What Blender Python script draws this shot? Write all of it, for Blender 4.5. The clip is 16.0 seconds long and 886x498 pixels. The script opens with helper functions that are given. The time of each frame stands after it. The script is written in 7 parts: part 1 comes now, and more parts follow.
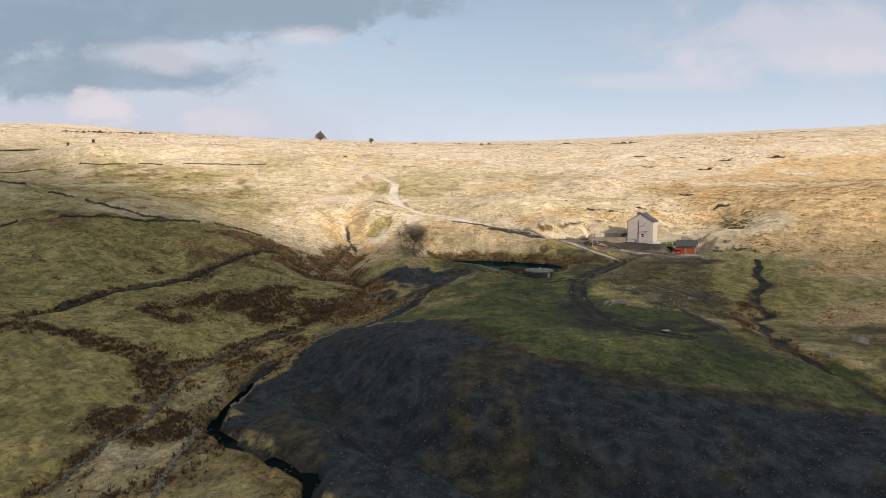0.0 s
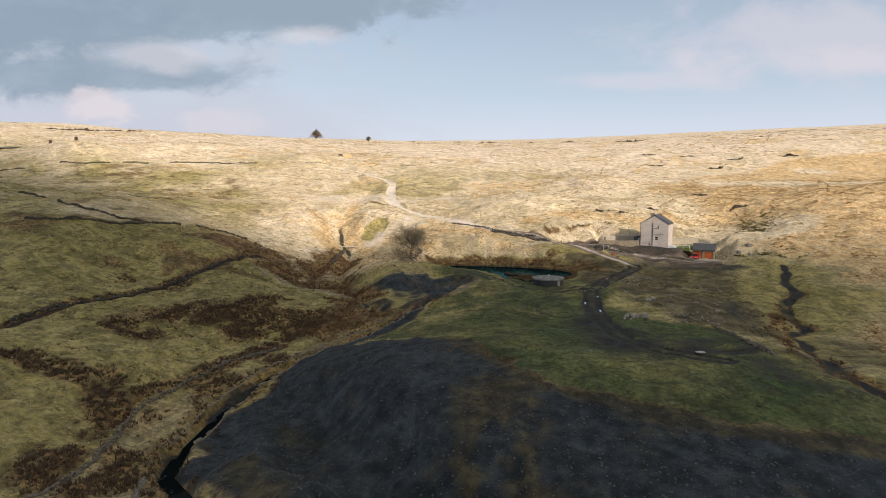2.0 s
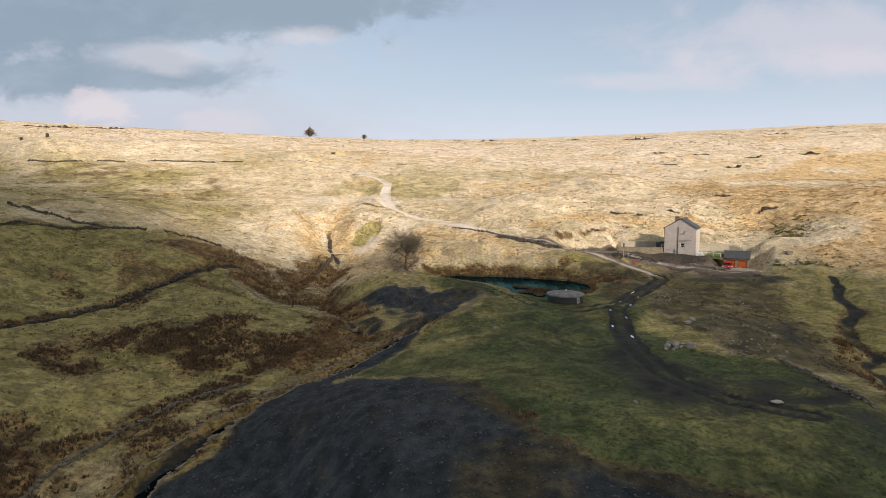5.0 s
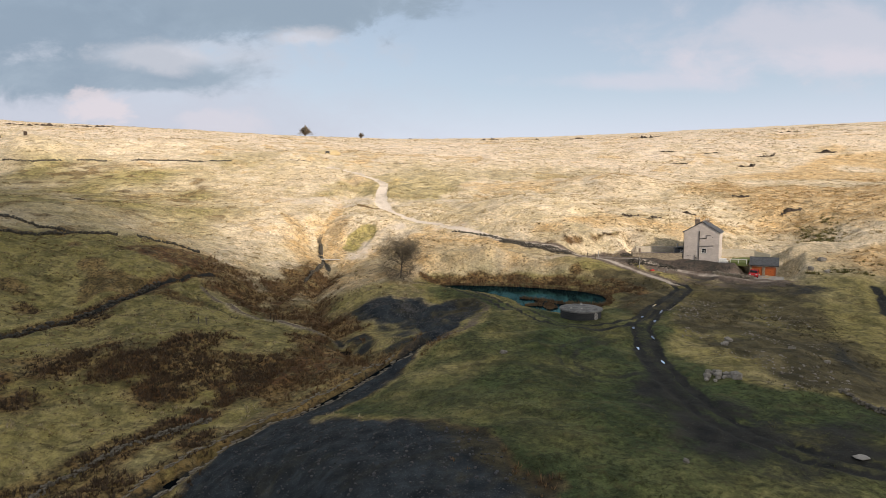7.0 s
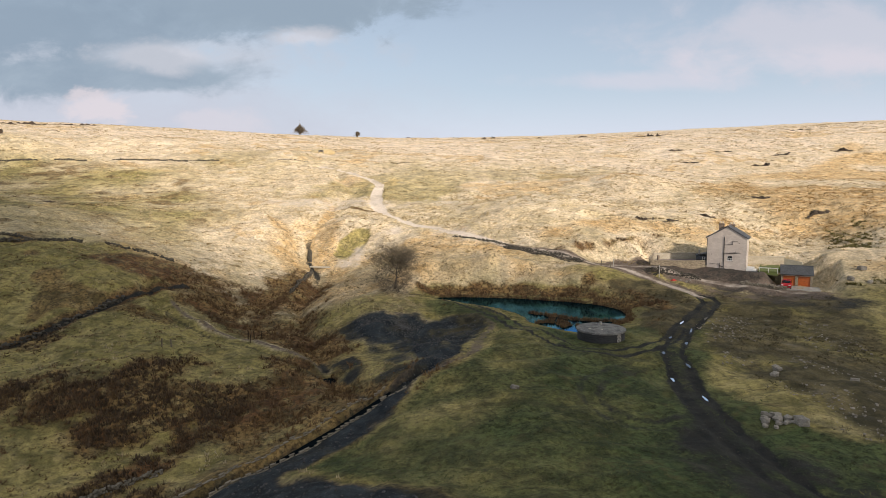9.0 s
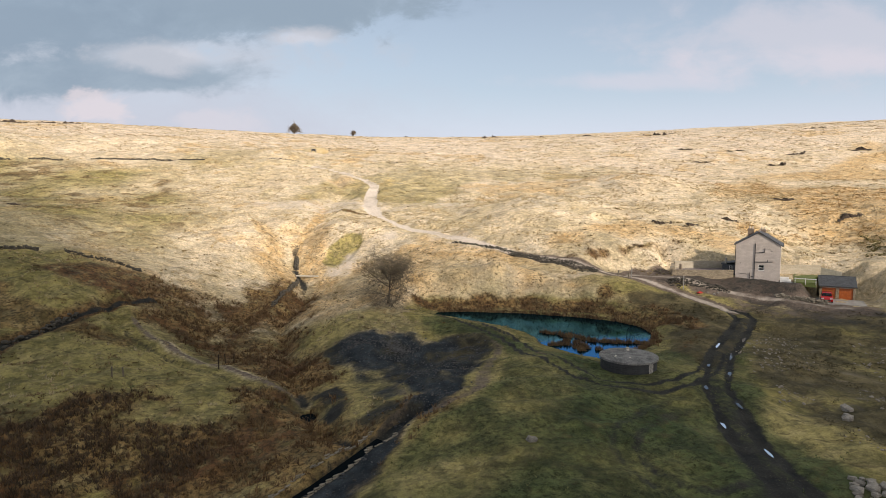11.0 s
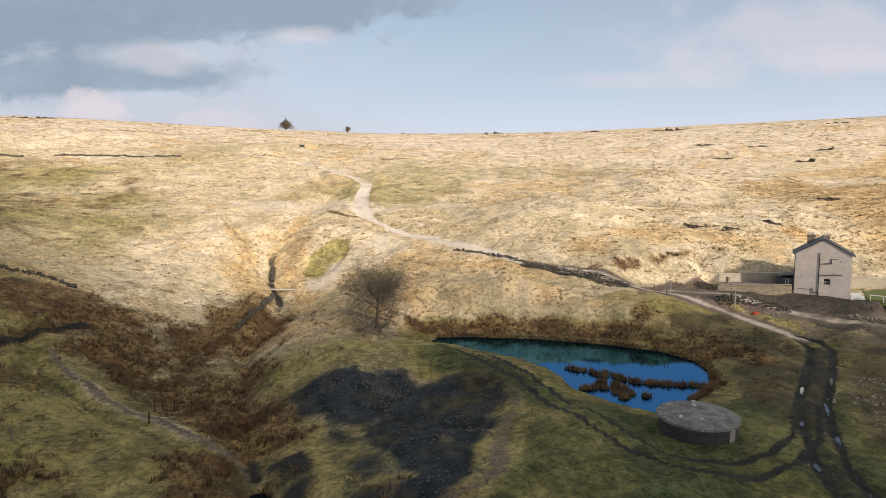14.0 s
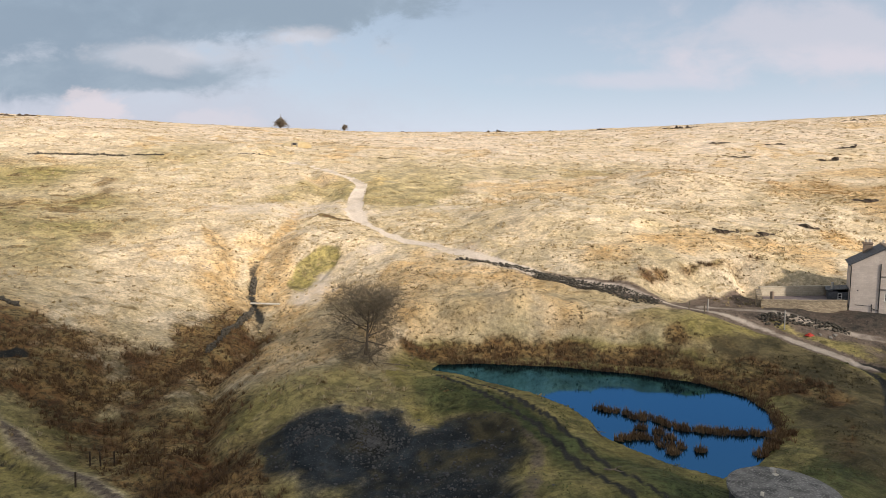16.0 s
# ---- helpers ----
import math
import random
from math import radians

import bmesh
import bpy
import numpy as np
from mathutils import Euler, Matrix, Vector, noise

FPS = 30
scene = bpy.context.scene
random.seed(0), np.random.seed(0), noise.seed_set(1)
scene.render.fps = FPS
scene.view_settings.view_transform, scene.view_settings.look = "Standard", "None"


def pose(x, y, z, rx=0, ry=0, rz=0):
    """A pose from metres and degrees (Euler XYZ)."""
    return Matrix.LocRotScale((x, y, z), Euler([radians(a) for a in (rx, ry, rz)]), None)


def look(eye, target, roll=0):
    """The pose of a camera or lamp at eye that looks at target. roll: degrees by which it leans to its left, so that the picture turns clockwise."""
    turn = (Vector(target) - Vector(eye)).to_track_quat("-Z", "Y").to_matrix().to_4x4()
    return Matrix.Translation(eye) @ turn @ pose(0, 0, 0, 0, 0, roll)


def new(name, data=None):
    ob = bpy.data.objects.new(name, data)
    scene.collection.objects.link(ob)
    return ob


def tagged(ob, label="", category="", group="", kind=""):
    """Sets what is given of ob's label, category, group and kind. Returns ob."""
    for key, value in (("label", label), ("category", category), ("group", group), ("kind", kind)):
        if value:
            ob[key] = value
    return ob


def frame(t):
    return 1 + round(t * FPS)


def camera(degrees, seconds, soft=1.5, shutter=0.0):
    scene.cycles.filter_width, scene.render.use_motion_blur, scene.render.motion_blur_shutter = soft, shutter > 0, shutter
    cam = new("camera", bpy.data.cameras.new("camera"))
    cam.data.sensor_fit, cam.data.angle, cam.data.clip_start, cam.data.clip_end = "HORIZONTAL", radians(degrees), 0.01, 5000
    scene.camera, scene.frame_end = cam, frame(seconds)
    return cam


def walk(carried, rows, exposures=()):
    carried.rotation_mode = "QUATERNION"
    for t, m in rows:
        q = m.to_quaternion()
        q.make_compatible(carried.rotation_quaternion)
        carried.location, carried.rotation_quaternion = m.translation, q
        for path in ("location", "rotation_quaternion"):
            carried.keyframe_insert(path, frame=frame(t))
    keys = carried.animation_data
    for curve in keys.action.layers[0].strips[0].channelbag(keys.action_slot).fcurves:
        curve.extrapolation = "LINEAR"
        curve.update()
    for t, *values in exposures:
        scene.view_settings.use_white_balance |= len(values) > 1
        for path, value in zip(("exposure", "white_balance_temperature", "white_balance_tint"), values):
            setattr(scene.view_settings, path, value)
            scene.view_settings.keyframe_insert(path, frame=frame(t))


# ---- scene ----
cam = camera(71.70, 16.0, soft=0.6)
# seconds, eye x, y, z, yaw, pitch, roll
PATH = [
    (0.0, 0.000, 0.000, 21.000, 0.000, -6.050, 0.000),
    (0.5, 0.012, 3.002, 20.989, -0.013, -6.056, 0.000),
    (1.0, -0.018, 6.033, 20.976, -0.038, -6.056, 0.010),
    (1.5, -0.012, 9.033, 20.952, -0.038, -6.069, -0.000),
    (2.0, -0.026, 12.002, 20.907, -0.058, -6.076, 0.010),
    (2.5, -0.012, 14.971, 20.875, -0.064, -6.076, 0.020),
    (3.0, -0.006, 17.979, 20.832, -0.077, -6.056, 0.020),
    (3.5, 0.006, 20.958, 20.787, -0.083, -6.050, 0.030),
    (4.0, 0.026, 23.931, 20.779, -0.096, -6.044, 0.030),
    (6.5, 0.075, 38.973, 20.766, -0.160, -6.044, 0.080),
    (7.0, 0.106, 41.998, 20.803, -0.167, -6.037, 0.100),
    (7.5, 0.118, 44.997, 20.856, -0.186, -6.037, 0.130),
    (8.0, 0.131, 48.015, 20.905, -0.205, -6.037, 0.150),
    (8.5, 0.162, 51.024, 20.964, -0.218, -6.037, 0.160),
    (9.0, 0.168, 54.046, 21.051, -0.237, -6.056, 0.170),
    (11.5, 0.194, 69.230, 21.168, -0.359, -6.018, 0.170),
    (12.0, 0.200, 72.267, 21.128, -0.366, -6.031, 0.180),
    (12.5, 0.200, 75.314, 21.075, -0.385, -6.031, 0.200),
    (13.0, 0.211, 78.366, 21.002, -0.404, -6.044, 0.200),
    (13.5, 0.206, 81.401, 20.931, -0.417, -6.050, 0.240),
    (14.0, 0.231, 84.429, 20.888, -0.411, -6.076, 0.240),
    (14.5, 0.156, 87.439, 20.875, -0.430, -6.088, 0.250),
    (15.0, 0.131, 90.420, 20.841, -0.404, -6.063, 0.280),
    (15.5, 0.112, 93.471, 20.938, -0.423, -6.088, 0.250),
    (16.0, 0.131, 96.478, 20.971, -0.411, -6.076, 0.280),
]
walk(cam, [(t, pose(x, y, z, 90 + pitch, roll, yaw)) for t, x, y, z, yaw, pitch, roll in PATH],
     exposures=[(0.0, 0.30, 7050, 14), (16.0, 0.30, 7050, 14)])

# ---------------------------------------------------------------- sky, sun and cloud
SUN_DIR = Vector((0.571, -0.698, 0.430)).normalized()
world = bpy.data.worlds.new("world")
scene.world = world
world.use_nodes = True
SKY_STRENGTH = 0.085
sun_data = bpy.data.lights.new("sun", "SUN")
sun_data.energy, sun_data.angle, sun_data.color = 4.5, radians(2.4), (1.0, 0.94, 0.85)
sun = new("sun", sun_data)
sun.matrix_world = look(SUN_DIR * 900, (0, 0, 0))


def wire(nt, a, b):
    nt.links.new(a, b)


def node(nt, kind, **values):
    n = nt.nodes.new(kind)
    for key, value in values.items():
        if key in n.inputs:
            n.inputs[key].default_value = value
    return n


def maths(nt, op, a, b=None, clamp=False):
    n = nt.nodes.new("ShaderNodeMath")
    n.operation, n.use_clamp = op, clamp
    for i, v in enumerate((a, b)):
        if v is None:
            continue
        if isinstance(v, (int, float)):
            n.inputs[i].default_value = v
        else:
            nt.links.new(v, n.inputs[i])
    return n.outputs[0]


def blend(nt, factor, a, b, mode="MIX"):
    n = nt.nodes.new("ShaderNodeMix")
    n.data_type, n.blend_type = "RGBA", mode
    for i, v in ((0, factor), (6, a), (7, b)):
        if isinstance(v, (int, float)):
            n.inputs[i].default_value = v
        elif isinstance(v, tuple):
            n.inputs[i].default_value = (*v, 1.0) if len(v) == 3 else v
        else:
            nt.links.new(v, n.inputs[i])
    return n.outputs[2]


def step(nt, value, low, high):
    n = nt.nodes.new("ShaderNodeMapRange")
    n.interpolation_type = "SMOOTHSTEP"
    n.inputs[1].default_value, n.inputs[2].default_value = low, high
    nt.links.new(value, n.inputs[0])
    return n.outputs[0]


def grain(nt, coords, scale, detail=4.0, rough=0.55, distort=0.0):
    n = node(nt, "ShaderNodeTexNoise", Scale=scale, Detail=detail, Roughness=rough, Distortion=distort)
    nt.links.new(coords, n.inputs["Vector"])
    return n.outputs[0]


def build_sky():
    nt = world.node_tree
    nt.nodes.clear()
    out = nt.nodes.new("ShaderNodeOutputWorld")
    bg = node(nt, "ShaderNodeBackground", Strength=SKY_STRENGTH)
    sky = nt.nodes.new("ShaderNodeTexSky")
    sky.sky_type, sky.sun_disc = "NISHITA", False
    sky.sun_elevation = math.asin(SUN_DIR.z)
    sky.sun_rotation = math.atan2(SUN_DIR.x, SUN_DIR.y)
    sky.altitude, sky.air_density, sky.dust_density, sky.ozone_density = 350, 1.0, 1.2, 1.0
    tc = nt.nodes.new("ShaderNodeTexCoord")
    sep = nt.nodes.new("ShaderNodeSeparateXYZ")
    wire(nt, tc.outputs["Generated"], sep.inputs[0])
    x, y, z = sep.outputs
    # clouds lie on a level sheet, so they flatten towards the horizon
    up = maths(nt, "ADD", maths(nt, "MAXIMUM", z, 0.0), 0.16)
    cmb = nt.nodes.new("ShaderNodeCombineXYZ")
    wire(nt, maths(nt, "DIVIDE", x, up), cmb.inputs[0])
    wire(nt, maths(nt, "DIVIDE", y, up), cmb.inputs[1])
    wire(nt, maths(nt, "MULTIPLY", z, 3.0), cmb.inputs[2])
    broad = grain(nt, cmb.outputs[0], 0.62, 7.0, 0.56, 0.3)
    puffs = grain(nt, cmb.outputs[0], 1.9, 8.0, 0.58, 0.2)
    # more cloud to the west of the valley and high up
    west = maths(nt, "MULTIPLY", x, -0.72)
    high = maths(nt, "MULTIPLY", maths(nt, "MINIMUM", z, 0.3), 0.9)
    cover = maths(nt, "ADD", maths(nt, "ADD", broad, maths(nt, "MULTIPLY", puffs, 0.35)), maths(nt, "ADD", west, high))
    veil = maths(nt, "MULTIPLY", step(nt, cover, 0.66, 1.10), step(nt, z, 0.62, 0.30))
    thick = maths(nt, "MULTIPLY", step(nt, cover, 0.94, 1.14), step(nt, z, 0.115, 0.20))
    haze = step(nt, z, 0.40, 0.0)
    base = blend(nt, maths(nt, "ADD", maths(nt, "MULTIPLY", haze, 0.40), 0.35), sky.outputs[0], (5.6, 7.1, 8.9))
    base = blend(nt, maths(nt, "MULTIPLY", step(nt, z, 0.30, 0.60), 0.80), base, (3.9, 4.1, 4.05))
    low = blend(nt, maths(nt, "MULTIPLY", step(nt, z, 0.16, 0.02), 0.75), base, (6.9, 7.5, 9.3))
    lit = blend(nt, maths(nt, "MULTIPLY", veil, 0.55), low, (7.6, 8.1, 9.3))
    dark = blend(nt, maths(nt, "MULTIPLY", thick, 0.35), lit, (3.6, 4.4, 5.6))
    # the great grey cloud over the north-west, its white puffs below and thin cloud to the north-east
    ahead = maths(nt, "MAXIMUM", y, 0.05)
    u, e = maths(nt, "DIVIDE", x, ahead), maths(nt, "DIVIDE", z, ahead)
    front = step(nt, y, 0.05, 0.3)
    flat = nt.nodes.new("ShaderNodeCombineXYZ")
    wire(nt, u, flat.inputs[0])
    wire(nt, maths(nt, "MULTIPLY", e, 1.7), flat.inputs[1])
    billow, curl = grain(nt, flat.outputs[0], 5.5, 9.0, 0.60, 0.4), grain(nt, flat.outputs[0], 15.0, 8.0, 0.62, 0.3)
    ragged = maths(nt, "ADD", maths(nt, "MULTIPLY", maths(nt, "SUBTRACT", billow, 0.5), 1.5), maths(nt, "MULTIPLY", maths(nt, "SUBTRACT", curl, 0.5), 0.7))

    def mass(u0, e0, ru, re, soft, torn=1.0):
        a, b = maths(nt, "DIVIDE", maths(nt, "SUBTRACT", u, u0), ru), maths(nt, "DIVIDE", maths(nt, "SUBTRACT", e, e0), re)
        d = maths(nt, "SQRT", maths(nt, "ADD", maths(nt, "MULTIPLY", a, a), maths(nt, "MULTIPLY", b, b)))
        d = maths(nt, "ADD", maths(nt, "SUBTRACT", 1.0, d), maths(nt, "MULTIPLY", ragged, torn))
        return maths(nt, "MULTIPLY", step(nt, d, -soft, soft), front)

    def over(under, share, strength, tone):
        return blend(nt, maths(nt, "MULTIPLY", share, strength), under, tone)

    sky_out = blend(nt, front, dark, low)
    sky_out = over(sky_out, mass(-0.75, 0.08, 0.62, 0.13, 0.5, 0.6), 0.80, (5.2, 5.8, 7.1))
    sky_out = over(sky_out, mass(-0.60, 0.21, 0.40, 0.06, 0.4, 1.4), 0.80, (5.0, 5.8, 7.0))
    sky_out = over(sky_out, mass(-0.66, 0.320, 0.64, 0.118, 0.14, 0.9), 0.96, (2.95, 4.05, 5.3))
    sky_out = over(sky_out, mass(-0.25, 0.325, 0.26, 0.088, 0.16, 1.1), 0.94, (3.1, 4.2, 5.4))
    sky_out = over(sky_out, mass(-0.66, 0.175, 0.36, 0.030, 0.35, 1.6), 0.90, (3.1, 4.2, 5.4))
    sky_out = over(sky_out, mass(-0.70, 0.24, 0.24, 0.08, 0.6, 2.4), 0.65, (2.5, 3.5, 4.7))
    sky_out = over(sky_out, mass(-0.30, 0.285, 0.26, 0.04, 0.6, 2.4), 0.55, (2.5, 3.5, 4.7))
    sky_out = over(sky_out, mass(-0.44, 0.205, 0.09, 0.018, 0.6, 2.6), 0.65, (5.9, 6.4, 7.4))
    sky_out = over(sky_out, mass(-0.22, 0.232, 0.05, 0.012, 0.6, 2.2), 0.60, (6.5, 6.8, 7.7))
    sky_out = over(sky_out, mass(-0.53, 0.118, 0.06, 0.026, 0.3, 2.4), 0.75, (7.1, 6.9, 7.7))
    sky_out = over(sky_out, mass(-0.36, 0.098, 0.06, 0.018, 0.5, 2.8), 0.55, (6.6, 6.7, 7.7))
    sky_out = over(sky_out, mass(0.68, 0.230, 0.28, 0.055, 0.6, 1.8), 0.62, (6.2, 6.4, 7.5))
    sky_out = over(sky_out, mass(0.62, 0.190, 0.22, 0.018, 0.8, 2.0), 0.50, (6.8, 6.8, 7.9))
    sky_out = over(sky_out, mass(0.32, 0.162, 0.16, 0.012, 0.8, 1.8), 0.50, (6.6, 6.7, 7.9))
    wire(nt, sky_out, bg.inputs[0])
    wire(nt, bg.outputs[0], out.inputs[0])


build_sky()

# ---------------------------------------------------------------- lie of the land
# LAND BEGIN
# valley profile: distance up the valley, height on its axis, tilt to the east, rise of both sides
PROFILE = [
    (30, -8.1, 2.3, -2.4), (62, -2.8, 1.2, -3.5), (85, 0.7, 0.0, -2.3), (110, -0.9, -2.1, 1.1), (135, 0.1, -3.0, 4.1), (160, 2.8, -2.8, 7.5),
    (185, 7.9, -1.3, 8.3), (220, 13.5, 0.1, 5.2), (270, 23.7, -3.8, 3.7), (330, 35.3, -3.4, 6.5), (400, 45.6, -1.5, 6.5), (470, 51.0, 0.0, 6.0), (600, 61.5, 0.5, 7.0),
]
# knolls and hollows: place, radius, height
KNOLLS = [
    (-26, 187, 12, -6.8), (-89, 146, 12, 3.2), (-34, 164, 12, -4.3), (17, 136, 12, 1.3), (26, 214, 12, 4.6), (-151, 269, 12, 6.1), (28, 184, 12, 0.9),
    (82, 191, 12, -6.5), (-22, 113, 12, -4.7), (-60, 183, 12, -3.1), (58, 103, 12, -3.4), (60, 252, 12, 4.3), (54, 167, 12, -2.5), (-33, 149, 12, -3.9),
    (-8, 140, 12, -3.2), (-53, 123, 12, -2.6), (-28, 81, 12, -7.2), (7, 122, 12, 3.6), (43, 108, 12, 2.9), (150, 120, 20, 5.0), (-62, 142, 12, -3.9),
    (-55, 152, 12, 2.9), (-39, 97, 12, -3.4), (-235, 345, 45, -2.6),
]
RIDGES = [(-980, 1600, 330, 93), (1270, 1700, 400, 105), (0, 2600, 800, 80), (-2200, 2000, 600, 100), (2500, 2200, 600, 100)]
MOUNDS = [(10.8, 171.6, 2.7, 3.0), (7.6, 172.2, 2.2, 1.0), (3.6, 171.8, 2.2, 1.9), (17, 170, 2.6, 1.1), (-13, 157, 3.2, 1.5), (-9, 147.5, 3.6, 1.6), (-20, 206, 5, 2.2), (-13, 200, 4, 1.2), (-60, 290, 9, 2.6), (-110, 300, 9, 2.2), (-128, 296, 7, 1.8)]
WATER = 0.3
POND = [(0, 165.4), (5, 165.6), (14, 164), (22, 161), (27.4, 157.8), (30, 153.5), (30, 149.6), (28.4, 145.5), (26.5, 142.5), (23.5, 139.4), (20, 137.4),
        (17, 139.7), (15, 142.4), (13.4, 144.8), (13.3, 147.5), (12.2, 151.2), (9.2, 155.4), (5.4, 158.5), (2.5, 161.3), (-1, 163)]
LEAT = [(-2, 123), (-5, 119.5), (-10, 114.5), (-17, 107.5), (-25, 96.5), (-29, 88), (-30, 79), (-27, 69), (-22, 62), (-17, 57.5), (-12, 53.5), (-10.5, 46), (-10, 36), (-13, 22), (-20, 2), (-30, -20)]
BROOK = [(-35.3, 266.3), (-31, 258), (-26.5, 248), (-29, 238), (-30, 229.5), (-29.6, 222), (-30.1, 214), (-31, 206), (-31.4, 200), (-30, 193.5), (-27, 188), (-25, 178), (-26, 166), (-22, 152), (-17, 138), (-13, 128), (-8, 121)]
SIKE = [(-72, 93), (-66, 103), (-63, 117), (-59, 130), (-54, 140), (-48, 154), (-45, 161)]
BECK = [(77, 149.5), (75.5, 145), (71, 138), (70, 131), (65.5, 127), (62, 120), (62.5, 115), (57, 110), (55.5, 103), (51, 97), (50, 89), (47, 83), (48.6, 77), (50.5, 72), (51.5, 66), (58, 50)]
TRACK = [(-43, 279), (-38, 276.3), (-31.2, 270.7), (-24.5, 263.2), (-19.5, 254.8), (-19.4, 242.6), (-18.3, 230), (-15.2, 220.5), (-9.5, 210.4), (-4.5, 204), (3, 197), (10, 189), (19, 181), (29, 174), (35, 170),
         (39, 167), (43, 163), (45.5, 159.5)]
RUTS = [(45.5, 159.5), (45.5, 155), (41, 148), (34, 138), (28, 126), (25.5, 115), (24.5, 105), (24.5, 97), (25.5, 91), (28, 87), (34, 84)]
LANE = [(34, 174), (46, 169), (52, 166), (58, 162), (63, 157.5), (68, 153.5), (78, 148), (95, 144)]
DYKE = [(-47, 156), (-42, 151), (-38, 148.5), (-29, 143), (-20, 137), (-15, 133.5)]
SCARP = [(-43.3, 211.7), (-40.2, 206.3), (-37.7, 202.8), (-35.8, 199.7), (-34.6, 197.2)]
LIP = [(-21.1, 200.6), (-19.1, 201.5), (-17.3, 200.9), (-16.5, 199.8), (-17.2, 197.8), (-19.5, 194.3), (-21.7, 192.9)]
BOWL = [(-23.9, 199.3), (-21.1, 200.6), (-19.1, 201.5), (-17.3, 200.9), (-16.5, 199.8), (-17.2, 197.8), (-19.5, 194.3), (-21.7, 192.9), (-24.7, 195.5)]
SPOIL = [(-14.7, 146.7), (-14.4, 149.8), (-10.8, 150.8), (-7.8, 150.8), (-3.9, 150.2), (-1.9, 147.6), (0.7, 149.0), (3.7, 149.3), (6, 147.1), (7.9, 141.8), (6.2, 135), (4.8, 129.5), (4.2, 124), (-0.6, 120.7),
         (-5.8, 119.8), (-3.4, 123.2), (-2.7, 126.4), (-4, 129), (-4.5, 134), (-5.6, 139), (-5.4, 142.5), (-9.5, 141.6), (-12.5, 143.2)]
RIB = [(4.2, 86.9), (1.2, 81.7), (-1.0, 76.0), (-4.4, 73.0), (-8.0, 70.0), (-9.6, 62.0)]
BROW = [(-4, 119), (-8, 112), (-9, 100), (-8, 88), (-3, 76), (4, 67), (20, 59), (45, 53), (80, 46)]
HOUSE, HOUSE_TURN, GARAGE, GARAGE_TURN = (52.1, 172.6), -29.8, (63.6, 167.0), -27.8


def spline(k, v, q):
    """Natural cubic through the knots, level beyond them."""
    n, h = len(k), np.diff(k)
    a, b = np.eye(n), np.zeros((n, v.shape[1]))
    for i in range(1, n - 1):
        a[i, i - 1:i + 2] = h[i - 1], 2 * (h[i - 1] + h[i]), h[i]
        b[i] = 6 * ((v[i + 1] - v[i]) / h[i] - (v[i] - v[i - 1]) / h[i - 1])
    m = np.linalg.solve(a, b)
    q = np.clip(q, k[0], k[-1])
    i = np.clip(np.searchsorted(k, q) - 1, 0, n - 2)
    t0, t1, hh = (k[i + 1] - q)[:, None], (q - k[i])[:, None], h[i][:, None]
    return m[i] * t0 ** 3 / (6 * hh) + m[i + 1] * t1 ** 3 / (6 * hh) + (v[i] / hh - m[i] * hh / 6) * t0 + (v[i + 1] / hh - m[i + 1] * hh / 6) * t1


def along(points, x, y):
    """Distance to a line of points, and the side (left is positive)."""
    best, side = np.full(x.shape, 1e9), np.zeros(x.shape)
    for (ax, ay), (bx, by) in zip(points, points[1:]):
        dx, dy = bx - ax, by - ay
        t = np.clip(((x - ax) * dx + (y - ay) * dy) / (dx * dx + dy * dy), 0, 1)
        ex, ey = x - ax - t * dx, y - ay - t * dy
        d = np.hypot(ex, ey)
        closer = d < best
        best = np.where(closer, d, best)
        side = np.where(closer, np.sign(dx * ey - dy * ex), side)
    return best, side


def inside(points, x, y):
    """Signed distance to a closed outline: positive inside."""
    ring = points + points[:1]
    d, _ = along(ring, x, y)
    odd = np.zeros(x.shape, bool)
    for (ax, ay), (bx, by) in zip(ring, ring[1:]):
        if ay == by:
            continue
        odd ^= ((ay > y) != (by > y)) & (x < (bx - ax) * (y - ay) / (by - ay) + ax)
    return np.where(odd, d, -d)


def smooth(v, low, high):
    t = np.clip((v - low) / (high - low), 0, 1)
    return t * t * (3 - 2 * t)


NOISE = np.random.RandomState(7).rand(256, 256)


def rough(x, y, size, seed=0):
    """Value noise, 0 to 1, with features of about that size."""
    u, v = x / size + 37.3 * seed, y / size + 91.7 * seed
    i, j = np.floor(u).astype(int), np.floor(v).astype(int)
    f, g = u - i, v - j
    f, g = f * f * (3 - 2 * f), g * g * (3 - 2 * g)
    a, b = NOISE[i % 256, j % 256], NOISE[(i + 1) % 256, j % 256]
    c, d = NOISE[i % 256, (j + 1) % 256], NOISE[(i + 1) % 256, (j + 1) % 256]
    return (a * (1 - f) + b * f) * (1 - g) + (c * (1 - f) + d * f) * g


def pad(x, y, z, corner, turn, box, level, soft):
    """Level a rectangle, in the frame of a building's corner."""
    c, s = math.cos(radians(turn)), math.sin(radians(turn))
    u, v = (x - corner[0]) * c + (y - corner[1]) * s, -(x - corner[0]) * s + (y - corner[1]) * c
    d = np.maximum(np.maximum(box[0] - u, u - box[1]), np.maximum(box[2] - v, v - box[3]))
    w = 1 - smooth(d, 0, soft)
    return z * (1 - w) + level * w


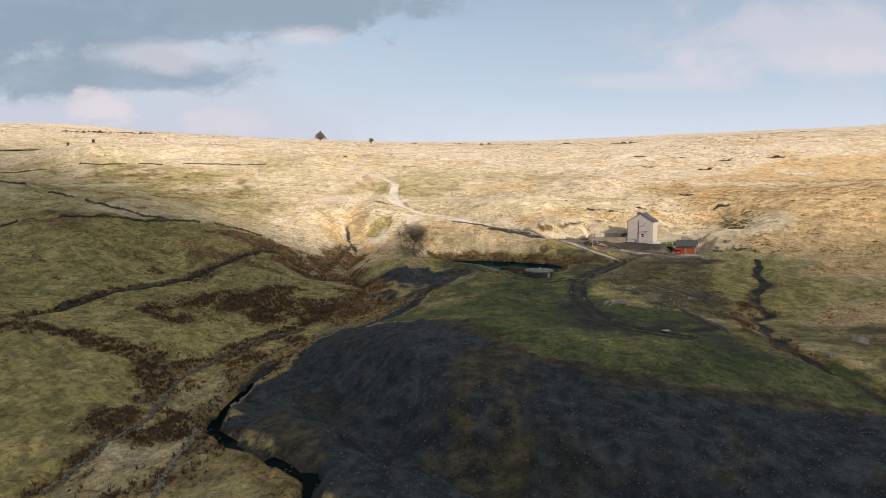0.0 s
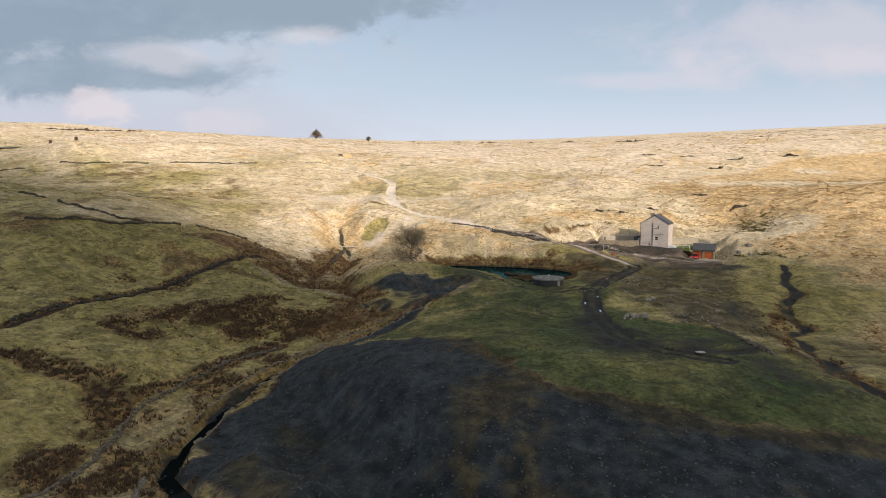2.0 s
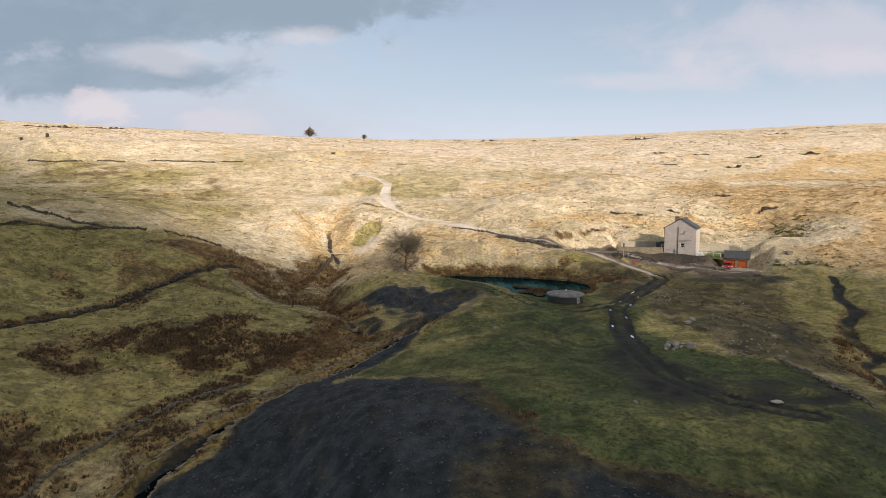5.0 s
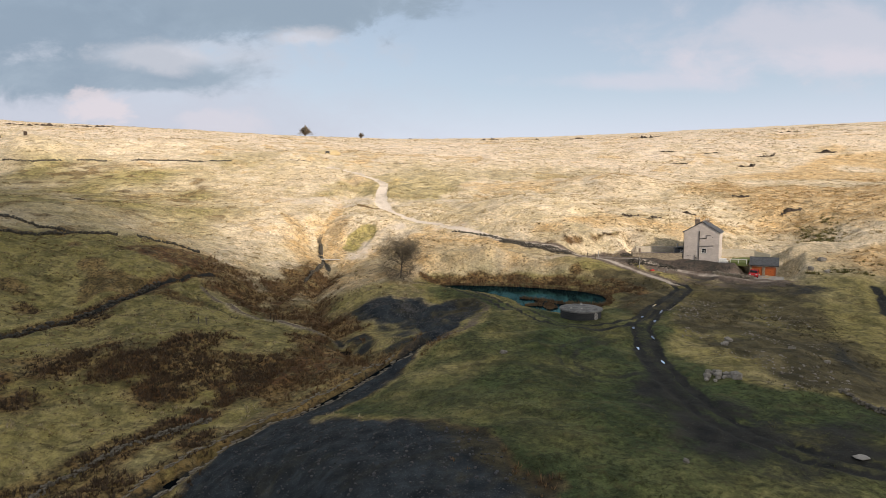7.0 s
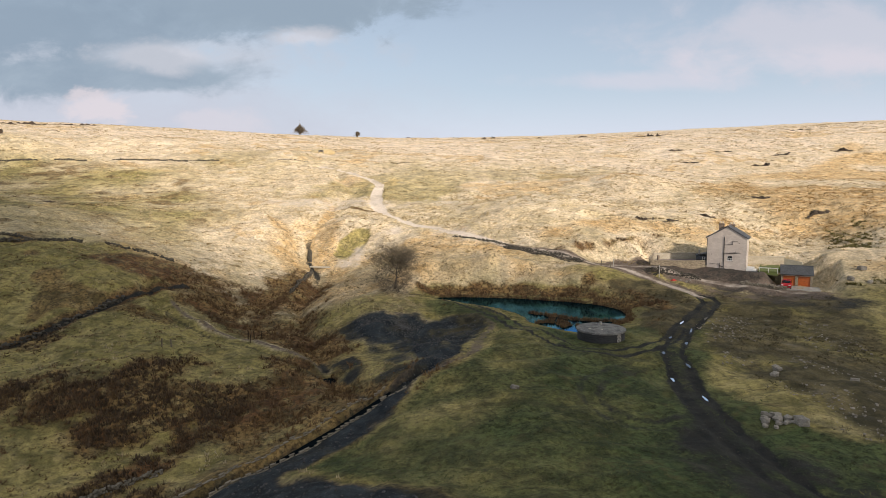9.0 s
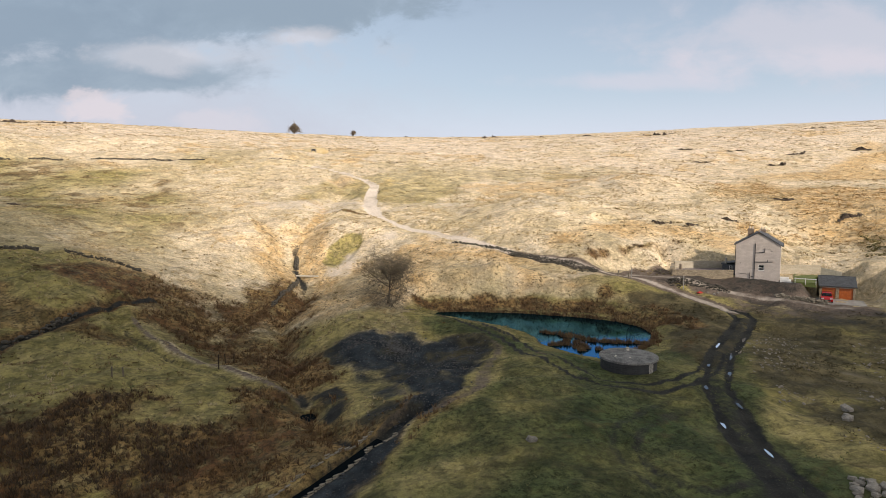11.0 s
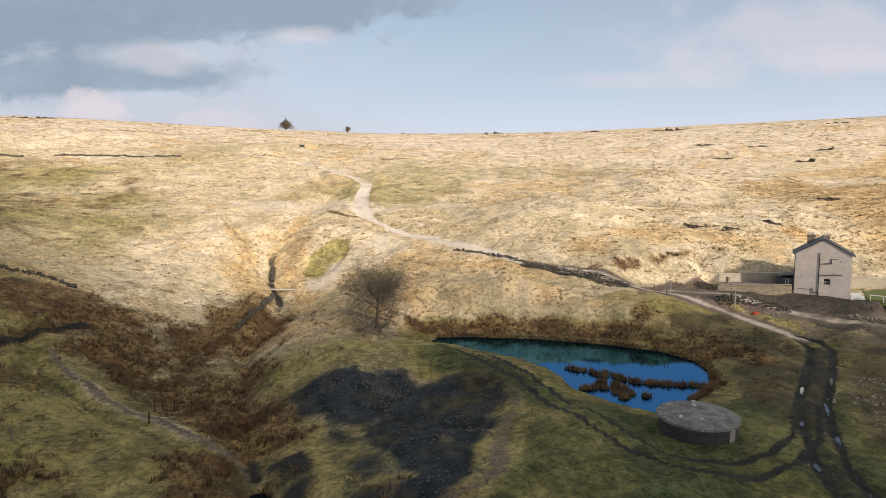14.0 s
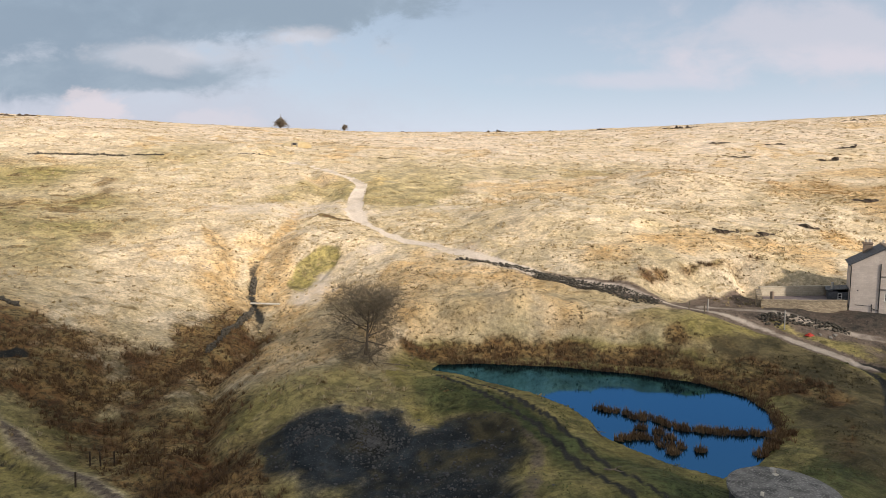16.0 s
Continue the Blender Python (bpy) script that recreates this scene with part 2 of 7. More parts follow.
def height(x, y):
    x, y = np.atleast_1d(np.asarray(x, float)), np.atleast_1d(np.asarray(y, float))
    table = np.array(PROFILE, float)
    u = x / (35 + 0.28 * np.clip(y, 0, 1500))
    v = spline(table[:, 0], table[:, 1:], y)
    z = v[:, 0] + v[:, 1] * u / np.sqrt(1 + 0.15 * u * u) + v[:, 2] * u * u / (1 + 0.25 * u * u)
    for a, b, r, h in KNOLLS + MOUNDS:
        z = z + h * np.exp(-((x - a) ** 2 + (y - b) ** 2) / (2 * r * r))
    z = z - 22 * smooth(y, 640, 1100)
    for a, b, r, h in RIDGES:
        z = z + smooth(y, 640, 1100) * h * np.exp(-((x - a) ** 2 + (y - b) ** 2) / (2 * r * r))
    z = z - 0.03 * np.clip(30 - y, 0, 400)
    # uneven ground
    z = z + (1.3 - 0.7 * smooth(y, 170, 200)) * (rough(x, y, 19, 1) - 0.5) + 0.7 * (rough(x, y, 6.5, 2) - 0.5) + 0.35 * (rough(x, y, 3.1, 7) - 0.5) * smooth(y, 100, 125)
    # the tip's loose flank falls away outside its brow, down to the valley floor
    d, s = along(BROW, x, y)
    out = np.where((s < 0) & (y < 119), d, 0)
    z = z - smooth(out, 0, 8) * (1 - smooth(out, 11, 17)) * np.clip(z + 8.6, 0, 4.6) * smooth(-y, -94, -78) * smooth(y, 20, 40)
    # the flank's rib, the gully beside it and the runnels that rain has cut
    d, s = along(RIB, x, y)
    flank = smooth(out, 0, 6) * smooth(-y, -98, -90)
    z = z + flank * (0.7 * np.exp(-(d / 1.6) ** 2) - 0.9 * np.exp(-((d * s - 3.0) / 1.6) ** 2) + 0.8 * (rough(x, y * 0.22, 2.4, 85) - 0.5) + 0.5 * (rough(x, y * 0.3, 1.1, 86) - 0.5))
    # watercourses
    d, _ = along(BROOK, x, y)
    deep = smooth(y, 186, 200) * smooth(-y, -262, -240)
    z = z - (1.1 + 0.2 * deep) * np.exp(-(d / (2.4 + 2.4 * deep)) ** 2) - 0.4 * (1 - 0.6 * deep) * np.exp(-(d / 0.9) ** 2) + 0.25 * deep * np.exp(-((d - 6) / 2.5) ** 2)
    d, s = along(SCARP, x, y)
    z = z - 0.5 * np.exp(-((d - 0.8) / 1.2) ** 2) * (s > 0)
    z = z - 0.6 * smooth(inside(BOWL, x, y), -0.3, 0.7)
    d, s = along(DYKE, x, y)
    z = z + 0.45 * np.exp(-(d / 1.2) ** 2) - 0.5 * np.exp(-((d * s + 2.2) / 1.0) ** 2)
    d, _ = along(SIKE, x, y)
    z = z - 0.9 * np.exp(-(d / 1.5) ** 2)
    d, _ = along(BECK, x, y)
    z = z - 0.9 * np.exp(-(d / 2.2) ** 2)
    d, s = along(LEAT, x, y)
    z = z - 0.95 * (1 - smooth(d, 0.8, 1.5)) + 0.2 * np.exp(-((d - 2.2) / 0.6) ** 2)
    # loose heaps of spoil
    z = z + smooth(inside(SPOIL, x, y), -0.5, 1.5) * (1.5 * (rough(x, y, 4.2, 81) - 0.5) + 0.7 * (rough(x, y, 1.6, 82) - 0.5))
    # tracks
    d, _ = along(TRACK, x, y)
    z = z - 0.35 * (1 - smooth(d, 1.3, 2.6))
    d, _ = along(RUTS, x, y)
    z = z - 0.24 * np.exp(-((d - 1.1) / 0.45) ** 2) - 0.10 * (1 - smooth(d, 1.2, 2.5))
    # shelves for the yard and the buildings
    w = 1 - smooth(np.hypot((x - 38.5) / 1.5, y - 176.2), 4.2, 8.8)
    z = z * (1 - w) + 5.0 * w
    z = pad(x, y, z, HOUSE, HOUSE_TURN, (-11.5, 12.2, -0.6, 4.6), 4.55, 4.2)
    z = pad(x, y, z, HOUSE, HOUSE_TURN, (7.5, 17.5, -0.6, 10.6), 4.6, 3.0)
    z = pad(x, y, z, GARAGE, GARAGE_TURN, (-0.5, 7.5, -5.5, 5.2), 2.06, 2.6)
    # shelf for the tank, then the pond
    w = 1 - smooth(np.hypot(x - 21, y - 131), 4.0, 7.0)
    z = z * (1 - w) + 1.2 * w
    d = inside(POND, x, y)
    w = smooth(-d, 0.5, 10)
    shore = np.where(d > 0, WATER - np.clip(d, 0, 3) * 0.35, WATER + 0.08 + 0.16 * np.clip(-d, 0, 10))
    z = shore * (1 - w) + np.where(d > -7, np.maximum(z, WATER + 0.12), z) * w
    # tussocks, trodden out on the tracks
    worn = smooth(np.minimum(np.minimum(along(RUTS, x, y)[0] - 0.9, along(TRACK, x, y)[0] - 0.6), along(LANE, x, y)[0]), 0.3, 1.6)
    fine = np.clip((420 - y) / 200, 0, 1)
    return z + fine * (0.42 * (rough(x, y, 1.9, 3) ** 2 - 0.3) + 0.18 * (rough(x, y, 0.9, 4) - 0.5)) * smooth(-d, 0.0, 2.0) * worn
# LAND END


# ---------------------------------------------------------------- materials
def surface(name, tones, size=1.0, roughness=0.85, bump=0.4, metal=0.0, fine=9.0, speck=None, island=0.0, thing=0.0, gloss=0.5):
    """Two tones in patches, a third in fine grain, relief from both. size: metres of a patch."""
    m = bpy.data.materials.new(name)
    m.use_nodes = True
    nt = m.node_tree
    bsdf = nt.nodes["Principled BSDF"]
    tc = nt.nodes.new("ShaderNodeTexCoord")
    at = tc.outputs["Object"]
    big = grain(nt, at, 1.0 / size, 5.0, 0.6, 0.4)
    small = grain(nt, at, fine / size, 6.0, 0.65)
    colour = blend(nt, step(nt, big, 0.35, 0.65), tones[0], tones[1])
    if len(tones) > 2:
        colour = blend(nt, step(nt, small, 0.48, 0.72), colour, tones[2])
    colour = blend(nt, 0.55, colour, blend(nt, small, (0.45, 0.45, 0.45), (1.5, 1.5, 1.5)), "MULTIPLY")
    if island or thing:
        which = nt.nodes.new("ShaderNodeNewGeometry").outputs["Random Per Island"] if island else nt.nodes.new("ShaderNodeObjectInfo").outputs["Random"]
        k = island or thing
        shade = maths(nt, "ADD", maths(nt, "MULTIPLY", which, 2 * k), 1 - k)
        colour = blend(nt, 1.0, colour, blend(nt, shade, (0, 0, 0), (1, 1, 1)), "MULTIPLY")
    wire(nt, colour, bsdf.inputs["Base Color"])
    bsdf.inputs["Roughness"].default_value = roughness
    bsdf.inputs["Metallic"].default_value = metal
    bsdf.inputs["Specular IOR Level"].default_value = gloss
    if bump:
        b = node(nt, "ShaderNodeBump", Strength=bump, Distance=0.05 * size)
        wire(nt, maths(nt, "ADD", big, small), b.inputs["Height"])
        wire(nt, b.outputs[0], bsdf.inputs["Normal"])
    return m


def coursed(name, stones, joint, width, course, bump=0.5, roughness=0.9):
    """Masonry or slates in courses, with stones that differ, on upright or sloping faces."""
    m = bpy.data.materials.new(name)
    m.use_nodes = True
    nt = m.node_tree
    bsdf = nt.nodes["Principled BSDF"]
    tc = nt.nodes.new("ShaderNodeTexCoord")
    sep = nt.nodes.new("ShaderNodeSeparateXYZ")
    wire(nt, tc.outputs["Object"], sep.inputs[0])
    cmb = nt.nodes.new("ShaderNodeCombineXYZ")
    wire(nt, maths(nt, "ADD", sep.outputs[0], sep.outputs[1]), cmb.inputs[0])
    wire(nt, sep.outputs[2], cmb.inputs[1])
    br = node(nt, "ShaderNodeTexBrick", Scale=1.0, **{"Mortar Size": 0.012, "Mortar Smooth": 0.4, "Brick Width": width, "Row Height": course})
    br.inputs["Color1"].default_value, br.inputs["Color2"].default_value, br.inputs["Mortar"].default_value = (*stones[0], 1), (*stones[1], 1), (*joint, 1)
    wire(nt, cmb.outputs[0], br.inputs["Vector"])
    stain = grain(nt, tc.outputs["Object"], 0.55, 5, 0.6)
    fleck = grain(nt, tc.outputs["Object"], 9.0, 4, 0.6)
    colour = blend(nt, 0.6, br.outputs[0], blend(nt, stain, (0.55, 0.53, 0.5), (1.4, 1.4, 1.4)), "MULTIPLY")
    colour = blend(nt, 0.4, colour, blend(nt, fleck, (0.4, 0.4, 0.4), (1.6, 1.6, 1.6)), "MULTIPLY")
    wire(nt, colour, bsdf.inputs["Base Color"])
    bsdf.inputs["Roughness"].default_value = roughness
    b = node(nt, "ShaderNodeBump", Strength=bump, Distance=0.03)
    wire(nt, maths(nt, "SUBTRACT", maths(nt, "MULTIPLY", fleck, 0.5), br.outputs[1]), b.inputs["Height"])
    wire(nt, b.outputs[0], bsdf.inputs["Normal"])
    return m


def ground_material():
    m = bpy.data.materials.new("moorland")
    m.use_nodes = True
    nt = m.node_tree
    bsdf = nt.nodes["Principled BSDF"]
    at = nt.nodes.new("ShaderNodeTexCoord").outputs["Object"]
    n60, n9 = grain(nt, at, 0.022, 5, 0.6, 0.6), grain(nt, at, 0.11, 6, 0.62, 0.5)
    dash_at = node(nt, "ShaderNodeMapping")
    dash_at.inputs["Scale"].default_value = (0.34, 1.0, 0.6)
    wire(nt, at, dash_at.inputs["Vector"])
    dash = grain(nt, dash_at.outputs[0], 0.75, 5, 0.62, 0.6)
    n2, n05, n01 = grain(nt, at, 0.55, 6, 0.65), grain(nt, at, 2.2, 5, 0.7), grain(nt, at, 9.0, 4, 0.7)
    covers = []
    edge = maths(nt, "MULTIPLY", maths(nt, "SUBTRACT", maths(nt, "ADD", maths(nt, "MULTIPLY", n9, 0.5), maths(nt, "MULTIPLY", n2, 0.5)), 0.5), 1.3)
    for layer in ("cover_a", "cover_b", "cover_c"):
        a = nt.nodes.new("ShaderNodeAttribute")
        a.attribute_name = layer
        s = nt.nodes.new("ShaderNodeSeparateColor")
        wire(nt, a.outputs["Color"], s.inputs[0])
        if layer == "cover_a":
            green_raw = s.outputs[0]
        if layer == "cover_c":
            lowland = s.outputs[2]
        covers += [step(nt, maths(nt, "ADD", o, maths(nt, "MULTIPLY", edge, maths(nt, "MULTIPLY", maths(nt, "MINIMUM", o, maths(nt, "SUBTRACT", 1.0, o)), 2.6))), 0.25, 0.75) for o in s.outputs[:3]]
    green, shale, rush, gravel, mud, ochre, earth, sedge, _ = covers
    pasture = step(nt, green_raw, 0.08, 0.42)
    green = step(nt, maths(nt, "ADD", green_raw, maths(nt, "MULTIPLY", edge, 0.6)), 0.52, 1.0)
    # dry moor grass
    lump = maths(nt, "ADD", maths(nt, "MULTIPLY", n2, 0.5), maths(nt, "MULTIPLY", n05, 0.5))
    straw = blend(nt, step(nt, n60, 0.40, 0.62), (0.60, 0.492, 0.380), (0.535, 0.437, 0.310))
    straw = blend(nt, step(nt, n9, 0.42, 0.64), straw, (0.65, 0.55, 0.450))
    gold = blend(nt, step(nt, n60, 0.40, 0.62), (0.52, 0.425, 0.300), (0.455, 0.372, 0.235))
    gold = blend(nt, step(nt, n9, 0.42, 0.64), gold, (0.58, 0.487, 0.360))
    straw = blend(nt, lowland, straw, gold)
    straw = blend(nt, maths(nt, "MULTIPLY", step(nt, n2, 0.56, 0.66), 0.45), straw, (0.33, 0.245, 0.120))
    straw = blend(nt, maths(nt, "MULTIPLY", step(nt, n05, 0.56, 0.66), 0.38), straw, (0.26, 0.20, 0.10))
    straw = blend(nt, maths(nt, "MULTIPLY", step(nt, n05, 0.44, 0.34), 0.35), straw, (0.70, 0.61, 0.48))
    straw = blend(nt, maths(nt, "MULTIPLY", step(nt, lump, 0.60, 0.68), 0.55), straw, (0.09, 0.068, 0.035))
    # dark dashes: tussock clumps with their shadows painted in
    straw = blend(nt, maths(nt, "MULTIPLY", step(nt, dash, 0.56, 0.63), maths(nt, "MULTIPLY", step(nt, n9, 0.36, 0.60), 0.70)), straw, (0.33, 0.245, 0.120))
    straw = blend(nt, maths(nt, "MULTIPLY", step(nt, dash, 0.65, 0.70), 0.75), straw, (0.15, 0.105, 0.050))
    rust = blend(nt, step(nt, n2, 0.38, 0.62), (0.45, 0.305, 0.150), (0.58, 0.440, 0.265))
    rust = blend(nt, maths(nt, "MULTIPLY", step(nt, n05, 0.55, 0.60), 0.65), rust, (0.20, 0.120, 0.052))
    rust = blend(nt, maths(nt, "MULTIPLY", step(nt, lump, 0.57, 0.64), 0.8), rust, (0.07, 0.042, 0.022))
    khaki = blend(nt, step(nt, n9, 0.38, 0.62), (0.215, 0.185, 0.070), (0.31, 0.262, 0.112))
    khaki = blend(nt, maths(nt, "MULTIPLY", step(nt, n2, 0.48, 0.62), 0.55), khaki, (0.40, 0.330, 0.165))
    khaki = blend(nt, maths(nt, "MULTIPLY", step(nt, n60, 0.47, 0.60), 0.45), khaki, (0.205, 0.180, 0.062))
    # the same dashes of clump and painted shadow in the khaki
    khaki = blend(nt, maths(nt, "MULTIPLY", step(nt, dash, 0.57, 0.64), 0.65), khaki, (0.105, 0.082, 0.036))
    khaki = blend(nt, maths(nt, "MULTIPLY", step(nt, n05, 0.54, 0.64), 0.35), khaki, (0.110, 0.086, 0.036))
    khaki = blend(nt, maths(nt, "MULTIPLY", step(nt, lump, 0.60, 0.67), 0.6), khaki, (0.05, 0.038, 0.020))
    turf = blend(nt, step(nt, n9, 0.38, 0.62), (0.036, 0.062, 0.024), (0.072, 0.094, 0.037))
    turf = blend(nt, maths(nt, "MULTIPLY", step(nt, n60, 0.46, 0.60), 0.5), turf, (0.108, 0.116, 0.048))
    turf = blend(nt, maths(nt, "MULTIPLY", step(nt, n2, 0.50, 0.62), 0.5), turf, (0.060, 0.062, 0.020))
    turf = blend(nt, maths(nt, "MULTIPLY", step(nt, n05, 0.52, 0.59), 0.75), turf, (0.030, 0.038, 0.012))
    # broad turf patches: grass tone and patchy light, both put into the colour
    turf_patch = grain(nt, at, 0.055, 4, 0.55, 0.8)
    turf = blend(nt, maths(nt, "MULTIPLY", step(nt, turf_patch, 0.52, 0.64), 0.65), turf, (0.030, 0.042, 0.016))
    turf = blend(nt, maths(nt, "MULTIPLY", step(nt, turf_patch, 0.46, 0.36), 0.35), turf, (0.135, 0.128, 0.058))
    turf = blend(nt, maths(nt, "MULTIPLY", step(nt, n2, 0.54, 0.72), 0.5), turf, (0.165, 0.150, 0.070))
    slag = blend(nt, step(nt, n2, 0.35, 0.65), (0.014, 0.020, 0.025), (0.038, 0.047, 0.054))
    slag = blend(nt, step(nt, n01, 0.62, 0.68), slag, (0.125, 0.125, 0.122))
    slag = blend(nt, maths(nt, "MULTIPLY", step(nt, n9, 0.52, 0.70), 0.7), slag, (0.050, 0.046, 0.030))
    olive = blend(nt, step(nt, n2, 0.40, 0.62), (0.034, 0.031, 0.018), (0.086, 0.070, 0.034))
    olive = blend(nt, maths(nt, "MULTIPLY", step(nt, n05, 0.50, 0.66), 0.8), olive, (0.030, 0.028, 0.022))
    moss = maths(nt, "ADD", green_raw, maths(nt, "ADD", maths(nt, "MULTIPLY", maths(nt, "SUBTRACT", n2, 0.5), 1.1), maths(nt, "MULTIPLY", maths(nt, "SUBTRACT", n9, 0.5), 1.3)))
    slag = blend(nt, maths(nt, "MULTIPLY", step(nt, moss, 0.22, 0.70), 0.85), slag, olive)
    reed = blend(nt, step(nt, n9, 0.40, 0.60), (0.120, 0.062, 0.028), (0.22, 0.145, 0.062))
    reed = blend(nt, maths(nt, "MULTIPLY", step(nt, n2, 0.48, 0.62), 0.8), reed, (0.26, 0.205, 0.100))
    reed = blend(nt, maths(nt, "MULTIPLY", step(nt, n05, 0.46, 0.62), 0.8), reed, (0.045, 0.028, 0.016))
    stone = blend(nt, step(nt, n05, 0.35, 0.65), (0.68, 0.595, 0.51), (0.57, 0.49, 0.41))
    stone = blend(nt, maths(nt, "MULTIPLY", step(nt, n9, 0.50, 0.66), 0.6), stone, (0.27, 0.22, 0.16))
    dirt = blend(nt, step(nt, n2, 0.35, 0.65), (0.015, 0.017, 0.017), (0.040, 0.039, 0.034))
    dirt = blend(nt, step(nt, n01, 0.62, 0.72), dirt, (0.17, 0.148, 0.12))
    soil = blend(nt, step(nt, n2, 0.36, 0.64), (0.135, 0.100, 0.078), (0.215, 0.165, 0.130))
    soil = blend(nt, maths(nt, "MULTIPLY", step(nt, n05, 0.52, 0.66), 0.7), soil, (0.075, 0.057, 0.045))
    soil = blend(nt, step(nt, n01, 0.62, 0.70), soil, (0.30, 0.26, 0.22))
    rank = blend(nt, step(nt, n9, 0.40, 0.62), (0.080, 0.068, 0.036), (0.138, 0.114, 0.060))
    rank = blend(nt, maths(nt, "MULTIPLY", step(nt, n2, 0.52, 0.64), 0.6), rank, (0.070, 0.060, 0.028))
    rank = blend(nt, maths(nt, "MULTIPLY", step(nt, n05, 0.54, 0.66), 0.5), rank, (0.23, 0.192, 0.112))
    clump, sward = grain(nt, at, 0.27, 4, 0.60, 0.7), grain(nt, at, 0.95, 4, 0.62, 0.5)
    tone = maths(nt, "ADD", maths(nt, "MULTIPLY", clump, 0.55), maths(nt, "MULTIPLY", sward, 0.45))
    colour = blend(nt, ochre, straw, rust)
    colour = blend(nt, pasture, colour, khaki)
    colour = blend(nt, green, colour, turf)
    colour = blend(nt, sedge, colour, rank)
    colour = blend(nt, rush, colour, reed)
    plants = blend(nt, step(nt, tone, 0.38, 0.62), (0.40, 0.42, 0.40), (1.75, 1.66, 1.50))
    colour = blend(nt, maths(nt, "ADD", maths(nt, "MULTIPLY", pasture, 0.28), 0.36), colour, plants, "MULTIPLY")
    colour = blend(nt, earth, colour, soil)
    slag = blend(nt, 0.6, slag, blend(nt, step(nt, tone, 0.38, 0.62), (0.50, 0.50, 0.50), (1.60, 1.60, 1.60)), "MULTIPLY")
    colour = blend(nt, shale, colour, slag)
    colour = blend(nt, mud, colour, dirt)
    colour = blend(nt, 0.38, colour, blend(nt, step(nt, n01, 0.3, 0.7), (0.35, 0.35, 0.35), (1.65, 1.65, 1.65)), "MULTIPLY")
    colour = blend(nt, 0.5, colour, blend(nt, step(nt, n05, 0.3, 0.7), (1.4, 1.4, 1.4), (0.55, 0.55, 0.55)), "MULTIPLY")
    colour = blend(nt, gravel, colour, blend(nt, 0.35, stone, blend(nt, step(nt, n01, 0.3, 0.7), (0.5, 0.5, 0.5), (1.5, 1.5, 1.5)), "MULTIPLY"))
    wire(nt, colour, bsdf.inputs["Base Color"])
    bsdf.inputs["Roughness"].default_value = 0.92
    bsdf.inputs["Specular IOR Level"].default_value = 0.25
    b = node(nt, "ShaderNodeBump", Strength=0.5, Distance=0.30)
    wire(nt, maths(nt, "ADD", maths(nt, "ADD", maths(nt, "MULTIPLY", n05, 0.6), maths(nt, "MULTIPLY", n01, 0.25)), n2), b.inputs["Height"])
    wire(nt, b.outputs[0], bsdf.inputs["Normal"])
    return m


def pond_material(name, shallow, deep_tone, sheen, ior=1.30, ruffled=0.05):
    """Peaty dark water; sheen tints its mirror, putting sky blue into the pond's."""
    m = bpy.data.materials.new(name)
    m.use_nodes = True
    nt = m.node_tree
    nt.nodes.clear()
    out = nt.nodes.new("ShaderNodeOutputMaterial")
    at = nt.nodes.new("ShaderNodeTexCoord").outputs["Object"]
    murk = grain(nt, at, 0.12, 4, 0.6)
    deep = nt.nodes.new("ShaderNodeBsdfDiffuse")
    wire(nt, blend(nt, murk, deep_tone, shallow), deep.inputs[0])
    mirror = node(nt, "ShaderNodeBsdfGlossy", Roughness=ruffled)
    mirror.inputs[0].default_value = (*sheen, 1)
    b = node(nt, "ShaderNodeBump", Strength=0.025, Distance=0.02)
    wire(nt, grain(nt, at, 1.6, 4, 0.6), b.inputs["Height"])
    wire(nt, b.outputs[0], mirror.inputs["Normal"])
    fresnel = node(nt, "ShaderNodeFresnel", IOR=ior)
    mix = nt.nodes.new("ShaderNodeMixShader")
    wire(nt, fresnel.outputs[0], mix.inputs[0])
    wire(nt, deep.outputs[0], mix.inputs[1])
    wire(nt, mirror.outputs[0], mix.inputs[2])
    wire(nt, mix.outputs[0], out.inputs[0])
    return m


MOOR = ground_material()
POND_WATER = pond_material("pond_water", (0.003, 0.012, 0.024), (0.003, 0.008, 0.016), (0.06, 0.21, 0.40), 1.45, 0.06)
DITCH_WATER = pond_material("ditch_water", (0.006, 0.010, 0.012), (0.004, 0.006, 0.008), (0.04, 0.055, 0.06))
PUDDLE = pond_material("puddle_water", (0.03, 0.03, 0.03), (0.02, 0.021, 0.022), (0.85, 0.92, 1.0), 1.6)
GABLE = coursed("pale_stone", ((0.53, 0.46, 0.41), (0.60, 0.53, 0.475)), (0.49, 0.43, 0.39), 0.55, 0.24, 0.35)
RUBBLE = coursed("garden_wall_stone", ((0.42, 0.35, 0.25), (0.24, 0.19, 0.13)), (0.17, 0.14, 0.11), 0.31, 0.13, 0.9)
ASHLAR = coursed("buff_wall_stone", ((0.52, 0.46, 0.36), (0.44, 0.38, 0.29)), (0.30, 0.26, 0.20), 0.6, 0.25, 0.4)
SLATE = coursed("roof_slate", ((0.060, 0.066, 0.075), (0.095, 0.10, 0.11)), (0.03, 0.03, 0.035), 0.32, 0.16, 0.6, 0.6)
BRICK = coursed("chimney_stone", ((0.22, 0.165, 0.125), (0.30, 0.22, 0.16)), (0.24, 0.22, 0.19), 0.3, 0.12, 0.5)
TANK_BRICK = coursed("blue_brick", ((0.022, 0.024, 0.026), (0.040, 0.042, 0.045)), (0.055, 0.055, 0.055), 0.3, 0.11, 0.6)
